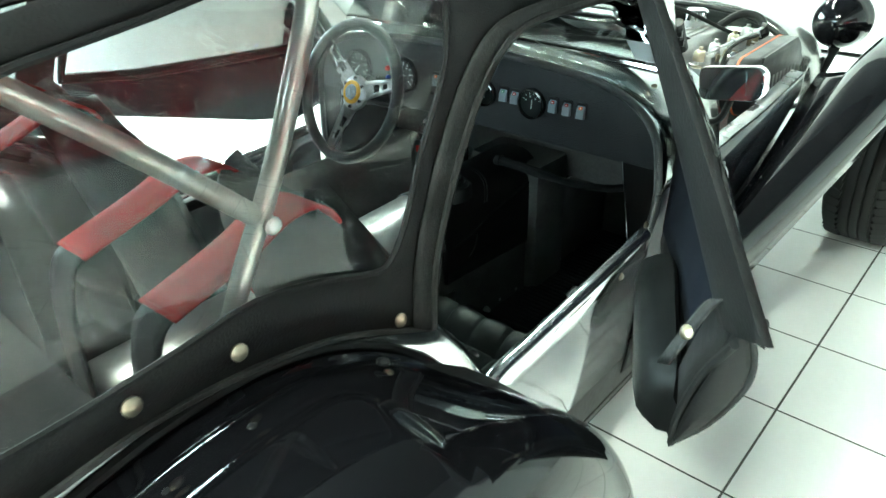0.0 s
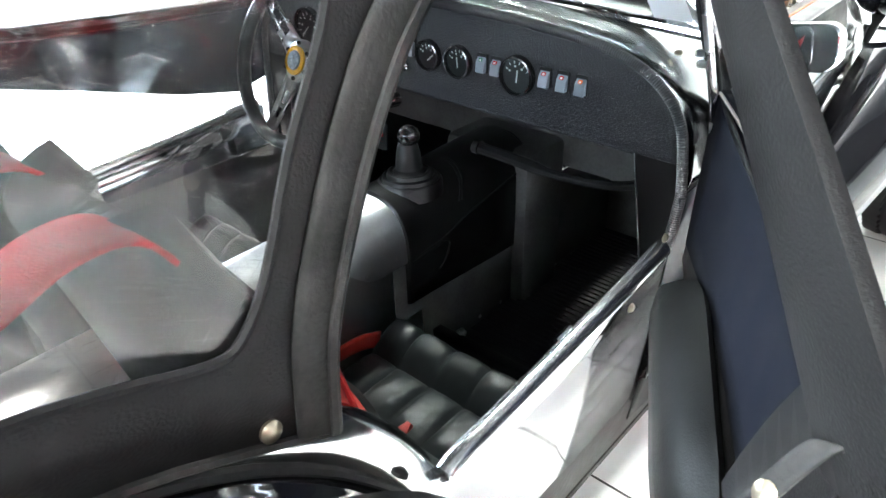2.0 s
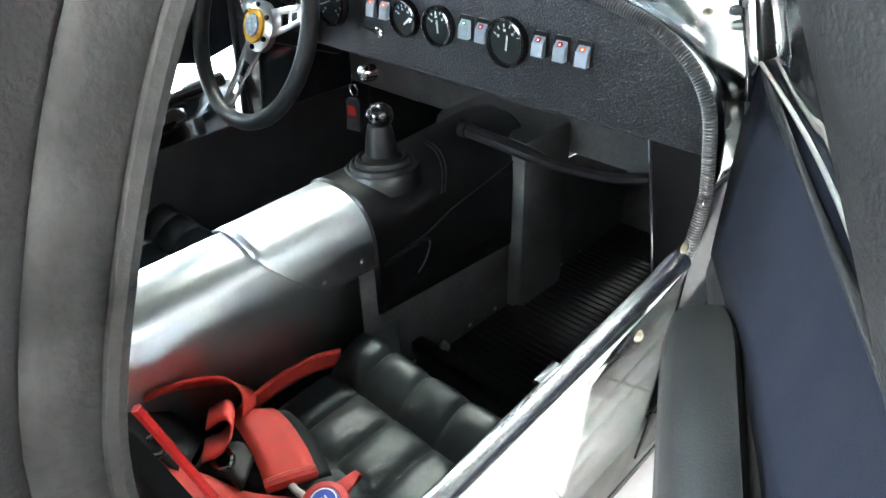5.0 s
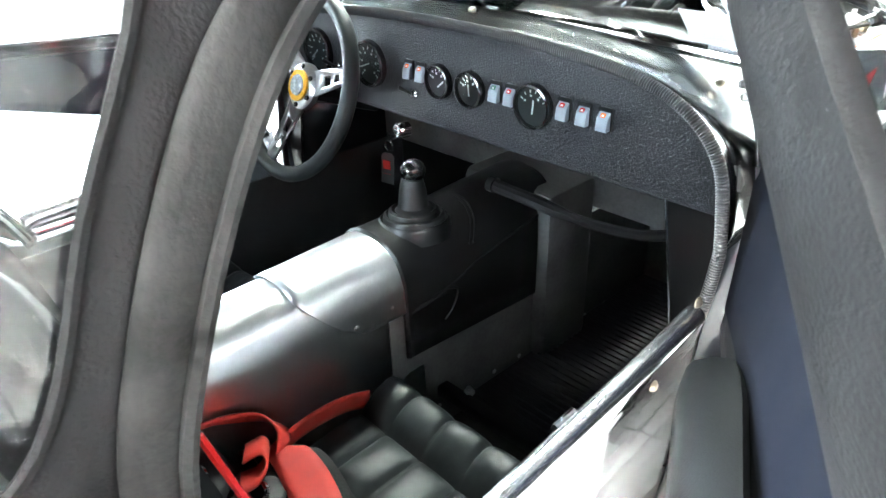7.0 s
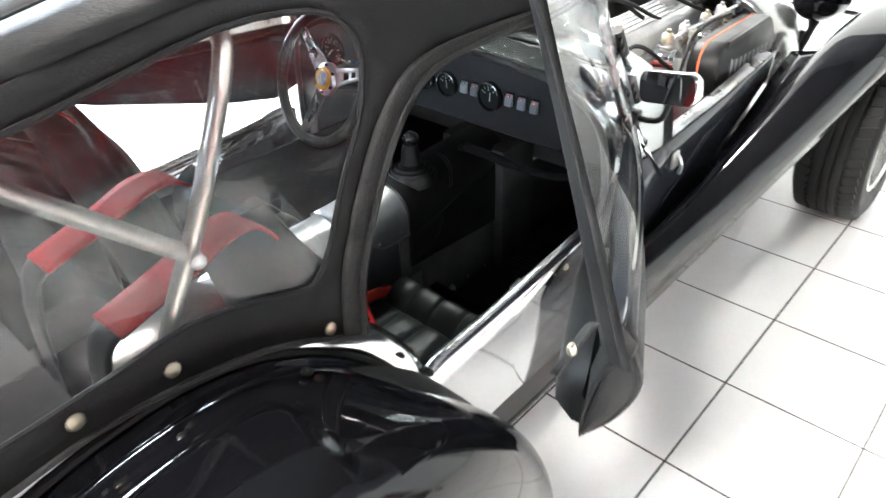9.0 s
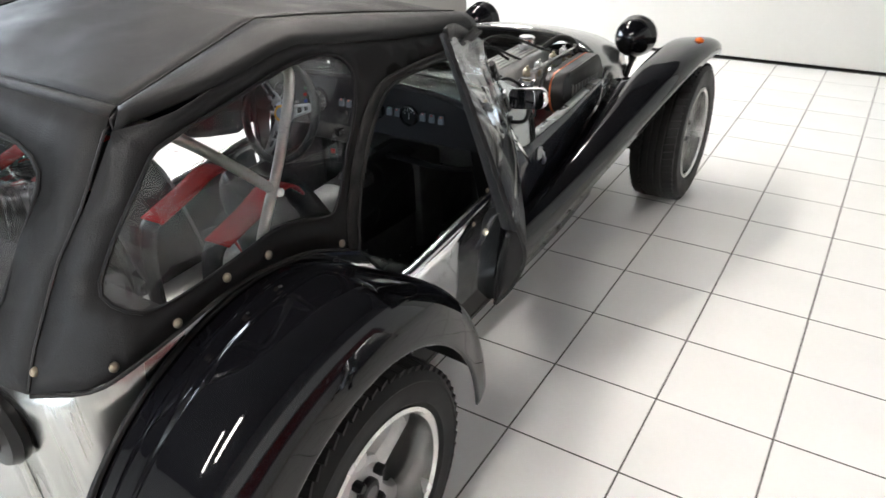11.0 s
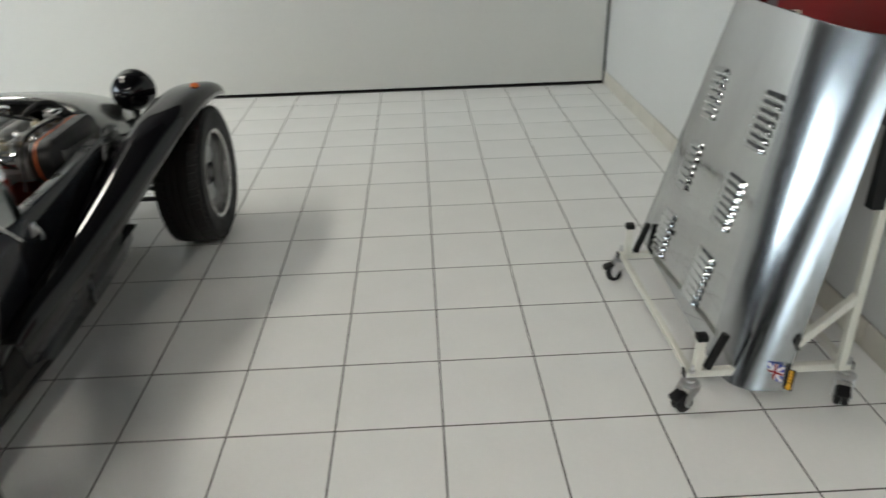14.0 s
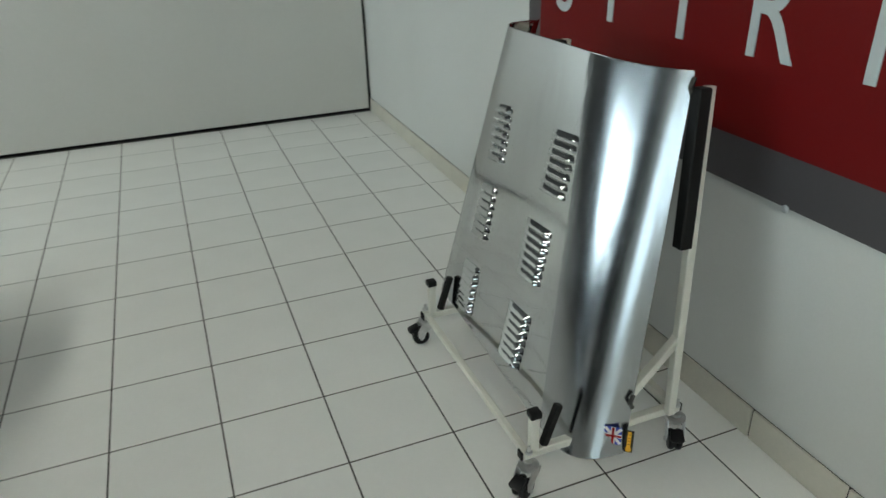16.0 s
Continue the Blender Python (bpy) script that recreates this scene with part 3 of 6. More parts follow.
def gauge(x, z, r, needle):
    m = axis((x, DY, z), (0, -1, 0), (1, 0, 0))
    g = cpart("gauge", lathe([(r, 0), (r, 0.008), (r * 0.97, 0.011), (r * 0.88, 0.012), (r * 0.84, 0.006), (r * 0.84, 0.0)], m, 32, cap=False), GLOSS_BLACK, dash, "round gauge with black rim and glass")
    sub(g, "dial", lathe([(r * 0.85, 0.0035), (r * 0.85, 0.005)], m, 28), DIAL)
    bm = bmesh.new()
    big = r > 0.035
    for k in range(11 if big else 6):
        a = radians(225 - k * 27) if big else radians(155 - k * 26)
        p = m @ Vector((r * 0.66 * math.cos(a), r * 0.66 * math.sin(a), 0.0056))
        box((0.0013, 0.0008, r * 0.13), p, bm, Euler((0, radians(90) - a, 0)).to_matrix())
        if k % 2 == 0:
            q = m @ Vector((r * 0.47 * math.cos(a), r * 0.47 * math.sin(a), 0.0056))
            box((0.0032, 0.0006, 0.0030), q, bm)
    a = radians(needle)
    off = 0.0 if big else -0.30 * r
    p = m @ Vector((r * 0.28 * math.cos(a), off + r * 0.28 * math.sin(a), 0.0064))
    box((0.0022, 0.0008, r * 0.62), p, bm, Euler((0, radians(90) - a, 0)).to_matrix())
    sub(g, "markings", bm, WHITE_MARK)
    sub(g, "glass", lathe([(r * 0.86, 0.0085), (0.0001, 0.0092)], m, 28, cap=False), GLASS)
    return g


def sub(parent, name, bm, mat, label="", **k):
    """Pieces that belong to a part of a part stay with that part's parent when it is already deep."""
    ob = part(name, bm, mat, None, label, **k)
    p = parent
    while p.parent is not None and p.parent.parent is not None:
        p = p.parent
    ob.parent = p
    return ob


for x, r, nd in ((-1.205, 0.040, 200), (-1.035, 0.027, 40), (-0.968, 0.028, 95), (-0.847, 0.032, 85), (-1.355, 0.040, 220)):
    gauge(x, 0.7205, r, nd)


def switch(x, z, mark):
    m = axis((x, DY, z), (0, -1, 0), (1, 0, 0))
    cpart("switch_bezel", slab(rounded(0.021, 0.032, 0.003, 2), 0.003, m), PLASTIC, dash)
    bm = bmesh.new()
    pts = [(0.0140, -0.003), (0.003, 0.006), (-0.0140, 0.0085), (-0.0140, -0.003)]
    rows = [[m @ Vector((sx * 0.0085, v, w + 0.003)) for v, w in pts] for sx in (-1, 1)]
    loft(rows, bm, close_v=True, cap=True)
    cpart("rocker", bm, GREY_BTN, dash, "blue-grey rocker switch", bevel=0.001)
    bm = bmesh.new()
    slab(rounded(0.007, 0.006, 0.001, 1), 0.0008, m @ Matrix.Translation((0, 0.0065, 0.0068)) @ Euler((radians(-40), 0, 0)).to_matrix().to_4x4(), bm)
    cpart("symbol", bm, mark, dash)
    tilt = m @ Matrix.Translation((0, 0.0065, 0.0077)) @ Euler((radians(-40), 0, 0)).to_matrix().to_4x4()
    cpart("symbol_print", slab([(-0.0019, -0.0012), (0.0019, -0.0012), (0.0012, 0.0014), (-0.0012, 0.0014)], 0.0003, tilt), WHITE_MARK, dash)


for x, mk in ((-1.105, ORANGE), (-1.076, ORANGE), (-0.918, GREEN), (-0.889, RED_LENS), (-0.796, RED_LENS), (-0.764, RED_LENS), (-0.732, ORANGE)):
    switch(x, 0.727, mk)


def knob_lever(x, z, tilt):
    m = axis((x, DY, z), (0, -1, 0), (1, 0, 0))
    cpart("toggle_nut", lathe([(0.008, 0), (0.008, 0.004), (0.005, 0.006), (0.004, 0.010)], m, 8), CHROME, dash)
    cpart("toggle_lever", tube([m @ Vector((0, 0, 0.008)), m @ Vector((tilt * 0.4, 0.006, 0.016)), m @ Vector((tilt, 0.012, 0.024))], [0.002, 0.003, 0.004]), PLASTIC, dash)


for x, z in ((-1.095, 0.69), (-1.30, 0.70), (-1.42, 0.70), (-1.40, 0.66)):
    knob_lever(x, z, -0.014)
for x, z, mk in ((-1.255, 0.75, GREEN), (-1.262, 0.727, RED_LENS), (-1.262, 0.705, BLUE)):
    cpart("warning_light", lathe([(0.006, 0), (0.006, 0.004), (0.004, 0.007), (0.0001, 0.008)], axis((x, DY, z), (0, -1, 0)), 12), mk, dash)
for x, z, y in ((-0.791, 0.80, 0.075), (-1.02, 0.815, 0.085), (-0.62, 0.775, 0.09), (-1.25, 0.80, 0.08)):
    cpart("dash_screw", lathe([(0.006, 0), (0.006, 0.003), (0.003, 0.005)], axis((x, y, z + 0.004), (0, -0.3, 1)), 10), BRASS, dash, "small brass screw")
# ignition lock with key and fob
m = axis((-1.135, 0.04, 0.617), (0, -1, 0.1), (1, 0, 0))
lock = cpart("ignition_lock", lathe([(0.014, 0), (0.014, 0.018), (0.011, 0.022)], m, 16), CHROME, label="chrome ignition lock with key and fob")
cpart("key", box((0.002, 0.02, 0.016), (-1.135, 0.006, 0.615)), CHROME, lock).parent = lock
ring = [(-1.137, 0.0, 0.607 + 0.0)] + [(-1.137 + 0.010 * math.sin(a), 0.0, 0.597 - 0.010 * math.cos(a) + 0.0) for a in np.linspace(0.4, 5.9, 12)]
cpart("key_ring", tube(ring[1:], 0.0012, seg=6), CHROME, lock)
fob = slab([(-0.014, 0.02), (-0.009, 0.026), (0.009, 0.026), (0.014, 0.02), (0.014, -0.028), (-0.014, -0.028)], 0.004, axis((-1.14, 0.0, 0.557), (0.2, -1, 0.1), (1, 0.2, 0)))
cpart("key_fob", fob, LEATHER, lock, "black leather key fob")
bm = box((0.016, 0.001, 0.016), (-1.1405, -0.0048, 0.563), rot=Euler((0, 0, 0.2)).to_matrix())
box((0.016, 0.001, 0.003), (-1.1405, -0.0048, 0.545), bm, Euler((0, 0, 0.2)).to_matrix())
box((0.016, 0.001, 0.003), (-1.1405, -0.0048, 0.538), bm, Euler((0, 0, 0.2)).to_matrix())
cpart("fob_print", bm, RED_CLOTH, lock)

# steering wheel: hub, three drilled spokes, black rim
SW = axis((-1.288, -0.055, 0.683), (-0.02, -0.93, 0.36), (1, 0, 0))
steer = cpart("steering_wheel", tube([SW @ Vector((0.153 * math.cos(a), 0.153 * math.sin(a), 0.02)) for a in np.linspace(0, math.tau, 49)[:-1]], 0.0135, seg=12, closed=True), LEATHER, label="black leather steering wheel rim with polished spokes")
for a in (-104, 16, 136):
    R = SW @ Matrix.Rotation(radians(a), 4, "Z")
    outer = [(0.03, -0.022), (0.142, -0.013), (0.142, 0.013), (0.03, 0.022)]
    holes = [[(0.062, -0.010), (0.088, -0.008), (0.088, 0.008), (0.062, 0.010)], [(0.096, -0.007), (0.118, -0.006), (0.118, 0.006), (0.096, 0.007)]]
    cpart("spoke", sheet(outer, holes, lambda u, v, R=R: R @ Vector((u, v, 0.002 + 0.02 * (u / 0.15) ** 2))), ALU_DULL, steer, "polished slotted spoke", solid=0.004)
cpart("hub", lathe([(0.04, -0.004), (0.04, 0.006), (0.034, 0.010), (0.024, 0.012)], SW, 28), ALU_DULL, steer)
cpart("hub_ring", lathe([(0.027, 0.012), (0.027, 0.016), (0.018, 0.0165)], SW, 24), YELLOW, steer, "yellow horn-push ring")
cpart("horn_push", lathe([(0.0185, 0.016), (0.017, 0.019), (0.0001, 0.020)], SW, 20), ENAMEL, steer, "pale enamel badge")
for k in range(6):
    a = radians(60 * k + 30)
    cpart("bolt", lathe([(0.004, 0.010), (0.004, 0.014)], SW @ Matrix.Translation((0.033 * math.cos(a), 0.033 * math.sin(a), 0)), 8), PLASTIC, steer)
cpart("column", tube([SW @ Vector((0, 0, -0.005)), SW @ Vector((0, 0.0, -0.16))], 0.022), PLASTIC, label="black steering column")

# transmission tunnel
TX = -1.022
TUN = ((-0.93, 0.070, 0.500), (-0.6, 0.070, 0.507), (-0.35, 0.071, 0.511), (-0.276, 0.071, 0.512), (-0.214, 0.072, 0.514), (-0.14, 0.073, 0.516), (-0.11, 0.073, 0.517))


def tun_section(y, w, h, grow=0.0):
    """Half-round top on nearly flat sides, from the left foot over to the right."""
    w, h = w + grow, h + grow
    sec = [(-w - 0.008, 0.145), (-w - 0.002, 0.30), (-w, h - 0.09), (-w * 0.94, h - 0.05), (-w * 0.74, h - 0.02), (-w * 0.4, h - 0.004), (0, h), (w * 0.4, h - 0.004), (w * 0.74, h - 0.02), (w * 0.94, h - 0.05), (w, h - 0.09), (w + 0.002, 0.30), (w + 0.008, 0.145)]
    return cr([(TX + x, y, z) for x, z in sec], 4)


rows = []
for y, w, h in TUN:
    rows.append(tun_section(y, w, h))
tunnel = cpart("transmission_tunnel", loft(rows), TUNNEL_ALU, label="bare aluminium transmission tunnel", solid=0.003)
rows = []
for k in range(15):
    t = k / 14
    y = -0.315 + 0.19 * t
    i = max(j for j in range(len(TUN) - 1) if TUN[j][0] <= y)
    f = (y - TUN[i][0]) / (TUN[i + 1][0] - TUN[i][0])
    w, h = (TUN[i][1] * (1 - f) + TUN[i + 1][1] * f), (TUN[i][2] * (1 - f) + TUN[i + 1][2] * f)
    sec = tun_section(y, w, h, 0.006)
    low = min(h - 0.001, 0.418 + 0.085 * max(0.0, 1 - t / 0.55) ** 1.6)      # tongue-shaped lower edge
    mid = len(sec) // 2
    right = [p for p in sec[mid:] if p.z > low]
    reach = len(right) - 1 if len(right) < len(sec) - mid else len(right) - 1
    a, c = sec[mid + reach], sec[min(mid + reach + 1, len(sec) - 1)]
    g = (a.z - low) / max(1e-6, a.z - c.z)
    edge = a.lerp(c, min(1.0, max(0.0, g)))
    full = [*sec[mid:mid + reach + 1], edge]
    n = 36
    line_pts = []
    for q in range(n + 1):
        u = q / n * (len(full) - 1)
        m = min(int(u), len(full) - 2)
        line_pts.append(full[m].lerp(full[m + 1], u - m))
    left = [Vector((2 * TX - p.x, p.y, p.z)) for p in line_pts[:0:-1]]
    rows.append(left + line_pts)
cpart("cover_plate", loft(rows), ALU_PLATE, tunnel, "lighter aluminium cover plate", solid=0.002)
for y, dz in ((-0.168, 0.438), (-0.235, 0.436)):
    cpart("rivet", lathe([(0.004, 0), (0.004, 0.001), (0.0001, 0.003)], axis((TX + 0.0785, y, dz), (1, 0, 0)), 10), ZINC, tunnel)
# leather cover on the forward tunnel
rows = []
for y, w, h, b in ((-0.146, 0.0765, 0.520, 0.332), (-0.140, 0.0805, 0.525, 0.330), (-0.132, 0.079, 0.5235, 0.330), (-0.06, 0.078, 0.524, 0.325), (0.02, 0.078, 0.527, 0.320), (0.10, 0.079, 0.531, 0.315), (0.21, 0.080, 0.535, 0.310)):
    sec = [(TX - w, b), (TX - w, h - 0.09), (TX - w * 0.94, h - 0.05), (TX - w * 0.74, h - 0.02), (TX - w * 0.4, h - 0.004), (TX, h), (TX + w * 0.4, h - 0.004), (TX + w * 0.74, h - 0.02), (TX + w * 0.94, h - 0.05), (TX + w, h - 0.09), (TX + w, b)]
    rows.append(cr([(x, y, z) for x, z in sec], 3))
cover = cpart("tunnel_cover", loft(rows), COVER, label="stitched black leather tunnel cover", solid=0.004)
for pts in ([(TX + 0.079, -0.14, 0.418), (TX + 0.0795, -0.05, 0.425), (TX + 0.0795, 0.03, 0.448), (TX + 0.080, 0.20, 0.478)], [(TX + 0.0795, -0.135, 0.411), (TX + 0.0795, -0.06, 0.416)],
            [(TX + 0.080, -0.055, 0.423), (TX + 0.082, -0.035, 0.412), (TX + 0.081, -0.045, 0.382), (TX + 0.080, -0.062, 0.366)], [(TX + 0.0, 0.035, 0.5285), (TX + 0.035, 0.03, 0.5255), (TX + 0.06, 0.018, 0.508), (TX + 0.0745, 0.0, 0.478)],
            [(TX + 0.0, 0.043, 0.529), (TX + 0.035, 0.038, 0.526), (TX + 0.061, 0.026, 0.508), (TX + 0.075, 0.008, 0.478)], [(TX - 0.05, 0.2, 0.525), (TX + 0.03, 0.208, 0.533), (TX + 0.07, 0.209, 0.495), (TX + 0.080, 0.21, 0.40), (TX + 0.0805, 0.21, 0.312)]):
    cpart("seam", tube(cr(pts, 5), 0.0022, seg=6), LEATHER, cover)
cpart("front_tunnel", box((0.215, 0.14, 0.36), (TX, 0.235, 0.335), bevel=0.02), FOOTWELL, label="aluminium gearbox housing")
boot = lathe([(0.066, -0.03), (0.064, -0.004), (0.060, 0.001), (0.056, -0.001), (0.054, 0.006), (0.050, 0.009), (0.046, 0.006), (0.044, 0.014), (0.039, 0.017), (0.034, 0.014), (0.027, 0.020), (0.0235, 0.05), (0.019, 0.068), (0.016, 0.070), (0.014, 0.066)], axis((-1.012, -0.058, 0.527), (-0.05, 0.03, 1)) @ Matrix.Diagonal((0.9, 0.9, 0.92, 1)), 28)
lever = cpart("gear_lever", boot, COVER, label="gear lever with black ball knob and ribbed boot")
cpart("shaft", tube([(-1.009, -0.056, 0.575), (-1.012, -0.055, 0.596)], 0.006), CHROME, lever)
cpart("knob", lathe([(0.008, -0.023), (0.016, -0.019), (0.0235, -0.008), (0.025, 0.002), (0.0225, 0.012), (0.013, 0.021), (0.0001, 0.0235)], axis((-1.013, -0.055, 0.603), (0, -0.1, 1)) @ Matrix.Scale(0.8, 4), 24), GLOSS_BLACK, lever, "glossy black ball knob")
# fly-off handbrake under the dashboard
hb = cpart("handbrake", tube(cr([(-0.955, 0.07, 0.555), (-0.88, 0.072, 0.552), (-0.79, 0.078, 0.545), (-0.70, 0.09, 0.55), (-0.64, 0.11, 0.565)], 4), [0.011] * 7 + [0.008] * 10, seg=10), PLASTIC, label="black handbrake lever under the dashboard")
cpart("release_button", lathe([(0.013, 0), (0.013, 0.012)], axis((-0.956, 0.07, 0.555), (-1, 0, 0.04)), 12), PLASTIC, hb)

# footwells
cpart("inner_side", box((0.006, 1.1, 0.30), (-0.578, 0.0, 0.30)), DARK_METAL)
cpart("inner_side", box((0.006, 1.0, 0.30), (2 * XC + 0.585, -0.1, 0.30)), CARPET)
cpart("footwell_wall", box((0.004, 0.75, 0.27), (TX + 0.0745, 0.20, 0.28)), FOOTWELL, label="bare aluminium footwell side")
for k in range(9):
    cpart("rivet", lathe([(0.0045, 0), (0.0045, 0.001), (0.0001, 0.003)], axis((TX + 0.0765, -0.08 + 0.07 * k, 0.192 - 0.003 * k), (1, 0, 0)), 8), ZINC)
mat = cpart("rubber_mat", box((0.36, 0.58, 0.02), (-0.765, 0.28, 0.165), bevel=0.003), CARPET, label="ribbed black rubber footwell mat")
rib_mesh = None
for k in range(36):
    if rib_mesh is None:
        ob = cpart("rib", box((0.36, 0.007, 0.005), (-0.76, 0, 0.1765)), CARPET, mat)
        rib_mesh = ob.data
    else:
        ob = new("rib", rib_mesh)
        ob.parent = mat
    ob.location = (0, 0.0 + k * 0.0155, 0)
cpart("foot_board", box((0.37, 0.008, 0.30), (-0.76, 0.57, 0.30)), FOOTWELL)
cpart("footbox", box((0.38, 0.26, 0.006), (-0.76, 0.44, 0.452)), ALU_DULL, label="aluminium footbox top")
cpart("front_bulkhead", box((0.95, 0.006, 0.34), (XC, 0.58, 0.31)), ALU_DULL)
cpart("footbox_side", box((0.004, 0.28, 0.32), (2 * XC + 0.945, 0.44, 0.30)), CARPET)
cpart("footbox", box((0.38, 0.28, 0.006), (2 * XC + 0.76, 0.44, 0.452)), ALU_DULL)
bar = cpart("seat_rail", box((0.36, 0.022, 0.022), (-0.775, -0.066, 0.225), rot=Euler((0, 0, 0.03)).to_matrix(), bevel=0.002), PLASTIC, label="black square seat runner bar")
cpart("bolt", lathe([(0.009, 0), (0.009, 0.007), (0.005, 0.008), (0.005, 0.013)], axis((-0.897, -0.055, 0.232), (0, 0, 1)), 6), ZINC, bar)
cpart("door_catch", tube([(-0.564, -0.270, 0.520), (-0.564, -0.240, 0.5235)], 0.005, seg=10), CHROME, label="small bright catch bar")


def ribbon(pts, width, side, thick=0.003):
    """A webbing strap along a curve, its width along side (a vector or one per point)."""
    P = cr(pts, 5)
    S = [Vector(x).normalized() for x in (cr(side, 5) if isinstance(side[0], (tuple, list)) else [side] * len(P))]
    return loft([[p - w * width / 2, p - w * width / 4 , p, p + w * width / 4, p + w * width / 2] for p, w in zip(P, S)])


# seats: cushion of quilted pads, tall back
def quilt(u, v, seams_u, seams_v):
    """Pillow height between sewn seams."""
    def hump(t, seams):
        for a, b in zip(seams, seams[1:]):
            if t <= b + 1e-6:
                q = (t - a) / (b - a)
                return max(0.0, 1 - abs(2 * q - 1) ** 3.2)
        return 0.0
    return min(hump(u, seams_u), 1.0) ** 0.5 * min(hump(v, seams_v), 1.0) ** 0.5


def seat(cx, s):
    w, y0, y1 = 0.345, -0.60, -0.155
    su = [0, 0.2, 0.4, 0.6, 0.8, 1.0]
    sv = [0, 0.10, 0.32, 0.535, 0.753, 1.04]
    NI, NJ = 96, 96
    rows = []
    for i in range(NI + 1):
        v = i / NI
        row = []
        for j in range(NJ + 1):
            u = j / NJ
            q = max(0.0, v - 0.753) / 0.247
            side = max(abs(u - 0.5) * 2 - 0.9, 0) / 0.1
            z = 0.300 + 0.016 * v + 0.028 * math.sin(math.pi * min(1.0, q * 1.02)) ** 0.8 - 0.11 * max(0.0, (q - 0.5) / 0.5) ** 2 - 0.022 * side ** 2 + 0.0115 * quilt(u, v, su, sv)
            z += 0.002 * noise.noise(Vector((u * 7, v * 7, cx))) + 0.0011 * noise.noise(Vector((u * 31, v * 24, cx))) - 0.0012 * max(0.0, noise.noise(Vector((u * 22 + v * 9, v * 50, cx + 3)))) 
            row.append((cx + (u - 0.5) * w, y0 + (y1 - y0) * v, z))
        rows.append(row)
    st = cpart("seat", box((w - 0.012, 0.41, 0.09), (cx, -0.385, 0.21), bevel=0.02), LEATHER, label="quilted black leather bucket seat")
    cpart("cushion", loft(rows), LEATHER, st, "quilted black leather cushion")
    # back: curved black shell with a rounded head
    rows = []
    for i in range(17):
        v = i / 16
        yy = -0.585 - 0.10 * v - 0.02 * v * v
        zz = 0.30 + 0.52 * v
        hw = 0.185 * (1 - 0.10 * v) * (1 - max(0.0, (v - 0.72) / 0.28) ** 2.6 * 0.55)
        rows.append([(cx + hw * math.sin(a) / math.sin(1.2), yy + 0.085 * (1 - math.cos(a)), zz) for a in np.linspace(-1.2, 1.2, 17)])
    cpart("seat_back", loft(rows), PAD, st, "black leather seat back with a rounded head", solid=0.05)
    edge = [Vector(r[-1] if s > 0 else r[0]) for r in rows[3:14]]
    cpart("back_piping", tube([q + Vector((0.0, 0.027, 0.0)) for q in edge], 0.003, seg=6), RED_CLOTH, st, "thin red piping")
    for dx in (-0.09, 0.09):
        pts = [(cx + dx * 0.9, -0.60, 0.62), (cx + dx, -0.648, 0.74), (cx + dx, -0.685, 0.822), (cx + dx * 1.02, -0.735, 0.835), (cx + dx * 1.05, -0.80, 0.812), (cx + dx * 1.05, -0.89, 0.785)]
        cpart("shoulder_strap", ribbon(pts, 0.062, (1, 0.05, 0)), RED_CLOTH, st, "wide red shoulder strap over the seat head", solid=0.004)
        cpart("strap_tail", ribbon([(cx + dx * 1.05, -0.885, 0.787), (cx + dx * 1.05, -0.905, 0.765), (cx + dx * 1.05, -0.918, 0.70), (cx + dx * 1.05, -0.925, 0.56)], 0.05, (1, 0.05, 0)), VINYL, st, "black strap tail", solid=0.004)
    return st


seat(-0.75, 1)
seat(2 * XC + 0.75, -1)


SIDES = [(0.74, 0.67, 0), (0.66, 0.75, 0), (0.58, 0.81, 0), (0.52, 0.85, 0), (0.5, 0.86, 0)]
main = [(-0.912, -0.412, 0.346), (-0.888, -0.406, 0.364), (-0.852, -0.407, 0.362), (-0.812, -0.414, 0.352), (-0.778, -0.425, 0.346)]
harness = cpart("harness", ribbon(main, 0.060, SIDES), RED_WEB, label="bright red four-point harness lying on the seat", solid=0.003)
cpart("shoulder_pad", ribbon([(x, y, z - 0.006) for x, y, z in main], 0.088, SIDES), VINYL, harness, "black shoulder pad", solid=0.005)
cpart("strap_fold", tube([(-0.789, -0.452, 0.351), (-0.777, -0.428, 0.353), (-0.765, -0.400, 0.351)], [0.008, 0.009, 0.008], seg=10), RED_WEB, harness)
cpart("strap_hook", tube(cr([(-0.776, -0.43, 0.349), (-0.758, -0.432, 0.352), (-0.744, -0.432, 0.354), (-0.738, -0.44, 0.352)], 4), 0.0045, seg=8), ZINC, harness, "bare metal strap hook")
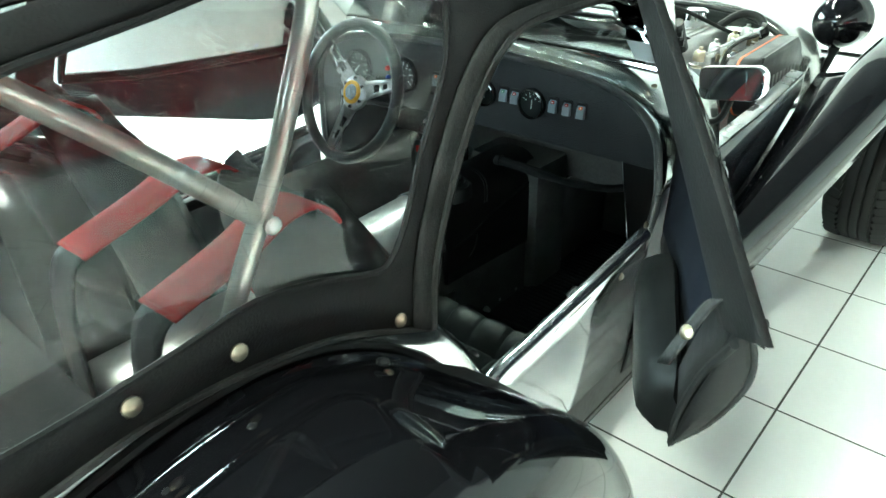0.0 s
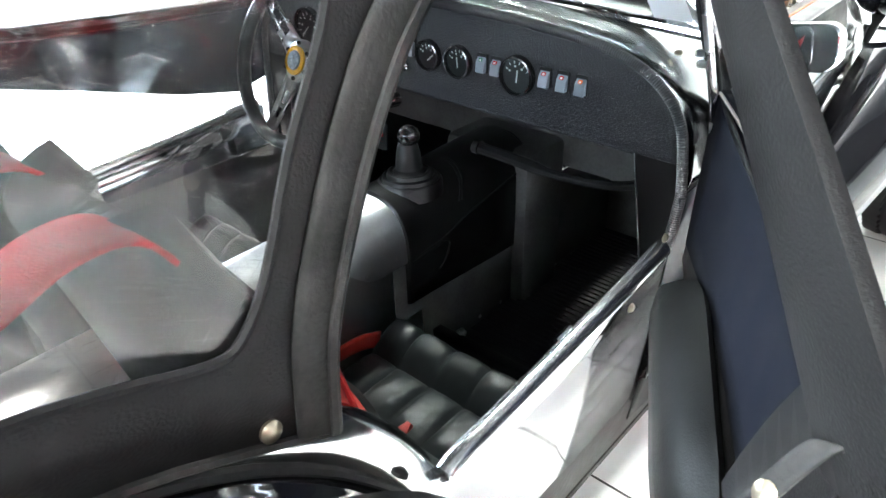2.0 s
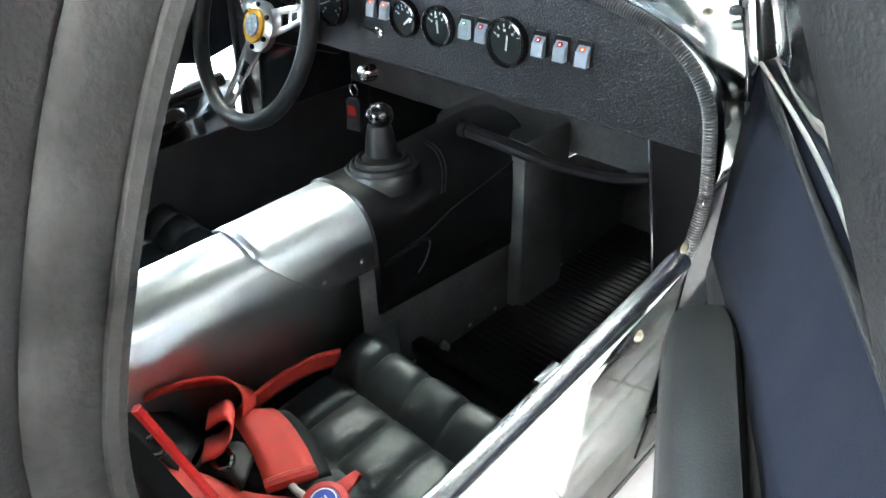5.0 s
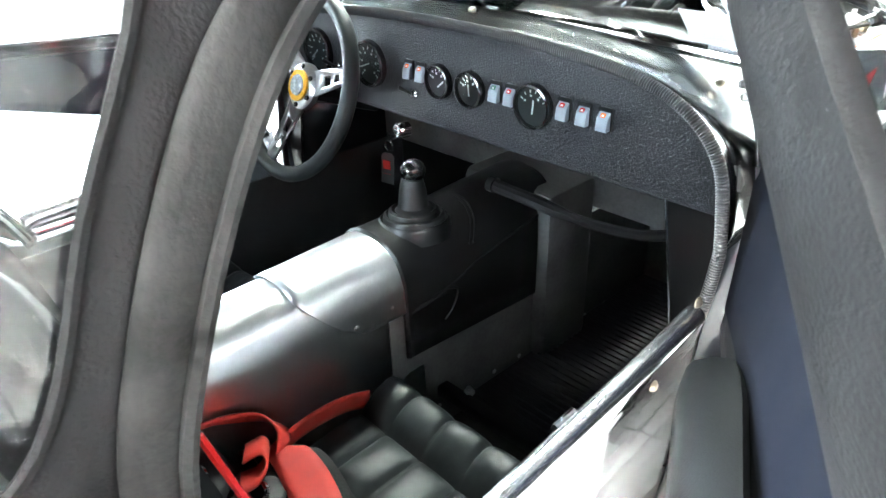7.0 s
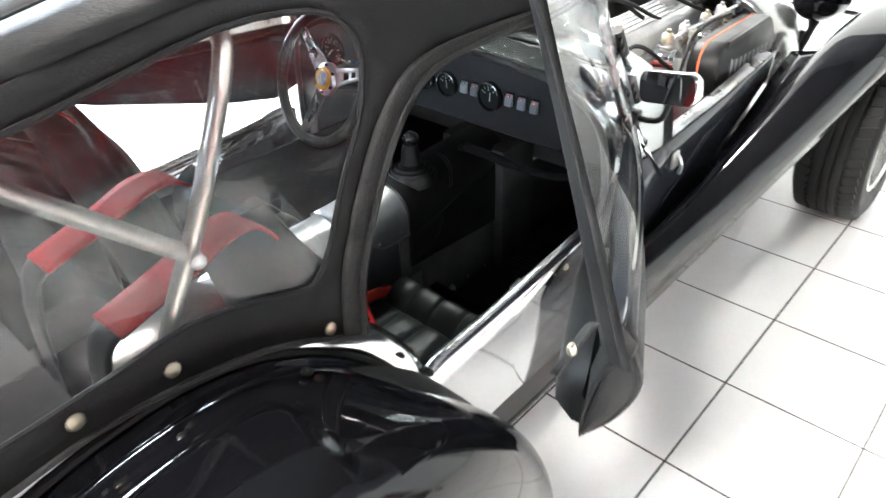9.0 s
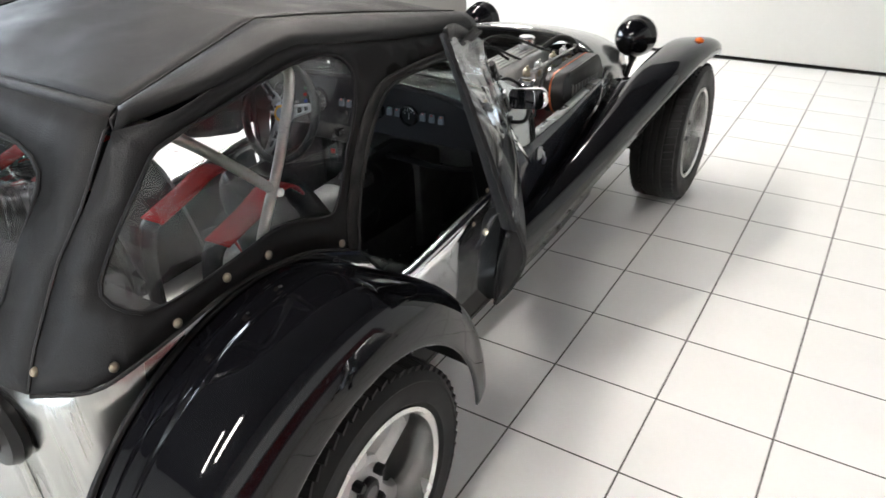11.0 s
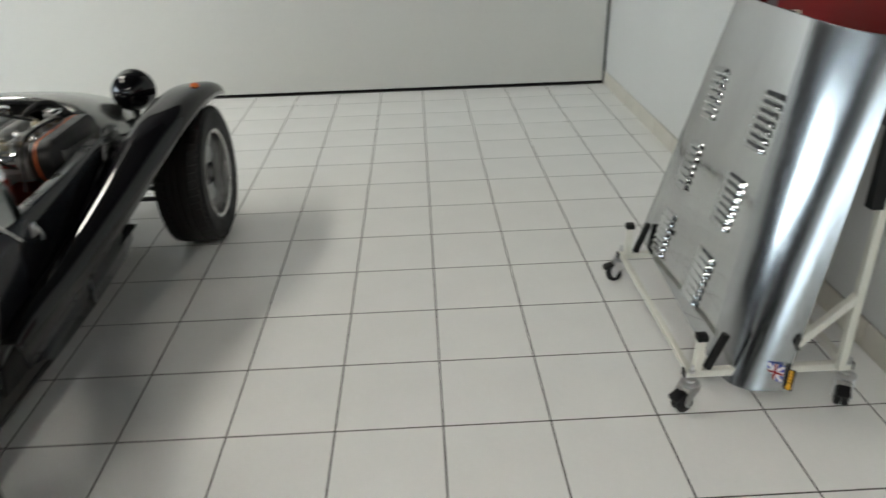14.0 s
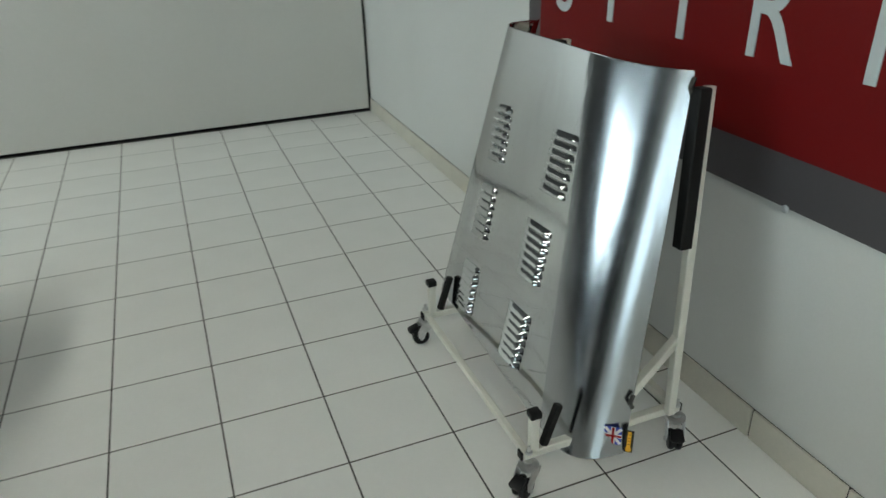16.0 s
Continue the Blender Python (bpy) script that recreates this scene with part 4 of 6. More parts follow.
for pts, wd, sd in (
        # strap tucked between cushion and tunnel
        ([(-0.915, -0.415, 0.335), (-0.912, -0.36, 0.352), (-0.91, -0.30, 0.352), (-0.91, -0.25, 0.335)], 0.045, (0.35, -0.1, 0.93)),
        # strap folded over on itself beside the tunnel
        ([(-0.955, -0.50, 0.40), (-0.953, -0.455, 0.392), (-0.935, -0.41, 0.388), (-0.905, -0.395, 0.378), (-0.885, -0.405, 0.366)], 0.047, [(0.5, 0.2, 0.85), (0.5, 0.1, 0.85), (0.6, -0.2, 0.75), (0.55, -0.5, 0.6), (0.5, -0.7, 0.4)]),
        ([(-0.905, -0.45, 0.372), (-0.89, -0.432, 0.385), (-0.87, -0.435, 0.384), (-0.862, -0.455, 0.372), (-0.875, -0.475, 0.362)], 0.047, (0.8, -0.5, 0.25)),
        # shoulder strap coming down from the seat back
        ([(-0.945, -0.62, 0.58), (-0.94, -0.575, 0.47), (-0.925, -0.545, 0.40), (-0.895, -0.525, 0.368), (-0.85, -0.515, 0.356)], 0.047, (0.75, -0.6, 0.25)),
        ([(-0.87, -0.53, 0.362), (-0.83, -0.51, 0.36), (-0.785, -0.49, 0.352), (-0.745, -0.46, 0.348)], 0.047, (0.55, -0.83, 0)),
        # lap strap from the far side to the buckle
        ([(-0.60, -0.52, 0.34), (-0.625, -0.48, 0.362), (-0.66, -0.44, 0.364), (-0.695, -0.415, 0.362)], 0.045, (0.7, 0.7, 0.0))):
    cpart("strap", ribbon(pts, wd, sd), RED_WEB, harness, solid=0.003)
for pts in ([(-0.965, -0.545, 0.43), (-0.93, -0.50, 0.378), (-0.885, -0.485, 0.352)], [(-0.88, -0.475, 0.352), (-0.85, -0.455, 0.357), (-0.82, -0.45, 0.354)]):
    cpart("shoulder_pad", ribbon(pts, 0.066, (0.65, -0.7, 0.15)), VINYL, harness, "black shoulder pad", solid=0.006)
BK = axis((-0.717, -0.424, 0.350), (0.1, -0.15, 1), (0.1, 1, 0)) @ Matrix.Scale(0.84, 4)
cpart("buckle", lathe([(0.031, 0), (0.033, 0.008), (0.030, 0.016), (0.022, 0.019), (0.020, 0.018)], BK, 28), RED_WEB, harness, "round red rotary buckle with blue centre")
cpart("buckle_centre", lathe([(0.0205, 0.017), (0.019, 0.021), (0.0001, 0.022)], BK, 24), BLUE, harness, "blue buckle centre with white print")
bm = lathe([(0.0175, 0.0215), (0.0175, 0.0222), (0.0155, 0.0222)], BK, 24, cap=False)
for dx in (-0.005, 0.0, 0.005):
    box((0.002, 0.010, 0.0006), BK @ Vector((dx, 0, 0.0223)), bm, BK.to_3x3())
cpart("buckle_print", bm, WHITE_MARK, harness)
for a, ln in ((0.12, 0.058), (3.0, 0.05), (-1.9, 0.045)):
    R = BK @ Matrix.Rotation(a, 4, "Z")
    cpart("buckle_lever", slab([(0.020, -0.014), (ln * 0.7, -0.007), (ln, -0.006), (ln, 0.006), (ln * 0.7, 0.008), (0.020, 0.014)], 0.009, R @ Matrix.Translation((0, 0, 0.006)), bevel=0.002), RED_WEB, harness)
for at in ((-0.845, -0.468, 0.366), (-0.90, -0.515, 0.385)):
    bm = tube([Vector(at) + Vector((0.016 * math.cos(a), 0.010 * math.sin(a), 0.004 * math.sin(a))) for a in np.linspace(0, math.tau, 13)[:-1]], 0.0035, seg=6, closed=True)
    cpart("adjuster", bm, CHROME, harness)

# hood frame: thin steel sticks inside the soft top
stick = cr([(-0.563, -0.91, 0.70), (-0.557, -0.856, 0.828), (-0.556, -0.806, 0.917), (-0.556, -0.773, 0.985), (-0.561, -0.737, 1.06), (-0.58, -0.725, 1.09), (-0.65, -0.722, 1.112), (-0.85, -0.73, 1.128), (-1.04, -0.73, 1.13)], 5)
stick = stick + mirror_x(stick)[::-1][1:]
roll = cpart("hood_frame", tube(stick, 0.0098, seg=12), STEEL, label="bare steel folding hood frame")
for s in (1, -1):
    q = both(cr([(-0.557, -0.815, 0.885), (-0.560, -0.90, 0.968), (-0.578, -0.975, 1.038), (-0.65, -1.0, 1.06), (-1.04, -1.02, 1.075)], 5), s)
    cpart("rear_stick", tube(q, 0.0098, seg=12), STEEL, roll)
    q = both([Vector((-0.540, -0.82, 0.889))], s)[0]
    cpart("pivot_bolt", lathe([(0.0085, 0), (0.0085, 0.003), (0.004, 0.005)], axis(q, (s, -0.1, 0)), 12), ZINC, roll)

# ---- soft top ----
def back_y(z):
    return -1.28 + 0.474 * (z - 0.71) if z < 0.90 else -1.19 + 0.71 * (z - 0.90)


def side_x(z, y=0.0):
    """Outer face of the hood: upright side, leaning in at the top, rounded in at the rear."""
    turn = max(0.0, 0.09 - (y - back_y(z))) / 0.09
    return -0.535 - 0.22 * max(0.0, z - 0.98) - (0.13 - 0.22 * max(0.0, min(0.32, z - 0.77))) * turn ** 2


hood_out = [(-0.633, 0.679), (-0.70, 0.712), (-0.776, 0.745), (-0.869, 0.766), (-0.97, 0.772), (-1.066, 0.760), (-1.184, 0.745), (-1.235, 0.722), (-1.28, 0.71)]
hood_back = [(-1.28, 0.71), (-1.19, 0.90), (-1.06, 1.073)]
hood_top = [(-1.06, 1.073), (-0.90, 1.102), (-0.755, 1.122), (-0.70, 1.124), (-0.62, 1.108), (-0.45, 1.078), (-0.3, 1.058), (-0.09, 1.035)]
# sewn edge of the roof panel, further in than the sides
SEAM = [(-0.635, -1.025, 1.095), (-0.655, -0.90, 1.115), (-0.695, -0.675, 1.150), (-0.683, -0.55, 1.135), (-0.66, -0.35, 1.105), (-0.62, -0.08, 1.06)]
hood_front = [(-0.085, 1.02), (-0.20, 1.0), (-0.33, 1.0), (-0.438, 0.998), (-0.495, 0.985), (-0.535, 0.952), (-0.567, 0.905), (-0.600, 0.835), (-0.625, 0.76)]
win_loop = [(-0.579, 1.03), (-0.602, 0.965), (-0.636, 0.90), (-0.664, 0.832), (-0.688, 0.797), (-0.712, 0.792), (-0.78, 0.815), (-0.854, 0.83), (-0.931, 0.822), (-1.063, 0.812), (-1.14, 0.822), (-1.172, 0.86), (-1.134, 0.93), (-1.060, 1.018), (-1.012, 1.052), (-0.88, 1.0735), (-0.735, 1.096), (-0.63, 1.089), (-0.588, 1.064)]
win_loop = [(p.x, p.y) for p in cr([(a, b, 0) for a, b in win_loop], 3, True)]
hood = None
for s in (1, -1):
    def on_side(y, z, s=s, off=0.0):
        x = side_x(z, y) + off
        return (x, y, z) if s > 0 else (2 * XC - x, y, z)
    outline = hood_out[:-1] + hood_back[:-1] + hood_top[:-1] + [hood_top[-1]] + hood_front
    bm = sheet(outline, [win_loop], on_side, grain=0.05)
    if hood is None:
        hood = cpart("soft_top", bm, VINYL, label="black vinyl soft top with clear plastic windows", solid=0.004)
    else:
        cpart("side_curtain", bm, VINYL, hood, solid=0.004)
    cpart("side_window", sheet(win_loop, [], lambda y, z, on_side=on_side: on_side(y, z, off=-0.001), grain=0.05), PVC, hood, "scratched clear plastic side window")
    edge = [on_side(y, z, off=0.003) for y, z in [hood_out[0]] + hood_front[::-1]]
    e1 = cr(edge, 4)
    cpart("door_binding", loft([[p + Vector((0.0, 0.0, 0)), p + Vector((0.004 * s, -0.006, 0.004)), p + Vector((0.004 * s, -0.022, 0.012)), p + Vector((0.001 * s, -0.030, 0.016))] for p in e1]), VINYL_WORN, hood, "worn black binding round the door opening", solid=0.003)
    cpart("binding_cord", tube([p + Vector((0.003 * s, 0.0, 0)) for p in e1], 0.006, seg=8), VINYL_WORN, hood)
    wl = [on_side(y, z, off=0.003) for y, z in win_loop]
    cpart("window_welt", tube(wl, 0.0035, seg=6, closed=True), VINYL, hood)
    bottom = cr([on_side(y, z - 0.002, off=0.003) for y, z in hood_out], 3)
    cpart("hem", tube(bottom, 0.004, seg=6), VINYL_WORN, hood)
    for y, z in ((-0.683, 0.717), (-0.88, 0.791), (-0.978, 0.797), (-1.089, 0.772), (-1.20, 0.755), (-1.262, 0.745)):
        a = Vector(on_side(y, z, off=0.004))
        cpart("snap", lathe([(0.0085, 0), (0.0085, 0.0025), (0.0055, 0.005), (0.0001, 0.006)], axis(a, (s, 0, 0.15)), 14), BRASS, hood, "round brass press stud")
# roof skin across, and the rear panel with its window
def resampled(pts, n):
    """n points evenly along a bent line, its corners kept as they are."""
    P = [Vector(q) for q in pts]
    run = [0.0]
    for a, b in zip(P, P[1:]):
        run.append(run[-1] + (b - a).length)
    out = []
    for k in range(n):
        d = run[-1] * k / (n - 1)
        m = max(q for q in range(len(P) - 1) if run[q] <= d + 1e-9)
        out.append(P[m].lerp(P[m + 1], (d - run[m]) / (run[m + 1] - run[m])))
    return out


NS = 41
seam_line = resampled(SEAM, NS)
cpart("roof_skin", loft([[Vector((XC + (p.x - XC) * t, p.y + 0.01 * (1 - t * t) * (1 if p.y > -0.6 else -1), p.z + 0.014 * (1 - t * t) - 0.002 * math.sin(9 * t + 7 * p.y) * (1 - t * t))) for t in np.linspace(-1, 1, 21)] for p in seam_line]), VINYL, hood, solid=0.004, angle=12)
shoulder = resampled([(side_x(z, y) + 0.002, y, z) for y, z in hood_top], NS)
for s in (1, -1):
    strip = []
    for k, (a, b) in enumerate(zip(shoulder, seam_line)):
        out = Vector((0.6, 0, 0.8)) * 0.014
        strip.append(both([a, a.lerp(b, 0.25) + out * 0.75, a.lerp(b, 0.5) + out, a.lerp(b, 0.75) + out * 0.75, b], s))
    cpart("quarter_panel", loft(strip), VINYL, hood, solid=0.004)
    cpart("seam", tube(both([p + Vector((0.002, 0, 0.003)) for p in seam_line], s), 0.0028, seg=6), VINYL_WORN, hood)
    corner = [Vector((XC + s * (side_x(z, back_y(z)) + 0.003 - XC), back_y(z) - 0.002, z)) for z in np.linspace(0.715, 1.073, 12)] + both([SEAM[0]], s)[:1]
    cpart("seam", tube(corner, 0.0028, seg=6), VINYL_WORN, hood)
rear = lambda u, v: (XC + u * (side_x(0.71 + 0.38 * v, back_y(0.71 + 0.38 * v)) + 0.002 - XC), back_y(0.71 + 0.38 * v) - 0.035 * (1 - u * u) * (1 - 0.6 * v), 0.71 + 0.38 * v + 0.016 * (1 - abs(u) ** 2.6) * v)
rw = [(a * 0.78, 0.52 + b * 0.33) for a, b in [(x / 0.5, y / 0.5) for x, y in rounded(1, 1, 0.2, 4)]]
cpart("rear_curtain", sheet([(-1, 0), (1, 0), (1, 0.33), (1, 0.66), (1, 1), (0.5, 1), (0, 1), (-0.5, 1), (-1, 1), (-1, 0.66), (-1, 0.33)], [rw], rear, grain=0.2), VINYL, hood, solid=0.004)
rear_edge = [Vector((XC + (SEAM[0][0] - XC) * t, SEAM[0][1] - 0.01 * (1 - t * t), SEAM[0][2] + 0.012 * (1 - t * t))) for t in np.linspace(-1, 1, 21)]
cpart("roof_end", loft([[a.lerp(Vector(rear(t, 1)), q) + Vector((0, -0.4, 1)) * 0.004 * math.sin(math.pi * q) for a, t in zip(rear_edge, np.linspace(-1, 1, 21))] for q in (0, 0.33, 0.67, 1)]), VINYL, hood, solid=0.004)
for s in (1, -1):
    tip = both([Vector(rear(1, 1))], s)[0]
    first = both([Vector((side_x(1.073, -1.06) + 0.002, -1.06, 1.073)), Vector(SEAM[0])], s)
    cpart("roof_corner", loft([[first[0].lerp(first[1], q) for q in (0, 0.5, 1)], [tip, tip, tip]]), VINYL, hood, solid=0.004)
cpart("rear_window", sheet(rw, [], rear, grain=0.2), PVC, hood, "scratched clear plastic rear window")
cpart("window_welt", tube([Vector(rear(a, b)) + Vector((0, -0.003, 0.002)) for a, b in rw], 0.004, seg=6, closed=True), VINYL, hood)

# ---- windscreen ----
WB, WT = (0.128, 0.80), (-0.075, 1.035)
screen = cpart("windscreen", tube([(-0.56, 0.15, 0.655), (-0.562, 0.085, 0.76), (-0.566, 0.0, 0.89), (-0.568, -0.05, 0.98)], 0.011), PLASTIC, label="flat windscreen in a black and chrome frame")
cpart("stanchion", tube(mirror_x([(-0.56, 0.15, 0.655), (-0.562, 0.085, 0.76), (-0.566, 0.0, 0.89), (-0.568, -0.05, 0.98)]), 0.011), PLASTIC, screen)
gp = [Vector((x, WB[0], WB[1] + 0.012 * (1 - ((x - XC) / 0.46) ** 2))) for x in np.linspace(XC - 0.46, XC + 0.46, 9)]
gt = [Vector((x, WT[0], WT[1])) for x in np.linspace(XC - 0.46, XC + 0.46, 9)]
for s in (1, -1):
    edge = [(-0.070, 0.957), (-0.058, 0.966), (-0.045, 0.960), (-0.02, 0.918), (0.021, 0.858), (0.079, 0.777), (0.106, 0.711), (0.142, 0.611), (0.10, 0.618), (0.05, 0.735), (0.014, 0.798), (-0.029, 0.872), (-0.062, 0.928)]
    bm = bmesh.new()
    bm.faces.new([bm.verts.new(v) for v in both([Vector((-0.549, y, z)) for y, z in edge], s)])
    cpart("stanchion_plate", bm, PLATE_ALU, screen, "pale aluminium stanchion plate", solid=0.004)
    for y, z in ((-0.053, 0.948), (-0.021, 0.893), (0.015, 0.838), (0.083, 0.737)):
        q = both([Vector((-0.547, y, z))], s)[0]
        cpart("rivet", lathe([(0.005, 0), (0.005, 0.0015), (0.0001, 0.003)], axis(q, (s, 0, 0)), 10), ZINC, screen)
pane = cpart("pane", loft([gp, gt]), GLASS, screen, "clear windscreen glass", solid=0.005)
cpart("lower_frame", tube(gp, 0.010, seg=10), CHROME, screen, "chrome lower frame")
cpart("upper_frame", tube(gt, 0.010, seg=10), CHROME, screen)
for s in (1, -1):
    b = both([Vector((-0.555, 0.10, 0.70)), Vector((-0.545, 0.12, 0.66)), Vector((-0.552, 0.15, 0.655))], s)
    cpart("bracket", tube(b, [0.016, 0.015, 0.012]), CHROME, screen, "chrome stanchion bracket")
cpart("notice", slab([(-0.028, 0.03), (0.03, 0.03), (0.034, -0.028), (-0.024, -0.026)], 0.001, axis((-0.645, 0.086, 0.840), (0, -0.75, -0.66), (1, 0, 0))), PAPER, screen, "white paper notice behind the glass")
for x in (-0.85, -1.25):
    cpart("wiper", tube([(x, 0.155, 0.825), (x + 0.06, 0.15, 0.835), (x + 0.26, 0.13, 0.845)], [0.008, 0.005, 0.004]), PLASTIC, screen, "black wiper arm and blade")

# ---- side screen, swung open ----
def line(a, b, n):
    return [Vector(a).lerp(Vector(b), k / (n - 1)) for k in range(n)]


TOP_H, LOW_H = Vector((-0.565, -0.05, 0.985)), Vector((-0.557, 0.095, 0.745))
TOP_R, CORNER = Vector((-0.432, -0.425, 1.098)), Vector((-0.182, -0.592, 0.794))
IN_T, IN_B = Vector((-0.455, -0.380, 1.072)), Vector((-0.240, -0.526, 0.758))
W_R = Vector((-0.240, -0.470, 0.735))


def bow(a, b, n, out, up=0.0):
    d = Vector((0.86, 0.45, 0.1)).normalized()
    return [p + d * out * math.sin(math.pi * k / (n - 1)) + Vector((0, 0, up * math.sin(math.pi * k / (n - 1)))) for k, p in enumerate(line(a, b, n))]


sill = bow(LOW_H, W_R, 13, 0.02)
hem = bow((-0.538, 0.03, 0.53), (-0.275, -0.45, 0.585), 13, 0.01)
rows = [[a.lerp(b, t) for a, b in zip(sill, hem)] for t in np.linspace(0, 1, 7)]
door = cpart("side_screen", loft(rows), BLUEBLACK, label="soft black side screen door, swung open", solid=0.004)
# outer skin: bulges outwards below the window into an elbow pocket
front_sec = [LOW_H, Vector((-0.552, 0.10, 0.69)), Vector((-0.548, 0.08, 0.64)), Vector((-0.543, 0.06, 0.59)), Vector((-0.538, 0.04, 0.55)), Vector((-0.535, 0.02, 0.51))]
rear_sec = [W_R, Vector((-0.218, -0.500, 0.745)), Vector((-0.211, -0.478, 0.69)), Vector((-0.221, -0.463, 0.635)), Vector((-0.250, -0.460, 0.57)), Vector((-0.288, -0.458, 0.516))]
F6, R6 = cr(front_sec, 3), cr(rear_sec, 3)
rows = []
for k in range(15):
    t = k / 14
    swell = 0.018 * math.sin(math.pi * t)
    rows.append([a.lerp(b, t) + Vector((0.86, 0.45, -0.1)) * swell * math.sin(math.pi * m / (len(F6) - 1)) for m, (a, b) in enumerate(zip(F6, R6))])
cpart("outer_skin", loft(rows), VINYL, door, "bulged black vinyl elbow pocket", solid=0.004)
flap = cr([(-0.228, -0.530, 0.756), (-0.240, -0.512, 0.70), (-0.258, -0.492, 0.64), (-0.275, -0.474, 0.575), (-0.287, -0.462, 0.517)], 4)
n = len(R6)
flap = [flap[min(len(flap) - 1, round(k * (len(flap) - 1) / (n - 1)))] for k in range(n)]
cpart("pocket_end", loft([[a.lerp(b, t) + Vector((0.0, -0.010, 0)) * math.sin(math.pi * t) for a, b in zip(R6, flap)] for t in np.linspace(0, 1, 6)]), VINYL, door, "flat black vinyl end of the pocket", solid=0.003)
cpart("pocket_piping", tube([q + Vector((0, -0.003, 0)) for q in R6], 0.004, seg=8), VINYL_WORN, door)
cpart("pocket_piping", tube(cr([(-0.288, -0.462, 0.516), (-0.283, -0.470, 0.57), (-0.258, -0.492, 0.66), (-0.218, -0.545, 0.752)], 4), 0.005, seg=8), VINYL, door)
cpart("inner_flap", loft([cr([(-0.288, -0.460, 0.516), (-0.283, -0.468, 0.57), (-0.258, -0.490, 0.66), (-0.218, -0.545, 0.752)], 4), cr([(-0.318, -0.425, 0.516), (-0.315, -0.41, 0.57), (-0.295, -0.40, 0.66), (-0.27, -0.40, 0.735)], 4)]), VINYL, door, solid=0.004)
# rear band, top band, hinge band
rows = []
for k in range(15):
    t = k / 14
    o, q = bow(TOP_R, CORNER, 15, 0.003)[k], bow(IN_T, IN_B, 15, 0.002)[k]
    n = Vector((-0.45, -0.6, 0.2)).normalized()
    rows.append([o + Vector((0.006, 0.004, 0)), o, o.lerp(q, 0.35) + n * 0.006, o.lerp(q, 0.7) + n * 0.006, q, q + Vector((0.008, 0.006, 0))])
cpart("rear_band", loft(rows), VINYL, door, "wide black vinyl rear edge band", solid=0.006)
cpart("band_end", loft([[CORNER, IN_B], [CORNER + Vector((-0.012, 0.05, -0.006)), IN_B + Vector((-0.012, 0.05, -0.012))]]), VINYL_WORN, door, solid=0.004)
top = [TOP_H, Vector((-0.548, -0.15, 1.032)), Vector((-0.508, -0.27, 1.072)), TOP_R]
cpart("top_band", loft([[p + Vector((0.004, 0, 0.008)), p + Vector((0.006, 0, -0.006)), p + Vector((0.002, 0.002, -0.022))] for p in cr(top, 4)]), VINYL, door, solid=0.008)
cpart("hinge_band", loft([[p + Vector((-0.006, 0.006, 0)), p + Vector((0.006, -0.008, 0)), p + Vector((0.010, -0.028, 0))] for p in line(TOP_H, LOW_H, 10)]), VINYL, door, solid=0.008)
# clear window
lower = cr([TOP_H, TOP_H.lerp(LOW_H, 0.5), LOW_H, sill[3], sill[7], sill[12]], 5)
upper = cr([Vector((-0.55, -0.12, 1.01)), Vector((-0.512, -0.25, 1.05)), IN_T, IN_T.lerp(IN_B, 0.35) + Vector((0.010, 0.006, 0)), IN_T.lerp(IN_B, 0.7) + Vector((0.010, 0.006, 0)), IN_B], 5)
rows = [[a.lerp(b, t) + Vector((0.86, 0.45, 0.15)) * 0.022 * math.sin(math.pi * t) for a, b in zip(lower, upper)] for t in np.linspace(0, 1, 9)]
cpart("door_window", loft(rows), PVC_DOOR, door, "clear plastic door window")
cpart("window_welt", tube([q + Vector((-0.004, -0.004, 0)) for q in sill], 0.0022, seg=6), STEEL, door, "pale window welt")
# padded elbow rest on the inside
IT = line((-0.530, -0.088, 0.526), (-0.356, -0.432, 0.545), 12)
OT = line((-0.459, -0.089, 0.565), (-0.283, -0.462, 0.592), 12)
rows = []
for k, (a, b) in enumerate(zip(IT, OT)):
    e = {0: 0.8, 1: 0.95, 10: 0.95, 11: 0.8}.get(k, 1.0)
    c = (a + b) / 2 + Vector((0, 0, -0.035))
    sec = [a + Vector((0.01, 0.0, -0.04)), a + Vector((-0.002, -0.002, -0.025)), a + Vector((0.0, 0, -0.008)), a.lerp(b, 0.12) + Vector((0, 0, 0.004)), a.lerp(b, 0.5) + Vector((0, 0, 0.010)), a.lerp(b, 0.88) + Vector((0, 0, 0.006)), b + Vector((0, 0, -0.008)), b + Vector((0, 0, -0.065)), a.lerp(b, 0.6) + Vector((0, 0, -0.065))]
    rows.append([c + (q - c) * e for q in sec])
cpart("arm_pad", loft(rows, close_v=True, cap=True), PAD, door, "padded black leather elbow rest", angle=60)
strap = ribbon([(-0.226, -0.538, 0.775), (-0.231, -0.546, 0.792), (-0.243, -0.551, 0.794), (-0.258, -0.558, 0.760), (-0.273, -0.572, 0.718)], 0.018, (0.72, -0.35, 0.45))
cpart("strap", strap, VINYL_WORN, door, "short black strap", solid=0.003)
cpart("strap_stud", lathe([(0.0075, 0), (0.0075, 0.003), (0.003, 0.006)], axis((-0.258, -0.561, 0.757), (-0.4, -0.75, 0.5)), 12), BRASS, door)
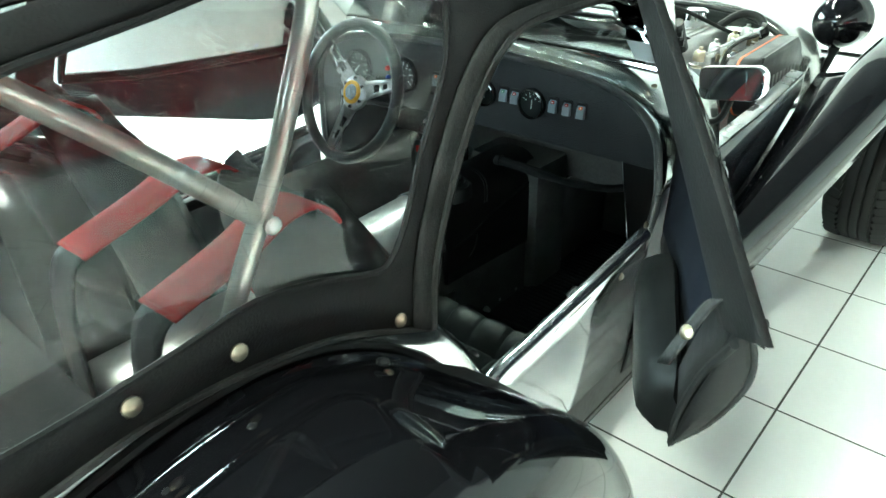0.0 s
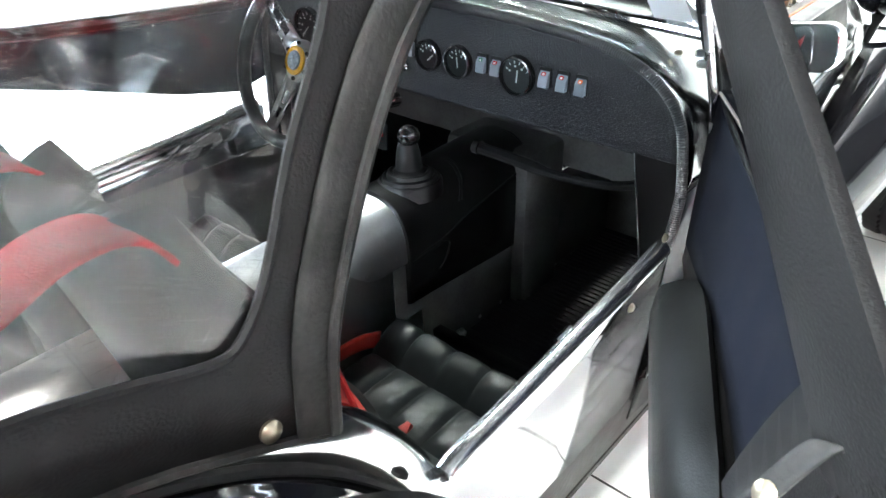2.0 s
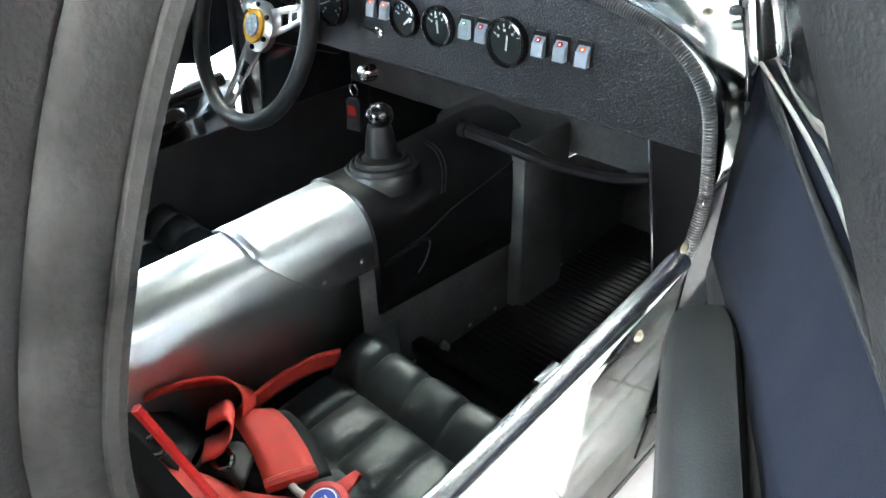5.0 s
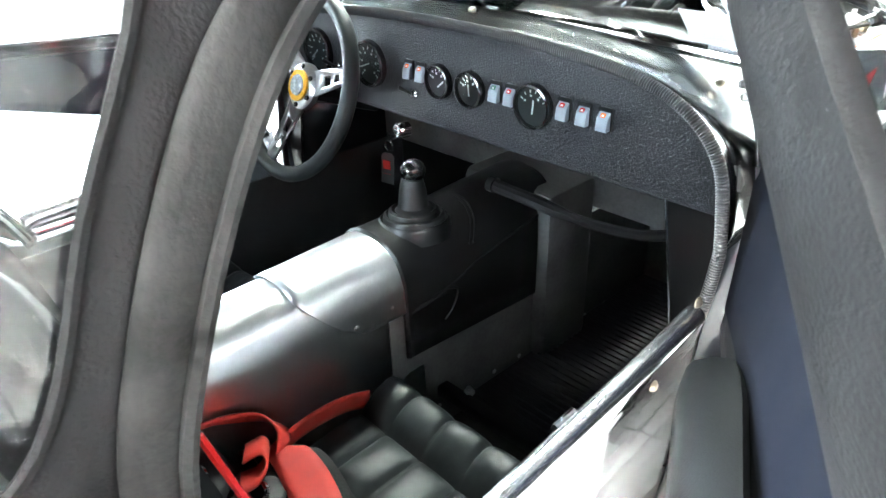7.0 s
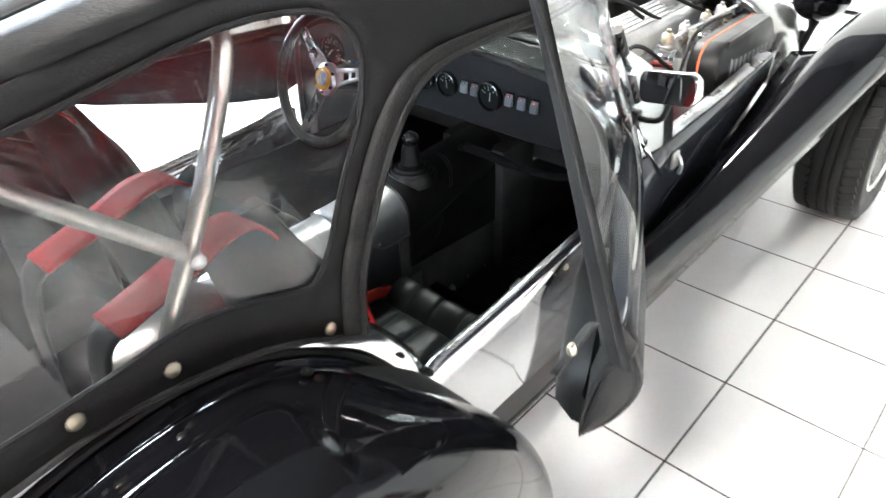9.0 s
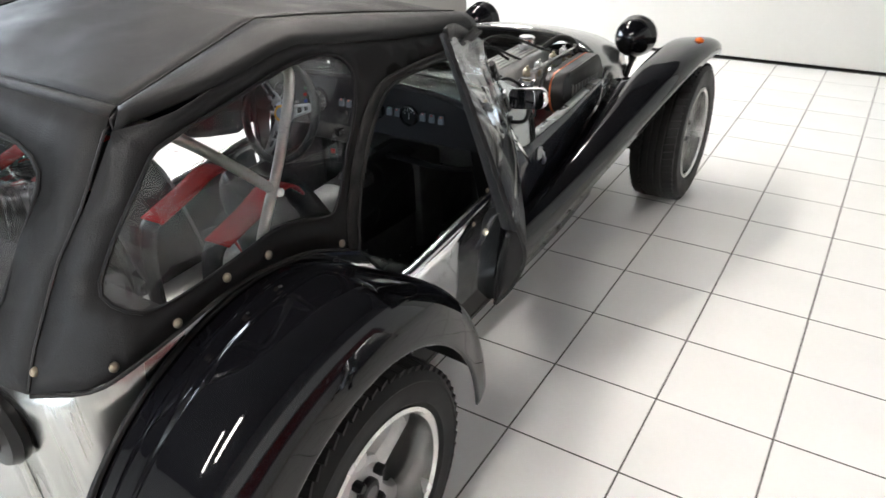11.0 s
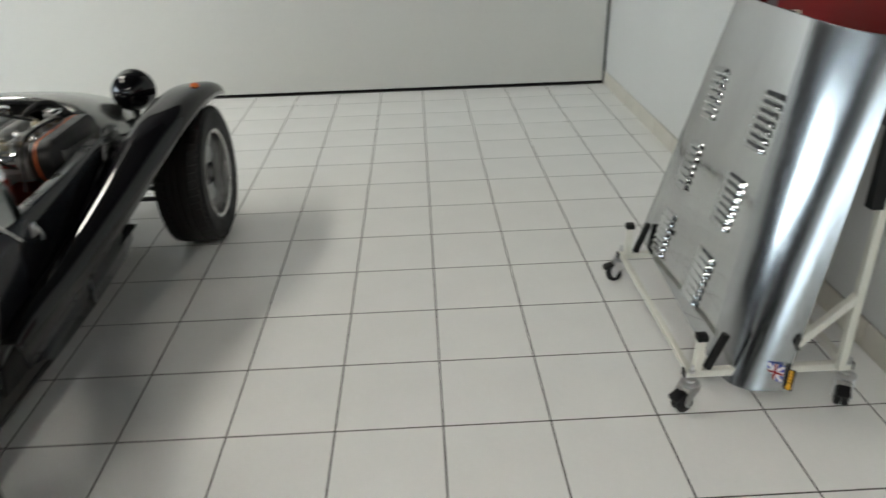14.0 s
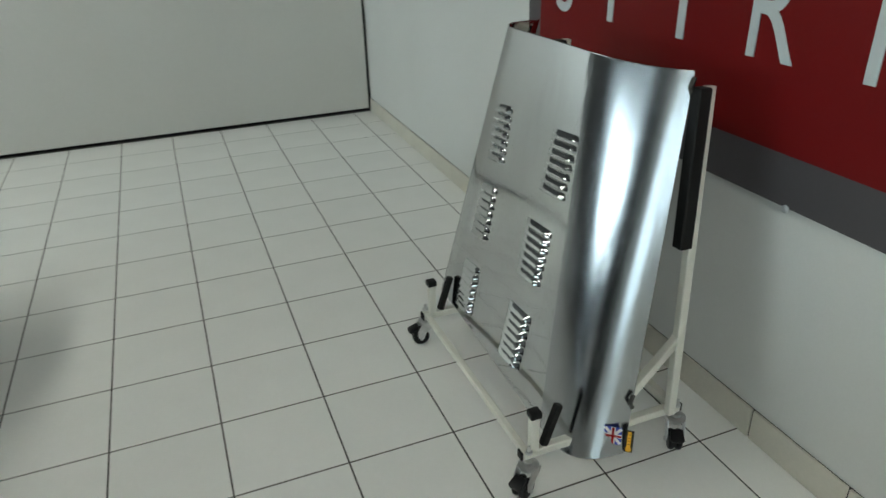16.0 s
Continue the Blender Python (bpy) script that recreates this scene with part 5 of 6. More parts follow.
for t in (0.35, 0.42, 0.78, 0.85):
    a = TOP_H.lerp(LOW_H, t)
    cpart("hinge_bolt", lathe([(0.006, 0), (0.006, 0.006), (0.004, 0.012)], axis(a + Vector((-0.01, -0.012, 0)), (-0.6, -0.7, 0)), 8), ZINC, door)
    cpart("hinge_nut", lathe([(0.007, 0), (0.007, 0.006)], axis(a + Vector((0.012, 0.004, 0)), (1, 0.2, 0)), 6), PLASTIC, door)
cpart("hinge", tube([TOP_H.lerp(LOW_H, 0.72) + Vector((0.008, 0.012, 0)), TOP_H.lerp(LOW_H, 0.92) + Vector((0.008, 0.012, 0))], 0.011), PLASTIC, door)
cpart("hinge", tube([TOP_H.lerp(LOW_H, 0.28) + Vector((0.008, 0.012, 0)), TOP_H.lerp(LOW_H, 0.48) + Vector((0.008, 0.012, 0))], 0.011), PLASTIC, door)

# far side screen, shut: its hem hangs short of the body
FX = 2 * XC + 0.545
hem_line = ((-0.60, 0.735), (-0.51, 0.70), (-0.35, 0.652), (-0.18, 0.60), (-0.05, 0.572), (0.07, 0.60))
shut = cpart("side_screen", loft([[Vector((FX - 0.008 * math.sin(math.pi * t), y, z0 + (z1 - z0) * t)) for t in np.linspace(0, 1, 7)] for (y, z0), z1 in zip(hem_line, (0.80, 0.785, 0.77, 0.76, 0.752, 0.745))]), BLUEBLACK, label="soft black side screen door, shut", solid=0.006)
far_loop = [(-0.60, 0.80), (-0.45, 0.775), (-0.2, 0.758), (0.075, 0.745), (0.0, 0.89), (-0.085, 1.02), (-0.25, 1.03), (-0.43, 1.02), (-0.52, 0.965), (-0.57, 0.88)]
cpart("door_window", sheet(far_loop, [], lambda y, z: (FX, y, z), grain=0.2), PVC, shut, "clear plastic door window")
cpart("window_frame", tube([Vector((FX, y, z)) for y, z in far_loop], 0.012, seg=8, closed=True), VINYL, shut)

# mirror
mm = axis((-0.464, 0.032, 0.826), (-0.12, -0.99, 0.08), (1, -0.1, 0.17)) @ Matrix.Scale(0.9, 4)
mirror_shape = [(x + (0.006 * (1 - (y / 0.03) ** 2) if x > 0.02 else 0), y) for x, y in rounded(0.116, 0.060, 0.016, 6)]
bm = bmesh.new()
rows = []
for sc, d in ((1.0, 0.004), (1.03, 0.0), (1.02, -0.02), (0.85, -0.035), (0.5, -0.042)):
    rows.append([mm @ Vector((x * sc, y * sc, d)) for x, y in mirror_shape])
loft(rows, bm, close_v=True, cap=True)
mir = cpart("door_mirror", bm, CHROME, label="rounded chrome door mirror")
MIRROR = material("mirror_glass", (0.85, 0.87, 0.95), 0.01, 1.0, 0.0, 5, 50, 0, 0)
cpart("mirror_glass", slab([(x - 0.011, y) for x, y in rounded(0.088, 0.052, 0.010, 5)], 0.001, mm @ Matrix.Translation((0, 0, 0.0042))), MIRROR, mir)
cpart("mirror_arm", tube(cr([(-0.555, 0.09, 0.735), (-0.52, 0.085, 0.735), (-0.485, 0.075, 0.75), (-0.465, 0.06, 0.798)], 4), 0.006), PLASTIC, mir, "thin black mirror arm")
cpart("arm_clamp", box((0.022, 0.026, 0.03), (-0.545, 0.088, 0.733), bevel=0.005), PLASTIC, mir)

# ---- wings ----
def wing_dip(deg):
    """How far the wing's inner half falls below the round, eased from angle to angle."""
    near = np.linspace(-9, 9, 13) + deg
    return float(np.mean(np.interp(near, (0, 8, 20, 36, 47, 57, 62, 80), (0.035, 0.0, -0.034, -0.04, -0.036, -0.024, -0.02, 0.0))))


def rear_wing(s):
    xs = [(-0.540, 0.460), (-0.49, 0.463), (-0.43, 0.463), (-0.38, 0.460), (-0.345, 0.453), (-0.32, 0.441), (-0.302, 0.424), (-0.290, 0.402), (-0.282, 0.375), (-0.277, 0.350), (-0.280, 0.342)]
    rows = []
    fine = [Vector((x, r, 0)) for x, r in xs]
    fine = [(q.x, q.y) for q in cr([fine[0], (-0.525, 0.458, 0), (-0.508, 0.458, 0), *fine[1:]], 9)]

    def ramp(v, lo, hi):
        q = max(0.0, min(1.0, (v - lo) / (hi - lo)))
        return q * q * (3 - 2 * q)

    def pad(x, deg, x0, d0, way):
        """One where the pressed panel stands proud, with a rounded corner at (x0, d0)."""
        u, v = x0 - x, way * (d0 - deg) * 0.0081
        q = math.hypot(max(u + 0.03, 0), max(v + 0.03, 0)) - 0.03
        return ramp(-q, -0.008, 0.012)

    for k in range(191):
        deg = 2 + k
        a = radians(deg)
        tail = max(0.0, (k * 40 / 190 - 26) / 14)
        inner = 0.012 * (1 - tail) if k > 57 else 0.012
        dip = wing_dip(deg)
        xr = [(x, r + dip * ramp(-x, 0.31, 0.50) + 0.007 * pad(x, deg, -0.458, 79, 1) * (1 - ramp(x, -0.37, -0.30))) for x, r in fine]
        rows.append(both([Vector((x, -0.90 + (r - inner) * math.cos(a) * (1.0 if math.cos(a) > 0 else 1.09), 0.29 + r * math.sin(a) * (1 if k < 114 else 1 + 0.02 * tail))) for x, r in xr], s))
    w = cpart("rear_wing", loft(rows), BLACK_PAINT, label="gloss black rear wing", solid=0.004)
    for deg in (52, 72, 91, 101, 118):
        a = radians(deg)
        p = both([Vector((-0.481, -0.90 + 0.4605 * math.cos(a), 0.29 + 0.4605 * math.sin(a)))], s)[0]
        cpart("wing_bolt", lathe([(0.007, 0), (0.007, 0.003), (0.003, 0.006)], axis(p, (0, math.cos(a), math.sin(a))), 10), PLASTIC, w)
    bead = []
    for a in range(2, 190, 6):
        r = 0.464 + wing_dip(a)
        bead.append(Vector((-0.541, -0.90 + (r - (0.012 if a < 90 else 0)) * math.cos(radians(a)) * (1.0 if a < 90 else 1.09), 0.29 + r * math.sin(radians(a)))))
    bead = both(bead, s)
    cpart("piping", tube(bead, 0.006, seg=8), RUBBER, w, "black rubber wing piping")
    # two added matt black sheets keep the inside of the arch dark
    under = []
    for k in range(24):
        a = radians(3 + 157 * k / 23)
        under.append(both([Vector((x, -0.90 + (r - 0.026) * math.cos(a) * (1.0 if math.cos(a) > 0 else 1.06), 0.29 + (r - 0.02) * math.sin(a))) for x, r in [(-0.535, 0.425)] + [q for q in xs if -0.50 < q[0] < -0.29]], s))
    cpart("wing_underside", loft(under), RUBBER, w, "matt black sheet added under the wing", solid=0.003)
    liner = both([Vector((-0.536, -0.90 + 0.438 * math.cos(radians(a)), 0.29 + 0.438 * math.sin(radians(a)) * (0.9 if 10 < a < 75 else 1.0))) for a in range(-18, 196, 8)], s)
    bm = bmesh.new()
    bm.faces.new([bm.verts.new(v) for v in liner])
    cpart("arch_liner", bm, RUBBER, w, "black sheet added inside the wheel arch", solid=0.004)
    # tail lamps
    for x, z, mt in ((-0.402, 0.556, RED_LENS), (-0.327, 0.552, ORANGE)):
        p = both([Vector((x + 0.01, -1.300, z))], s)[0]
        cpart("lamp_rim", lathe([(0.034, -0.02), (0.036, 0.012), (0.031, 0.02)], axis(p, (0, -0.843, 0.54)), 24), CHROME, w)
        cpart("lamp_lens", lathe([(0.031, 0.012), (0.030, 0.026), (0.02, 0.036), (0.0001, 0.039)], axis(p, (0, -0.843, 0.54)), 24), mt, w)
    return w


def front_wing(s):
    st = [(-0.02, -0.475, 0.315, -0.545, 0.37), (0.09, -0.46, 0.338, -0.54, 0.405), (0.28, -0.44, 0.378, -0.535, 0.435), (0.5, -0.41, 0.438, -0.525, 0.49), (0.75, -0.375, 0.505, -0.515, 0.558),
          (1.04, -0.335, 0.580, -0.505, 0.640), (1.22, -0.315, 0.617, -0.50, 0.668), (1.42, -0.305, 0.634, -0.50, 0.675), (1.58, -0.303, 0.628, -0.50, 0.658), (1.70, -0.31, 0.602, -0.50, 0.62), (1.80, -0.33, 0.565, -0.48, 0.575)]
    A = cr([(y, xo, zo) for y, xo, zo, xi, zi in st], 4)
    B = cr([(y, xi, zi) for y, xo, zo, xi, zi in st], 4)
    rows = []
    for a, b in zip(A, B):
        y, xo, zo = a
        _, xi, zi = b
        crown, inner = zi + 0.006, zi - 0.05
        swell = crown - (zo + inner) / 2
        row = [Vector((xo + 0.002, y, zo - 0.025))]
        for k in range(15):
            a = math.pi * k / 14
            q = (1 - math.cos(a)) / 2
            row.append(Vector((xo + (xi - xo) * q, y, zo + (inner - zo) * q + swell * (1 - abs(1 - 2 * q) ** 3.4) ** 0.55)))
        row.append(Vector((xi - 0.002, y, inner - 0.02)))
        rows.append(both(row, s))
    w = cpart("front_wing", loft(rows), BLACK_PAINT, label="long gloss black front wing", solid=0.004)
    # added black strip: keeps the shaded gap beside the body dark
    inner = [both([Vector((xi - 0.004, y, zi - 0.06)), Vector((xi - 0.012, y, zi - 0.10)), Vector((xi - 0.02, y, max(0.2, zi - 0.2)))], s) for (y, xi, zi) in B if y < 1.1]
    cpart("splash_guard", loft(inner), RUBBER, w, "matt black strip added to darken the wing gap", solid=0.003)
    shelf = [both([Vector((xi - 0.002, y, zi - 0.066)), Vector((-0.56 - 0.06 * max(0.0, y - 0.6), y, zi - 0.085))], s) for (y, xi, zi) in B if y < 1.16]
    cpart("wing_shelf", loft(shelf), BLACK_PAINT, w, "black panel joining wing and body", solid=0.003)
    p = both([Vector((-0.353, 1.45, 0.676))], s)[0]
    cpart("side_repeater", lathe([(0.018, 0), (0.019, 0.006), (0.014, 0.016), (0.0001, 0.02)], axis(p, (0, 0.05, 1)), 16), ORANGE, w, "orange repeater lamp")
    p = both([Vector((-0.51, 0.50, 0.478))], s)[0]
    cpart("wing_bolt", lathe([(0.008, 0), (0.008, 0.003), (0.003, 0.006)], axis(p, (0.5 * s, -0.2, 1)), 10), CHROME, w)
    stay = both([Vector((-0.62, 1.38, 0.42)), Vector((-0.5, 1.38, 0.50)), Vector((-0.42, 1.38, 0.64))], s)
    cpart("wing_stay", tube(stay, 0.009), PLASTIC, w)
    return w


for s in (1, -1):
    rear_wing(s)
    front_wing(s)


# ---- wheels ----
def wheel(x, y, s, r, width):
    """Wheel whose outer face looks along s * x."""
    M = axis((x, y, r), (s, 0, 0), (0, 1, 0))
    h = width / 2
    R = 0.192
    prof = [(R, h - 0.012), (R + 0.012, h), (R + 0.016, h + 0.004), (R + 0.020, h + 0.003), (R + 0.04, h + 0.006), (r - 0.036, h + 0.005), (r - 0.032, h + 0.007), (r - 0.022, h + 0.001), (r - 0.013, h - 0.010), (r - 0.009, h - 0.026)]
    prof += [(a, -b) for a, b in prof[::-1]]
    wh = cpart("wheel", lathe(prof, M, 64, cap=False), RUBBER, label="alloy wheel with black low-profile tyre", angle=25)
    # tread: a slotted rib at each shoulder and three ribs between the grooves
    bm = bmesh.new()
    NB = 60
    for k in range(NB):
        for bx, wide, gap, skew, lean in ((h - 0.026, 0.040, 0.0024, 0.22, -0.16), (-h + 0.026, 0.040, 0.0024, -0.22, 0.16)):
            a = math.tau * k / NB
            rr = r - 0.0077
            rot = M.to_3x3() @ Matrix.Rotation(a, 3, "Z") @ Matrix.Rotation(skew, 3, "X") @ Matrix.Rotation(lean, 3, "Y")
            box((0.011, math.tau * r / NB * math.cos(skew) - gap, wide), M @ Vector((rr * math.cos(a), rr * math.sin(a), bx)), bm, rot)
    for bx in (-0.0285, 0.0, 0.0285):
        lathe([(r - 0.011, bx - 0.0122), (r - 0.0008, bx - 0.0110), (r, bx - 0.004), (r, bx + 0.004), (r - 0.0008, bx + 0.0110), (r - 0.011, bx + 0.0122)], M, 64, bm, cap=False)
    tagged(cpart("tread", bm, TREAD, wh), kind="stuff")
    rim = [(R + 0.004, h - 0.016), (R + 0.003, h - 0.002), (R - 0.004, h), (R - 0.010, h - 0.006), (R - 0.013, h - 0.03), (R - 0.022, -0.02), (R - 0.022, -h + 0.01), (R, -h + 0.01)]
    cpart("rim", lathe(rim, M, 56, cap=False), RIM_LIP, wh, "silver alloy rim", solid=0.004)
    cpart("brake_disc", lathe([(0.03, -0.055), (0.125, -0.055), (0.125, -0.045), (0.03, -0.045)], M, 40), DARK_METAL, wh)
    cpart("wheel_back", lathe([(0.0001, -0.06), (R - 0.024, -0.06)], M, 40, cap=False), FOOTWELL, wh)
    for k in range(5):
        Mk = M @ Matrix.Rotation(math.tau * k / 5 + 0.3, 4, "Z")
        rows = []
        for t, wd, z in ((0.035, 0.040, 0.030), (0.07, 0.035, 0.032), (0.11, 0.030, 0.030), (0.15, 0.033, 0.026), (R - 0.012, 0.052, 0.020)):
            rows.append([Mk @ Vector((t, a * wd, z + b)) for a, b in ((-1.0, -0.022), (-0.8, -0.004), (-0.35, 0.006), (0.35, 0.006), (0.8, -0.004), (1.0, -0.022))])
        cpart("spoke", loft(rows, close_v=True, cap=True), RIM, wh)
    cpart("hub_plate", lathe([(0.072, 0.015), (0.070, 0.030), (0.060, 0.040), (0.03, 0.040)], M, 32), RIM, wh)
    cpart("centre_cap", lathe([(0.030, 0.038), (0.030, 0.052), (0.026, 0.056), (0.0001, 0.056)], M, 24), PLASTIC, wh, "black centre cap")
    cpart("cap_badge", lathe([(0.018, 0.056), (0.017, 0.058), (0.0001, 0.058)], M, 20), SIGN_GREY, wh)
    for k in range(4):
        a = math.tau * k / 4 + 0.6
        cpart("wheel_nut", lathe([(0.0125, 0.036), (0.0125, 0.056), (0.009, 0.062), (0.0001, 0.062)], M @ Matrix.Translation((0.049 * math.cos(a), 0.049 * math.sin(a), 0)), 8), PLASTIC, wh)
    return wh


for s in (1, -1):
    wheel(XC + s * 0.645, 1.39, s, 0.302, 0.19)
    wheel(XC + s * 0.642, -0.888, s, 0.287, 0.19)
    # suspension and front stays
    q = both([Vector((-0.66, 1.32, 0.22)), Vector((-0.50, 1.36, 0.20))], s)
    cpart("lower_wishbone", tube(q, 0.011), PLASTIC)
    q = both([Vector((-0.66, 1.46, 0.22)), Vector((-0.50, 1.38, 0.20))], s)
    cpart("lower_wishbone", tube(q, 0.011), PLASTIC)
    q = both([Vector((-0.66, 1.38, 0.42)), Vector((-0.52, 1.38, 0.37))], s)
    cpart("upper_wishbone", tube(q, 0.010), PLASTIC)
    q = both([Vector((-0.68, 1.38, 0.46)), Vector((-0.55, 1.38, 0.24))], s)
    cpart("damper", tube(q, 0.024), DARK_METAL)

# headlamps on stalks
for s in (1, -1):
    c = Vector((-0.655 if s > 0 else -1.452, 1.53, 0.648))
    prof = [(0.0001, -0.092), (0.03, -0.086), (0.058, -0.068), (0.077, -0.04), (0.086, -0.01), (0.088, 0.025), (0.092, 0.035), (0.090, 0.045), (0.078, 0.055)]
    hl = cpart("headlamp", lathe(prof, axis(c, (0, 1, 0)), 40), BLACK_PAINT, label="gloss black round headlamp on a stalk")
    cpart("lens", lathe([(0.078, 0.052), (0.06, 0.065), (0.0001, 0.072)], axis(c, (0, 1, 0)), 32, cap=False), GLASS, hl)
    cpart("reflector", lathe([(0.077, 0.05), (0.05, 0.02), (0.0001, 0.0)], axis(c, (0, 1, 0)), 32, cap=False), CHROME, hl)
    cpart("stalk", tube([c + Vector((0, 0, -0.08)), c + Vector((0, -0.01, -0.11)), c + Vector((-0.02 * s, -0.03, -0.2))], [0.022, 0.012, 0.012]), PLASTIC, hl)
    cpart("lamp_bracket", box((0.02, 0.10, 0.05), c + Vector((-0.025 * s, -0.05, -0.16)), rot=Euler((0.5, 0, 0)).to_matrix(), bevel=0.004), PLASTIC, hl)

# nose
def nose_row(y, hw, z0, z1, n=28, p=3.0):
    out = []
    for k in range(n + 1):
        a = math.pi * (-0.15 + 1.3 * k / n)
        c, sn = math.cos(a), math.sin(a)
        out.append(Vector((XC + hw * math.copysign(abs(c) ** (2 / p), c), y, (z0 + z1) / 2 + (z1 - z0) / 2 * math.copysign(abs(sn) ** (2 / p), sn))))
    return out


rows = [nose_row(y, hw, a, b) for y, hw, a, b in ((1.10, 0.412, 0.17, 0.741), (1.12, 0.419, 0.165, 0.747), (1.3, 0.41, 0.17, 0.718), (1.5, 0.37, 0.19, 0.665), (1.7, 0.31, 0.21, 0.60), (1.85, 0.26, 0.23, 0.54), (1.9, 0.235, 0.25, 0.51))]
nose = cpart("nose_cone", loft(rows), NOSE_GREY, label="silver grey nose cone", solid=0.006)
cpart("rim", tube(nose_row(1.098, 0.406, 0.175, 0.736), 0.009, seg=8), PLASTIC, nose, "black rubber nose seal")
# black inner shell, added so the nose opening looks like a dark cavity
rows = [nose_row(y, hw - 0.014, a + 0.014, b - 0.014) for y, hw, a, b in ((1.104, 0.412, 0.17, 0.741), (1.3, 0.41, 0.17, 0.718), (1.5, 0.37, 0.19, 0.665), (1.7, 0.31, 0.21, 0.60), (1.85, 0.26, 0.23, 0.54))]
cpart("nose_lining", loft(rows), BAY_BLACK, nose, "matt black shell added to shade the nose cavity", solid=0.003)
cpart("grille", slab([(p.x, p.z) for p in nose_row(0, 0.225, 0.255, 0.50)], 0.004, axis((0, 1.87, 0), (0, -1, 0), (1, 0, 0))), PLASTIC, nose)
cpart("radiator", box((0.60, 0.05, 0.38), (XC, 1.42, 0.39), bevel=0.01), DARK_METAL, label="black radiator core")
cpart("hose", tube(cr([(-1.0, 1.38, 0.60), (-1.0, 1.25, 0.62), (-0.98, 1.12, 0.58)], 5), 0.02), RUBBER)

# ---- engine ----
engine = cpart("engine", box((0.24, 0.46, 0.30), (-0.92, 0.84, 0.40), bevel=0.02), RED_PAINT, label="four-cylinder engine with alloy cam cover and twin carburettors")
bm = box((0.15, 0.50, 0.075), (-0.91, 0.79, 0.665), bevel=0.022, seg=3)
box((0.19, 0.53, 0.02), (-0.91, 0.79, 0.625), bm, bevel=0.004)
box((0.17, 0.06, 0.11), (-0.91, 1.05, 0.60), bm, bevel=0.01)
cpart("cam_cover", bm, CASTING, engine, "alloy cam cover")
cpart("cylinder_head", box((0.21, 0.52, 0.085), (-0.91, 0.79, 0.575), bevel=0.006), CASTING, engine)
for q in range(5):
    cpart("cover_rib", box((0.006, 0.46, 0.008), (-0.955 + 0.0225 * q, 0.78, 0.7035), bevel=0.002), CASTING, engine)
for q in range(7):
    cpart("flange_bolt", lathe([(0.008, 0), (0.008, 0.008), (0.005, 0.012)], axis((-0.823, 0.56 + 0.075 * q, 0.634), (0, 0, 1)), 6), ZINC, engine)
cpart("side_casting", box((0.10, 0.13, 0.09), (-0.825, 0.60, 0.545), bevel=0.01), RED_PAINT, engine, "red painted side casting")
for q, y in enumerate((0.70, 0.80, 0.93, 1.03)):
    cpart("throat", lathe([(0.030, 0), (0.033, 0.008), (0.029, 0.014), (0.029, 0.055), (0.034, 0.06), (0.034, 0.072)], axis((-0.815, y, 0.632), (1, 0, 0.05)), 20), CHROME, engine, "polished carburettor throat")
    cpart("jet_cover", lathe([(0.016, 0), (0.016, 0.02), (0.012, 0.026), (0.006, 0.028), (0.006, 0.036)], axis((-0.785, y, 0.675), (0.1, 0, 1)), 12), ZINC if q % 2 else BRASS, engine)
    cpart("linkage_arm", box((0.012, 0.004, 0.05), (-0.755, y + 0.04, 0.69), rot=Euler((0.4, 0.3, 0)).to_matrix()), ZINC, engine)
cpart("linkage_rod", tube([(-0.75, 0.66, 0.705), (-0.75, 1.08, 0.70)], 0.004, seg=8), ZINC, engine)
cpart("breather_hose", tube(cr([(-0.86, 1.0, 0.70), (-0.82, 1.06, 0.73), (-0.77, 1.08, 0.72), (-0.74, 1.06, 0.68)], 6), 0.012), RUBBER, engine)
cpart("filler_cap", lathe([(0.034, 0), (0.034, 0.022), (0.028, 0.028), (0.0001, 0.029)], axis((-0.91, 0.95, 0.725), (0, 0, 1)), 24), CHROME, engine, "chrome oil filler cap")
cpart("filler_neck", lathe([(0.03, -0.03), (0.028, 0.03)], axis((-0.91, 0.95, 0.70), (0, 0, 1)), 20), CASTING, engine)
for k in range(5):
    cpart("cover_bolt", lathe([(0.008, 0), (0.008, 0.01), (0.004, 0.014)], axis((-0.845, 0.60 + 0.1 * k, 0.672), (0.3, 0, 1)), 8), ZINC, engine)
for k in range(2):
    y = 0.76 + 0.22 * k
    bm = box((0.10, 0.13, 0.09), (-0.765, y, 0.60), bevel=0.012)
    box((0.05, 0.10, 0.03), (-0.765, y, 0.655), bm, bevel=0.006)
    for q in (-0.045, 0.045):
        tube([(-0.83, y + q, 0.59), (-0.69, y + q, 0.60)], 0.024, bm)
        lathe([(0.017, 0), (0.017, 0.022), (0.010, 0.028)], axis((-0.765, y + q, 0.665), (0, 0, 1)), 12, bm)
    lathe([(0.012, 0), (0.012, 0.03)], axis((-0.715, y, 0.64), (0, 0, 1)), 8, bm)
    carb = cpart("carburettor", bm, CASTING, engine, "bright twin-choke carburettor")
    for q in (-0.03, 0.03):
        cpart("fuel_union", lathe([(0.009, 0), (0.009, 0.012), (0.006, 0.02)], axis((-0.75, y + q, 0.672), (0.2, 0, 1)), 6), BRASS, engine)
    cpart("trumpet_base", tube([(-0.71, y - 0.045, 0.60), (-0.675, y - 0.045, 0.60)], 0.03), CASTING, engine)
af = [(x * 1.0, y) for x, y in rounded(0.43, 0.15, 0.07, 8)]
AFM = axis((-0.685, 0.885, 0.615), (1, 0.03, 0.08), (0, 1, 0))
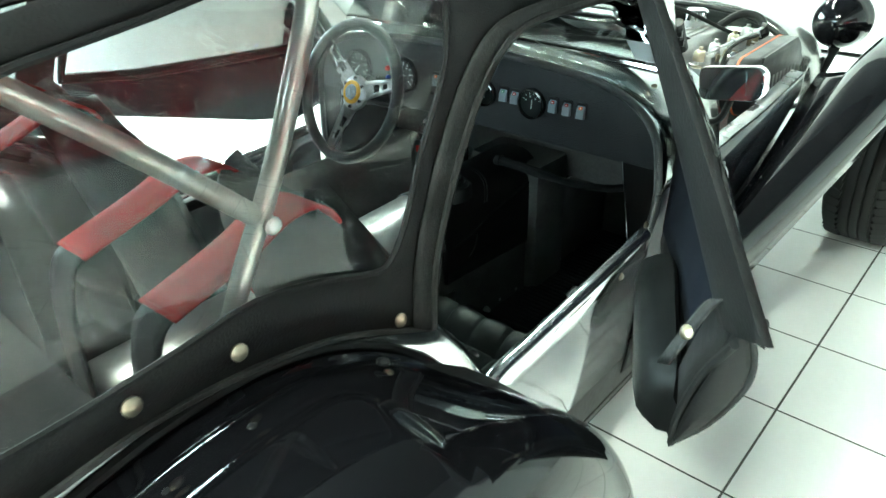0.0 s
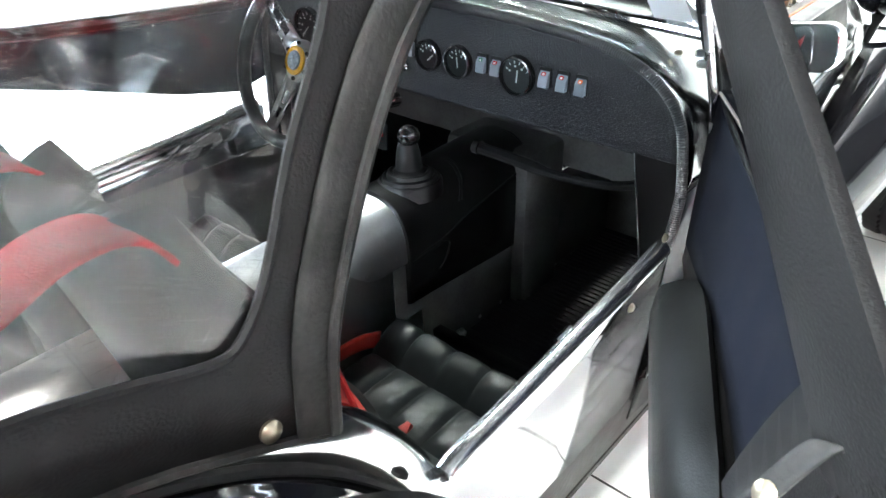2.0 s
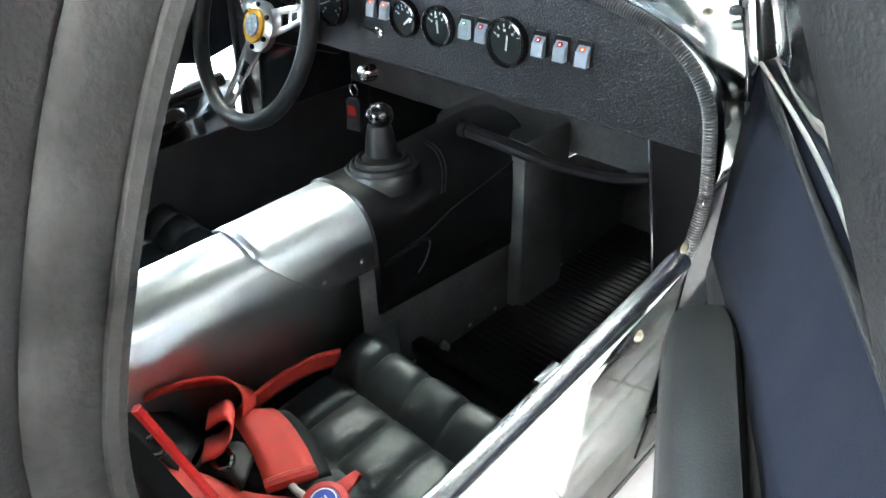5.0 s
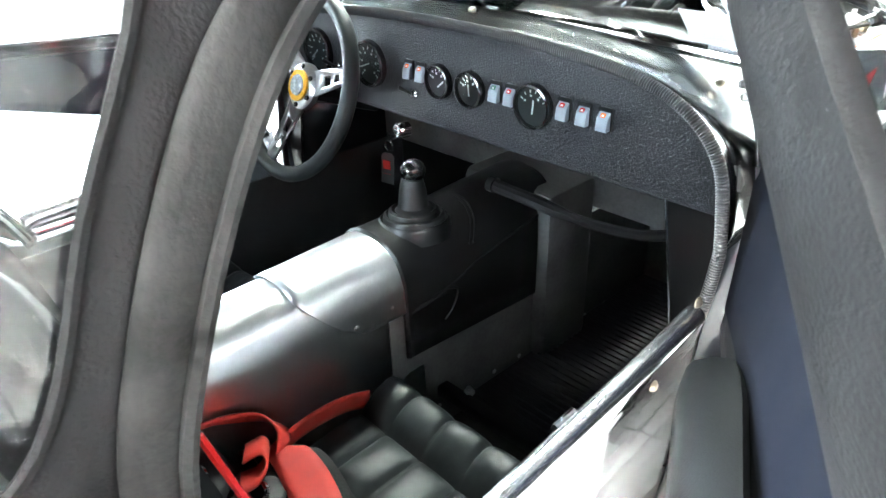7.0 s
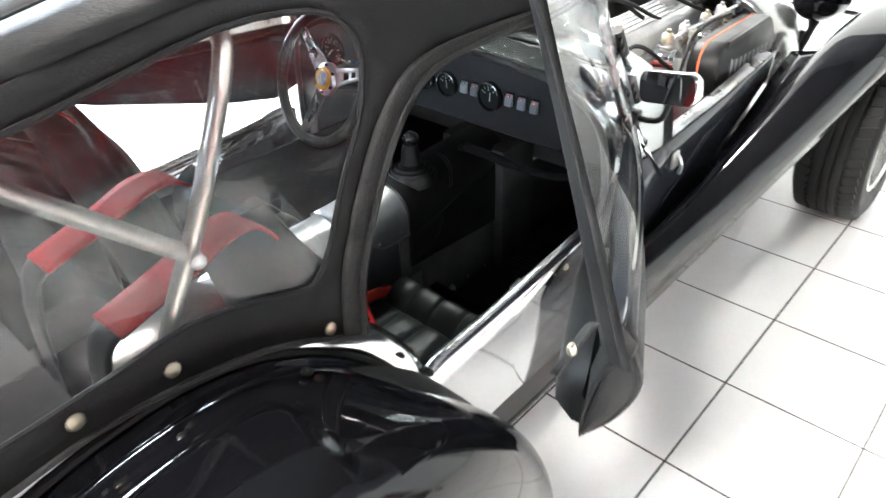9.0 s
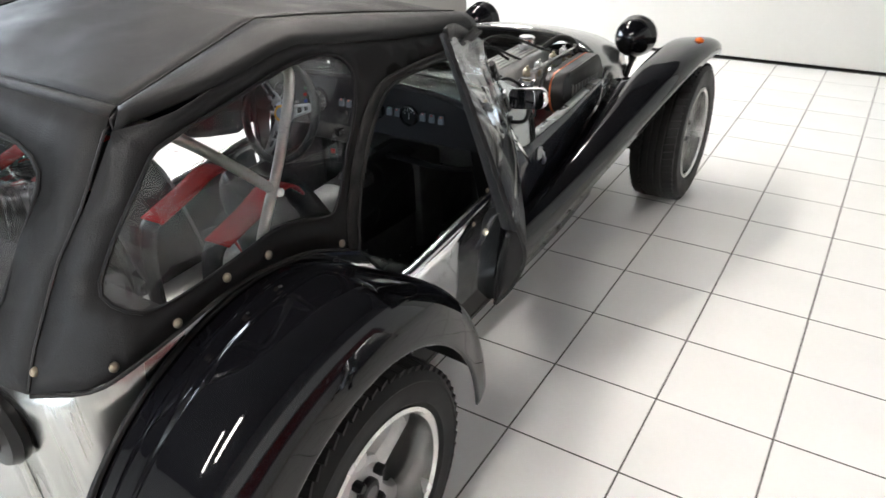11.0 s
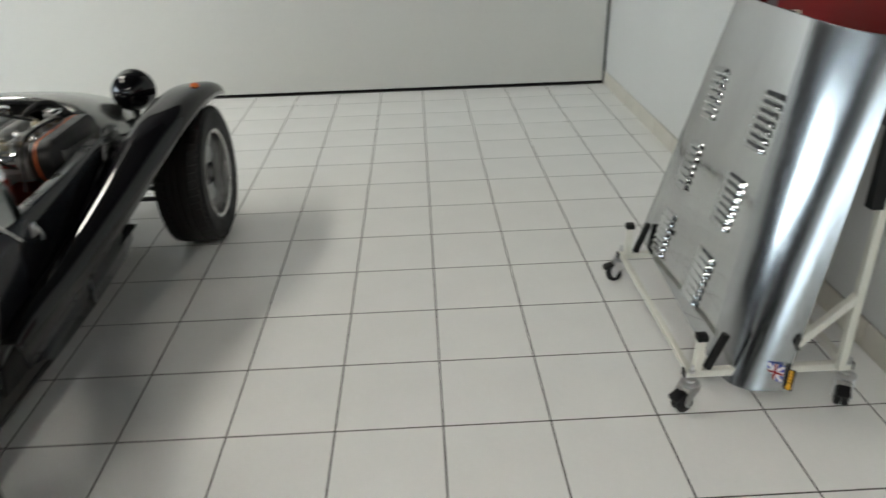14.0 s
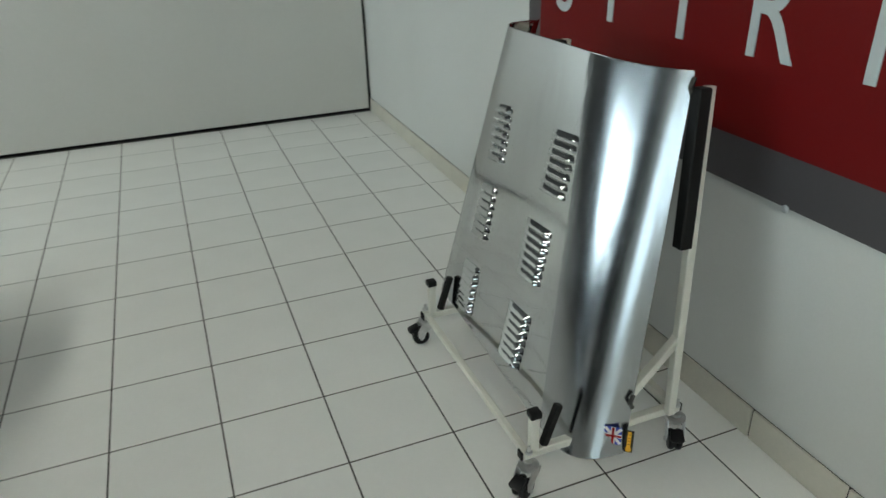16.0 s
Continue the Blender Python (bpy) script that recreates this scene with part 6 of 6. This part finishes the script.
cpart("filter_base", slab([(x * 0.985, y * 0.97) for x, y in af], 0.03, AFM @ Matrix.Translation((0, 0, -0.028))), PLASTIC, engine)
filt = cpart("air_filter", slab(af, 0.055, AFM, bevel=0.016), PLASTIC, engine, "black foam air filter box with orange seal")
cpart("filter_seal", slab([(x * 1.01, y * 1.02) for x, y in af], 0.005, AFM @ Matrix.Translation((0, 0, 0.0))), ORANGE_FOAM, engine, "orange filter seal")
bm = bmesh.new()
for k in range(9):
    slab([(-0.010, -0.017 - (0.008 if k in (0, 8) else 0)), (0.006, -0.017), (0.011, 0.017), (-0.005, 0.017 + (0.010 if k == 0 else 0))], 0.001, AFM @ Matrix.Translation((-0.12 + 0.032 * k, -0.002 * k, 0.0555)), bm)
cpart("filter_print", bm, PRINT_GREY, engine, "faded grey printed bars")
for k, (a, b, c2) in enumerate((((-0.98, 0.50, 0.68), (-0.92, 0.62, 0.78), (-0.86, 0.80, 0.70)), ((-1.04, 0.52, 0.66), (-0.97, 0.62, 0.80), (-0.87, 0.72, 0.72)), ((-1.06, 0.60, 0.66), (-0.95, 0.75, 0.79), (-0.80, 0.98, 0.69)), ((-0.86, 0.48, 0.60), (-0.80, 0.55, 0.70), (-0.74, 0.66, 0.62)))):
    cpart("ignition_lead", tube(cr([a, b, c2], 8), 0.0055, seg=8), RUBBER, engine)
cpart("heater_hose", tube(cr([(-0.80, 0.46, 0.52), (-0.76, 0.55, 0.50), (-0.74, 0.66, 0.48), (-0.80, 0.72, 0.45)], 6), 0.017), RUBBER, engine)
cpart("fuel_pipe", tube(cr([(-0.70, 0.60, 0.56), (-0.72, 0.70, 0.685), (-0.74, 0.85, 0.70), (-0.74, 1.0, 0.69)], 6), 0.0045), RUBBER, engine)
cpart("distributor", lathe([(0.035, 0), (0.035, 0.05), (0.028, 0.07), (0.0001, 0.075)], axis((-1.08, 0.70, 0.58), (0, 0, 1)), 20), PLASTIC, engine)
cpart("battery", box((0.18, 0.13, 0.16), (-1.25, 0.55, 0.52), bevel=0.006), PLASTIC)
cpart("bay_floor", box((0.9, 0.5, 0.01), (XC, 0.84, 0.2)), BAY_BLACK)
for s in (1, -1):
    lin = both([Vector((-0.595, 0.32, 0.2)), Vector((-0.595, 0.32, 0.585)), Vector((-0.635, 1.08, 0.59)), Vector((-0.635, 1.08, 0.2))], s)
    bm = bmesh.new()
    bm.faces.new([bm.verts.new(v) for v in lin])
    cpart("bay_side", bm, BAY_BLACK, label="black sheet added to shade the engine bay side", solid=0.004)
cpart("chassis_tube", tube([(-0.60, 0.43, 0.56), (-0.62, 1.1, 0.57)], 0.013), DARK_METAL)
cpart("chassis_tube", tube([(2 * XC + 0.60, 0.43, 0.56), (2 * XC + 0.62, 1.1, 0.57)], 0.013), DARK_METAL)
clip = cpart("bonnet_catch", tube([(-0.555, 0.33, 0.565), (-0.545, 0.34, 0.545), (-0.543, 0.35, 0.52), (-0.55, 0.36, 0.50)], 0.005), ZINC, label="sprung bonnet catch")
cpart("catch_plate", box((0.006, 0.03, 0.04), (-0.552, 0.33, 0.545), bevel=0.002), ZINC, clip)
for p in ((-0.541, -0.118, 0.495), (-0.546, -0.03, 0.563)):
    cpart("body_screw", lathe([(0.007, 0), (0.007, 0.002), (0.004, 0.005)], axis((p[0] - 0.003, p[1], p[2]), (1, 0, 0)), 10), BRASS)

# ---- aluminium bonnet on its trolley ----
bon = thing("car_bonnet", "polished aluminium car bonnet with louvres, standing on end on a trolley", "car bonnet", (1.64, 0.4, 0.12))


def bpart(name, bm, mat, parent=None, label="", **k):
    ob = part(name, bm, mat, None, label, **k)
    ob.parent = parent or bon
    ob.matrix_parent_inverse = Matrix.Translation((-1.64, -0.4, -0.12)) if parent is None else Matrix()
    return ob


# section across the bonnet at its foot and its head: flat deck, rolled shoulder, straight flank
FOOT = [(1.46, 0.855, 0.165), (1.47, 0.55, 0.13), (1.475, 0.30, 0.10), (1.478, 0.12, 0.085), (1.488, 0.045, 0.083), (1.515, 0.0, 0.087), (1.555, -0.028, 0.095), (1.615, -0.045, 0.106)]
HEAD = [(1.655, 0.74, 1.078), (1.672, 0.60, 1.075), (1.690, 0.45, 1.070), (1.706, 0.34, 1.065), (1.728, 0.265, 1.06), (1.758, 0.20, 1.057), (1.79, 0.155, 1.055), (1.828, 0.121, 1.053)]
F2, H2 = cr(FOOT, 4), cr(HEAD, 4)
far = [Vector((1.60, 0.93, 0.17)), Vector((1.79, 0.80, 1.08))]
F2 = [far[0]] + cr([far[0], (1.50, 0.905, 0.168), FOOT[0]], 3)[1:-1] + F2
H2 = [far[1]] + cr([far[1], (1.69, 0.79, 1.08), HEAD[0]], 3)[1:-1] + H2


def bon_at(u, v):
    k = u * (len(F2) - 1)
    i = min(int(k), len(F2) - 2)
    return F2[i].lerp(F2[i + 1], k - i).lerp(H2[i].lerp(H2[i + 1], k - i), v)


FS, HS = [c[:-1] + [c[-2].lerp(c[-1], 0.93), c[-1]] for c in (F2, H2)]
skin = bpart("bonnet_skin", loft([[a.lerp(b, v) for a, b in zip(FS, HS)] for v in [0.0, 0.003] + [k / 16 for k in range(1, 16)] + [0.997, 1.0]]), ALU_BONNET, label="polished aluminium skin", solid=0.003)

# rolled shoulder and flank take a darker, rougher copy to mute their reflections
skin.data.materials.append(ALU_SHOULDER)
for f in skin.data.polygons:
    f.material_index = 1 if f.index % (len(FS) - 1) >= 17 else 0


def deck(uu, vv):
    """A place on the flat deck: uu across (0 far edge, 1 shoulder), vv up."""
    a = Vector((1.462, 0.78, 0.158)).lerp(Vector((1.477, 0.14, 0.088)), uu)
    b = Vector((1.657, 0.725, 1.077)).lerp(Vector((1.704, 0.355, 1.066)), uu)
    return a.lerp(b, vv)


BLOCKS = [(0.135, 0.102, 0.163, 0.095, 0.758, 0.60), (0.158, 0.09, 0.155, 0.092, 0.490, 0.328), (0.147, 0.09, 0.152, 0.09, 0.200, 0.046),
          (0.85, 0.14, 0.80, 0.14, 0.775, 0.618), (0.73, 0.135, 0.705, 0.12, 0.498, 0.348), (0.68, 0.112, 0.648, 0.105, 0.226, 0.068)]
for ua, wa, ub, wb, va, vb in BLOCKS:
    for k in range(7):
        t = k / 6
        uu, wd, v = ua + (ub - ua) * t, wa + (wb - wa) * t, va + (vb - va) * t
        c = deck(uu, v)
        ax = (deck(uu + wd, v + 0.006) - deck(uu - wd, v - 0.006)) / 2
        hw = ax.length * 0.94
        ax = ax.normalized()
        up = (deck(uu, v + 0.1) - deck(uu, v)).normalized()
        n = ax.cross(up)
        if n.x > 0:
            n = -n
        rows = []
        for q in np.linspace(-1, 1, 11):
            bulge = max(0.0, 1 - abs(q) ** 8) ** 0.6
            rows.append([c + ax * hw * q + up * a + n * (b * bulge + 0.0008) for a, b in ((0.0115, 0.0), (0.006, 0.005), (-0.002, 0.011), (-0.0075, 0.0125), (-0.0105, 0.010), (-0.0108, 0.0))])
        bpart("louvre", loft(rows), ALU_BONNET)
for v, u, nm in ((0.965, 0.99, "catch"), (0.16, 0.985, "catch")):
    c = bon_at(u, v)
    bpart(nm, tube([c + Vector((0.0, -0.01 , 0.02)), c + Vector((-0.012, -0.016, 0.0)), c + Vector((0, -0.01, -0.02))], 0.006), DARK_METAL, label="black spring catch")
# stickers: a flag and a badge strip of plain bars
UJ = axis(bon_at(0.93, 0.065) + Vector((-0.003, -0.003, 0)), (-0.62, -0.78, 0.02), (0.78, -0.62, 0))
bm = slab([(-0.022, -0.028), (0.022, -0.028), (0.022, 0.028), (-0.022, 0.028)], 0.001, UJ)
flag = bpart("flag_sticker", bm, BLUE, label="union flag sticker")
bm = bmesh.new()
for size, ang in (((0.046, 0.012), 0), ((0.012, 0.056), 0), ((0.064, 0.008), 50), ((0.064, 0.008), -50)):
    slab([(a * size[0] / 2 * math.cos(radians(ang)) - b * size[1] / 2 * math.sin(radians(ang)), a * size[0] / 2 * math.sin(radians(ang)) + b * size[1] / 2 * math.cos(radians(ang))) for a, b in ((-1, -1), (1, -1), (1, 1), (-1, 1))] if ang == 0 else [(a * 0.024 * math.cos(radians(ang)) / 0.75 - b * 0.004 * math.sin(radians(ang)), a * 0.024 * math.sin(radians(ang)) / 0.75 + b * 0.004 * math.cos(radians(ang))) for a, b in ((-1, -1), (1, -1), (1, 1), (-1, 1))], 0.001, UJ @ Matrix.Translation((0, 0, 0.0008)), bm)
bpart("flag_white", bm, WHITE_MARK, flag)
bm = bmesh.new()
for w, h in ((0.044, 0.006), (0.006, 0.054)):
    slab([(-w / 2, -h / 2), (w / 2, -h / 2), (w / 2, h / 2), (-w / 2, h / 2)], 0.001, UJ @ Matrix.Translation((0, 0, 0.0022)), bm)
bpart("flag_red", bm, RED_CLOTH, flag)
BD = UJ @ Matrix.Translation((0.042, 0.0, 0.0))
badge = bpart("badge_sticker", slab([(-0.011, -0.046), (0.011, -0.046), (0.011, 0.025), (-0.011, 0.025)], 0.001, BD), PLASTIC, label="black and yellow badge sticker with plain bars")
bm = bmesh.new()
for k in range(5):
    slab([(-0.005, -0.004), (0.005, -0.004), (0.005, 0.004), (-0.005, 0.004)], 0.001, BD @ Matrix.Translation((0, 0.017 - 0.0105 * k, 0.001)), bm)
lathe([(0.008, 0.001), (0.008, 0.002)], BD @ Matrix.Translation((0, -0.036, 0)), 16, bm)
bpart("badge_print", bm, YELLOW, badge)

tro = thing("bonnet_trolley", "white steel trolley on four castors carrying a bonnet", "trolley", (1.58, 0.42, 0))


def tpart(name, bm, mat, parent=None, label="", **k):
    ob = part(name, bm, mat, None, label, **k)
    ob.parent = parent or tro
    ob.matrix_parent_inverse = Matrix.Translation((-1.58, -0.42, 0)) if parent is None else Matrix()
    return ob


def bar(a, b, w=0.03):
    a, b = Vector(a), Vector(b)
    M = axis(a, b - a, (0, 0, 1) if abs((b - a).normalized().z) < 0.9 else (0, 1, 0))
    return slab([(-w / 2, -w / 2), (w / 2, -w / 2), (w / 2, w / 2), (-w / 2, w / 2)], (b - a).length, M)


FZ = 0.118
for nm, a, b in (("front_bar", (1.375, 0.03, FZ), (1.375, 0.80, FZ)), ("side_bar", (1.36, 0.045, FZ), (1.86, 0.045, FZ)), ("side_bar", (1.36, 0.785, FZ), (1.86, 0.785, FZ)), ("rear_bar", (1.845, 0.03, FZ), (1.845, 0.80, FZ)),
                 ("upright", (1.815, 0.025, FZ), (1.852, 0.095, 1.02)), ("upright", (1.845, 0.77, FZ), (1.865, 0.76, 1.02)), ("diagonal", (1.60, 0.045, FZ), (1.825, 0.045, 0.36)), ("diagonal", (1.62, 0.78, FZ), (1.845, 0.77, 0.36)), ("top_bar", (1.86, 0.105, 0.98), (1.86, 0.77, 0.98))):
    tpart(nm, bar(a, b, 0.019 if nm == "front_bar" else 0.024), STAND, bevel=0.003)
for y in (0.045, 0.785):
    p = tpart("hook_post", bar((1.395, y, FZ), (1.395, y, 0.235), 0.024), STAND, bevel=0.003)
    tpart("rubber_cap", box((0.032, 0.03, 0.02), (1.395, y, 0.243), bevel=0.003), RUBBER, p).parent = p
    tpart("rubber_guard", bar((1.425, y, 0.13), (1.465, y - 0.0, 0.25), 0.02), RUBBER, label="black rubber guard", bevel=0.003)
    lo, hi = (Vector((1.812, 0.065, 0.62)), Vector((1.828, 0.092, 1.02))) if y < 0.4 else (Vector((1.825, 0.765, 0.62)), Vector((1.842, 0.76, 1.02)))
    tpart("upright_pad", bar(lo, hi, 0.036), RUBBER, label="black foam pad on the upright", bevel=0.004)


def castor(x, y, ang):
    c = tpart("castor", lathe([(0.0001, 0.078), (0.020, 0.079), (0.027, 0.086), (0.028, 0.094), (0.022, 0.097), (0.013, 0.098), (0.013, 0.106)], Matrix.Translation((x, y, 0)), 24), ZINC, label="swivel castor with twin black wheels and brake")
    R = Matrix.Translation((x, y, 0)) @ Matrix.Rotation(ang, 4, "Z")
    for sy in (-1, 1):
        outline = [(-0.022, 0.088), (0.018, 0.090), (0.034, 0.058), (0.033, 0.034), (0.024, 0.024), (0.013, 0.028), (0.004, 0.052), (-0.018, 0.072)]
        tpart("fork", slab(outline, 0.0025, R @ axis((0, sy * 0.0235 + 0.00125, 0), (0, -1, 0), (1, 0, 0)), bevel=0.0006), ZINC, c)
        tpart("castor_wheel", lathe([(0.0001, -0.0092), (0.020, -0.0092), (0.026, -0.008), (0.0295, -0.004), (0.030, 0.0), (0.0295, 0.004), (0.026, 0.008), (0.020, 0.0092), (0.0001, 0.0092)], R @ axis((0.022, sy * 0.0105, 0.030), (0, 1, 0)), 28, cap=False), PLASTIC, c)
        tpart("axle_nut", lathe([(0.006, 0), (0.006, 0.004), (0.0001, 0.0055)], R @ axis((0.022, sy * 0.025, 0.030), (0, sy, 0)), 8), ZINC, c)
    pedal = slab([(-0.018, -0.017), (0.016, -0.020), (0.022, -0.012), (0.022, 0.012), (0.016, 0.020), (-0.018, 0.017)], 0.007, R @ Matrix.Translation((0.044, 0, 0.060)) @ Euler((0, 0.45, 0)).to_matrix().to_4x4(), bevel=0.002)
    tpart("brake_pedal", pedal, PLASTIC, c)
    tpart("stem_bolt", lathe([(0.010, 0), (0.010, 0.007), (0.0055, 0.008), (0.0055, 0.022), (0.004, 0.024)], axis((x, y, 0.130), (0, 0, 1)), 6), ZINC, c)


for x in (1.358, 1.862):
    for y in (0.045, 0.785):
        tpart("end_plug", box((0.006, 0.025, 0.025), (x, y, FZ), bevel=0.0015), RUBBER, label="black plastic end plug")
for x, y, a in ((1.375, 0.03, 3.6), (1.375, 0.80, 3.0), (1.845, 0.03, 4.2), (1.845, 0.80, 1.0)):
    castor(x, y, a)

# ---- sign on the wall ----
sign = thing("wall_sign", "long red wall sign with grey border and pale capital letters", "sign", (WX - 0.02, -0.8, 1.2))


def spart(name, bm, mat, label=""):
    ob = part(name, bm, mat, None, label, bevel=0.0, smooth=False)
    ob.parent = sign
    ob.matrix_parent_inverse = Matrix.Translation((-(WX - 0.02), 0.8, -1.2))
    return ob


SY1, SY0, SZ0, SZ1 = 1.346, -3.4, 0.718, 1.74
spart("border", box((0.016, SY1 - SY0, SZ1 - SZ0), (WX - 0.01, (SY0 + SY1) / 2, (SZ0 + SZ1) / 2)), SIGN_GREY, "dark grey border panel")
spart("red_panel", box((0.004, SY1 - SY0 - 0.20, SZ1 - SZ0 - 0.26), (WX - 0.0205, (SY0 + SY1) / 2, (SZ0 + SZ1) / 2)), SIGN_RED, "red panel")
LZ = 1.054
for kind, y in (("S", 1.075), ("bar", 0.790), ("bar", 0.448), ("R", 0.130), ("bar", -0.160)):
    if kind == "bar":
        spart("letter", box((0.003, 0.030, 0.25), (WX - 0.0242, y, LZ + 0.125)), SIGN_WHITE)
    else:
        cu = bpy.data.curves.new("letter", "FONT")
        cu.body, cu.size, cu.extrude, cu.align_x = kind, 0.35, 0.0015, "CENTER"
        tmp = bpy.data.objects.new("letter", cu)
        me = bpy.data.meshes.new_from_object(tmp)
        me.transform(Matrix.Translation((WX - 0.0245, y, LZ)) @ Matrix(((0, 0, -1), (-1, 0, 0), (0, 1, 0))).to_4x4() @ Matrix.Diagonal((0.80, 1, 1, 1)))
        bpy.data.objects.remove(tmp)
        me.materials.append(SIGN_WHITE)
        ob = new("letter", me)
        ob.parent = sign
        ob.matrix_parent_inverse = Matrix.Translation((-(WX - 0.02), 0.8, -1.2))
for y in (-0.015, -0.9, 0.78):
    spart("screw", lathe([(0.011, 0), (0.011, 0.004), (0.006, 0.006)], axis((WX - 0.018, y, 0.715), (-1, 0, 0)), 12), ZINC)

# ---- garage beyond the end panel ----
def parked_car():
    t = thing("parked_car", "dark parked car seen beyond the showroom", "car", (-7.3, 4.33, 0))
    rows = []
    for y, z0, z1, hw in ((-0.0, 0.35, 0.8, 0.75), (0.3, 0.25, 0.95, 0.9), (1.2, 0.22, 1.0, 0.92), (1.8, 0.22, 1.45, 0.9), (3.2, 0.22, 1.5, 0.9), (4.2, 0.25, 1.2, 0.88), (4.4, 0.35, 0.9, 0.8)):
        rows.append([(x * hw, y, z0 + (z1 - z0) * zz) for x, zz in ((-0.9, 0), (-1, 0.3), (-0.98, 0.6), (-0.75, 1), (0, 1.02), (0.75, 1), (0.98, 0.6), (1, 0.3), (0.9, 0))])
    part("body", loft(rows, cap=True), BLACK_PAINT, t, "dark gloss bodywork")
    for x in (-0.83, 0.83):
        for y in (0.85, 3.4):
            sx = 1 if x > 0 else -1
            M = axis((x + 0.09 * sx, y, 0.34), (sx, 0, 0), (0, 1, 0))
            w = part("wheel", lathe([(0.22, 0.0), (0.235, 0.012), (0.32, 0.012), (0.34, -0.02), (0.34, -0.2), (0.2, -0.2)], M, 36), RUBBER, t)
            part("rim", lathe([(0.235, 0.008), (0.225, 0.0), (0.21, -0.05), (0.0001, -0.06)], M, 36, cap=False), DARK_METAL, w)
            for k in range(7):
                Mk = M @ Matrix.Rotation(math.tau * k / 7, 4, "Z")
                part("spoke", slab([(0.03, -0.03), (0.22, -0.016), (0.22, 0.016), (0.03, 0.03)], 0.02, Mk @ Matrix.Translation((0, 0, -0.025))), RIM, w)
    t.rotation_euler = (0, 0, radians(-35))
    return t


parked_car()
st = thing("axle_stand", "black and yellow workshop stand on a flat base", "stand", (-5.05, 5.6, 0))
part("base", box((0.5, 0.35, 0.02), (0, 0, 0.011), bevel=0.004), PLASTIC, st)
part("column", box((0.10, 0.10, 0.7), (-0.12, 0, 0.36), bevel=0.004), PLASTIC, st)
part("arm", box((0.04, 0.04, 0.5), (-0.02, -0.03, 0.27), rot=Euler((0, 0.3, 0)).to_matrix(), bevel=0.004), YELLOW, st, "yellow enamelled arm")
cab = thing("tool_cabinet", "dark grey tool cabinet on castors", "cabinet", (-4.35, 5.75, 0))
part("body", box((0.9, 0.5, 0.75), (0, 0, 0.5), bevel=0.01), SIGN_GREY, cab)
for x in (-0.38, 0.38):
    for y in (-0.18, 0.18):
        part("castor", lathe([(0.02, -0.015), (0.06, -0.015), (0.06, 0.015), (0.02, 0.015)], axis((x, y, 0.06), (1, 0, 0)), 20), RUBBER, cab)

# ---- skirting and floor ----
skirt = tagged(part("baseboard", box((0.004, WY - Y0, 0.099), (WX - 0.0025, (WY + Y0) / 2, 0.0495)), GROUT, smooth=False), "cream ceramic tile skirting", "baseboard", kind="structure")
sk_me = None
for k in range(30):
    y = WY - 0.012 - T * k - T / 2
    if y < -5.8:
        break
    if sk_me is None:
        ob = part("skirting_tile", box((0.009, T - 0.006, 0.10), (0, 0, 0), bevel=0.002, seg=1), SKIRT, skirt)
        sk_me = ob.data
    else:
        ob = new("skirting_tile", sk_me)
        ob.parent = skirt
    ob.location = (WX - 0.008, y, 0.051)

concrete = tagged(part("ground", box((X1 - X0 + 2, Y1 - Y0 + 1, 0.1), ((X0 + X1) / 2, (Y0 + Y1) / 2, -0.062)), CONCRETE, smooth=False), "grey concrete garage floor", "floor", kind="structure")
TXL = -3.75
floor = tagged(part("floor", box((WX + 0.1 - TXL, WY + 0.05 - Y0, 0.02), ((WX + 0.1 + TXL) / 2, (WY + 0.05 + Y0) / 2, -0.0105)), GROUT, smooth=False), "white glazed square floor tiles with dark joints", "floor", kind="structure")
GAP = 0.005
proto = None
rest = bmesh.new()
for i in range(-13, 7):
    for j in range(-19, 12):
        x0, x1 = max(i * T, TXL), min((i + 1) * T, WX)
        y0, y1 = j * T, min((j + 1) * T, WY)
        if x1 - x0 < 0.02 or y1 - y0 < 0.02 or y0 < Y0:
            continue
        whole = x1 - x0 > T - 0.001 and y1 - y0 > T - 0.001
        near = i >= -6 and j >= -7
        if whole and near:
            if proto is None:
                ob = part("tile", box((T - GAP, T - GAP, 0.008), (0, 0, 0), bevel=0.0006, seg=1), TILE, floor)
                proto = ob.data
            else:
                ob = new("tile", proto)
                ob.parent = floor
            ob.location = ((x0 + x1) / 2, (y0 + y1) / 2, -0.004)
        else:
            box((x1 - x0 - GAP, y1 - y0 - GAP, 0.008), ((x0 + x1) / 2, (y0 + y1) / 2, -0.004), rest)
tagged(part("tiles", rest, TILE, floor, smooth=False), kind="stuff")
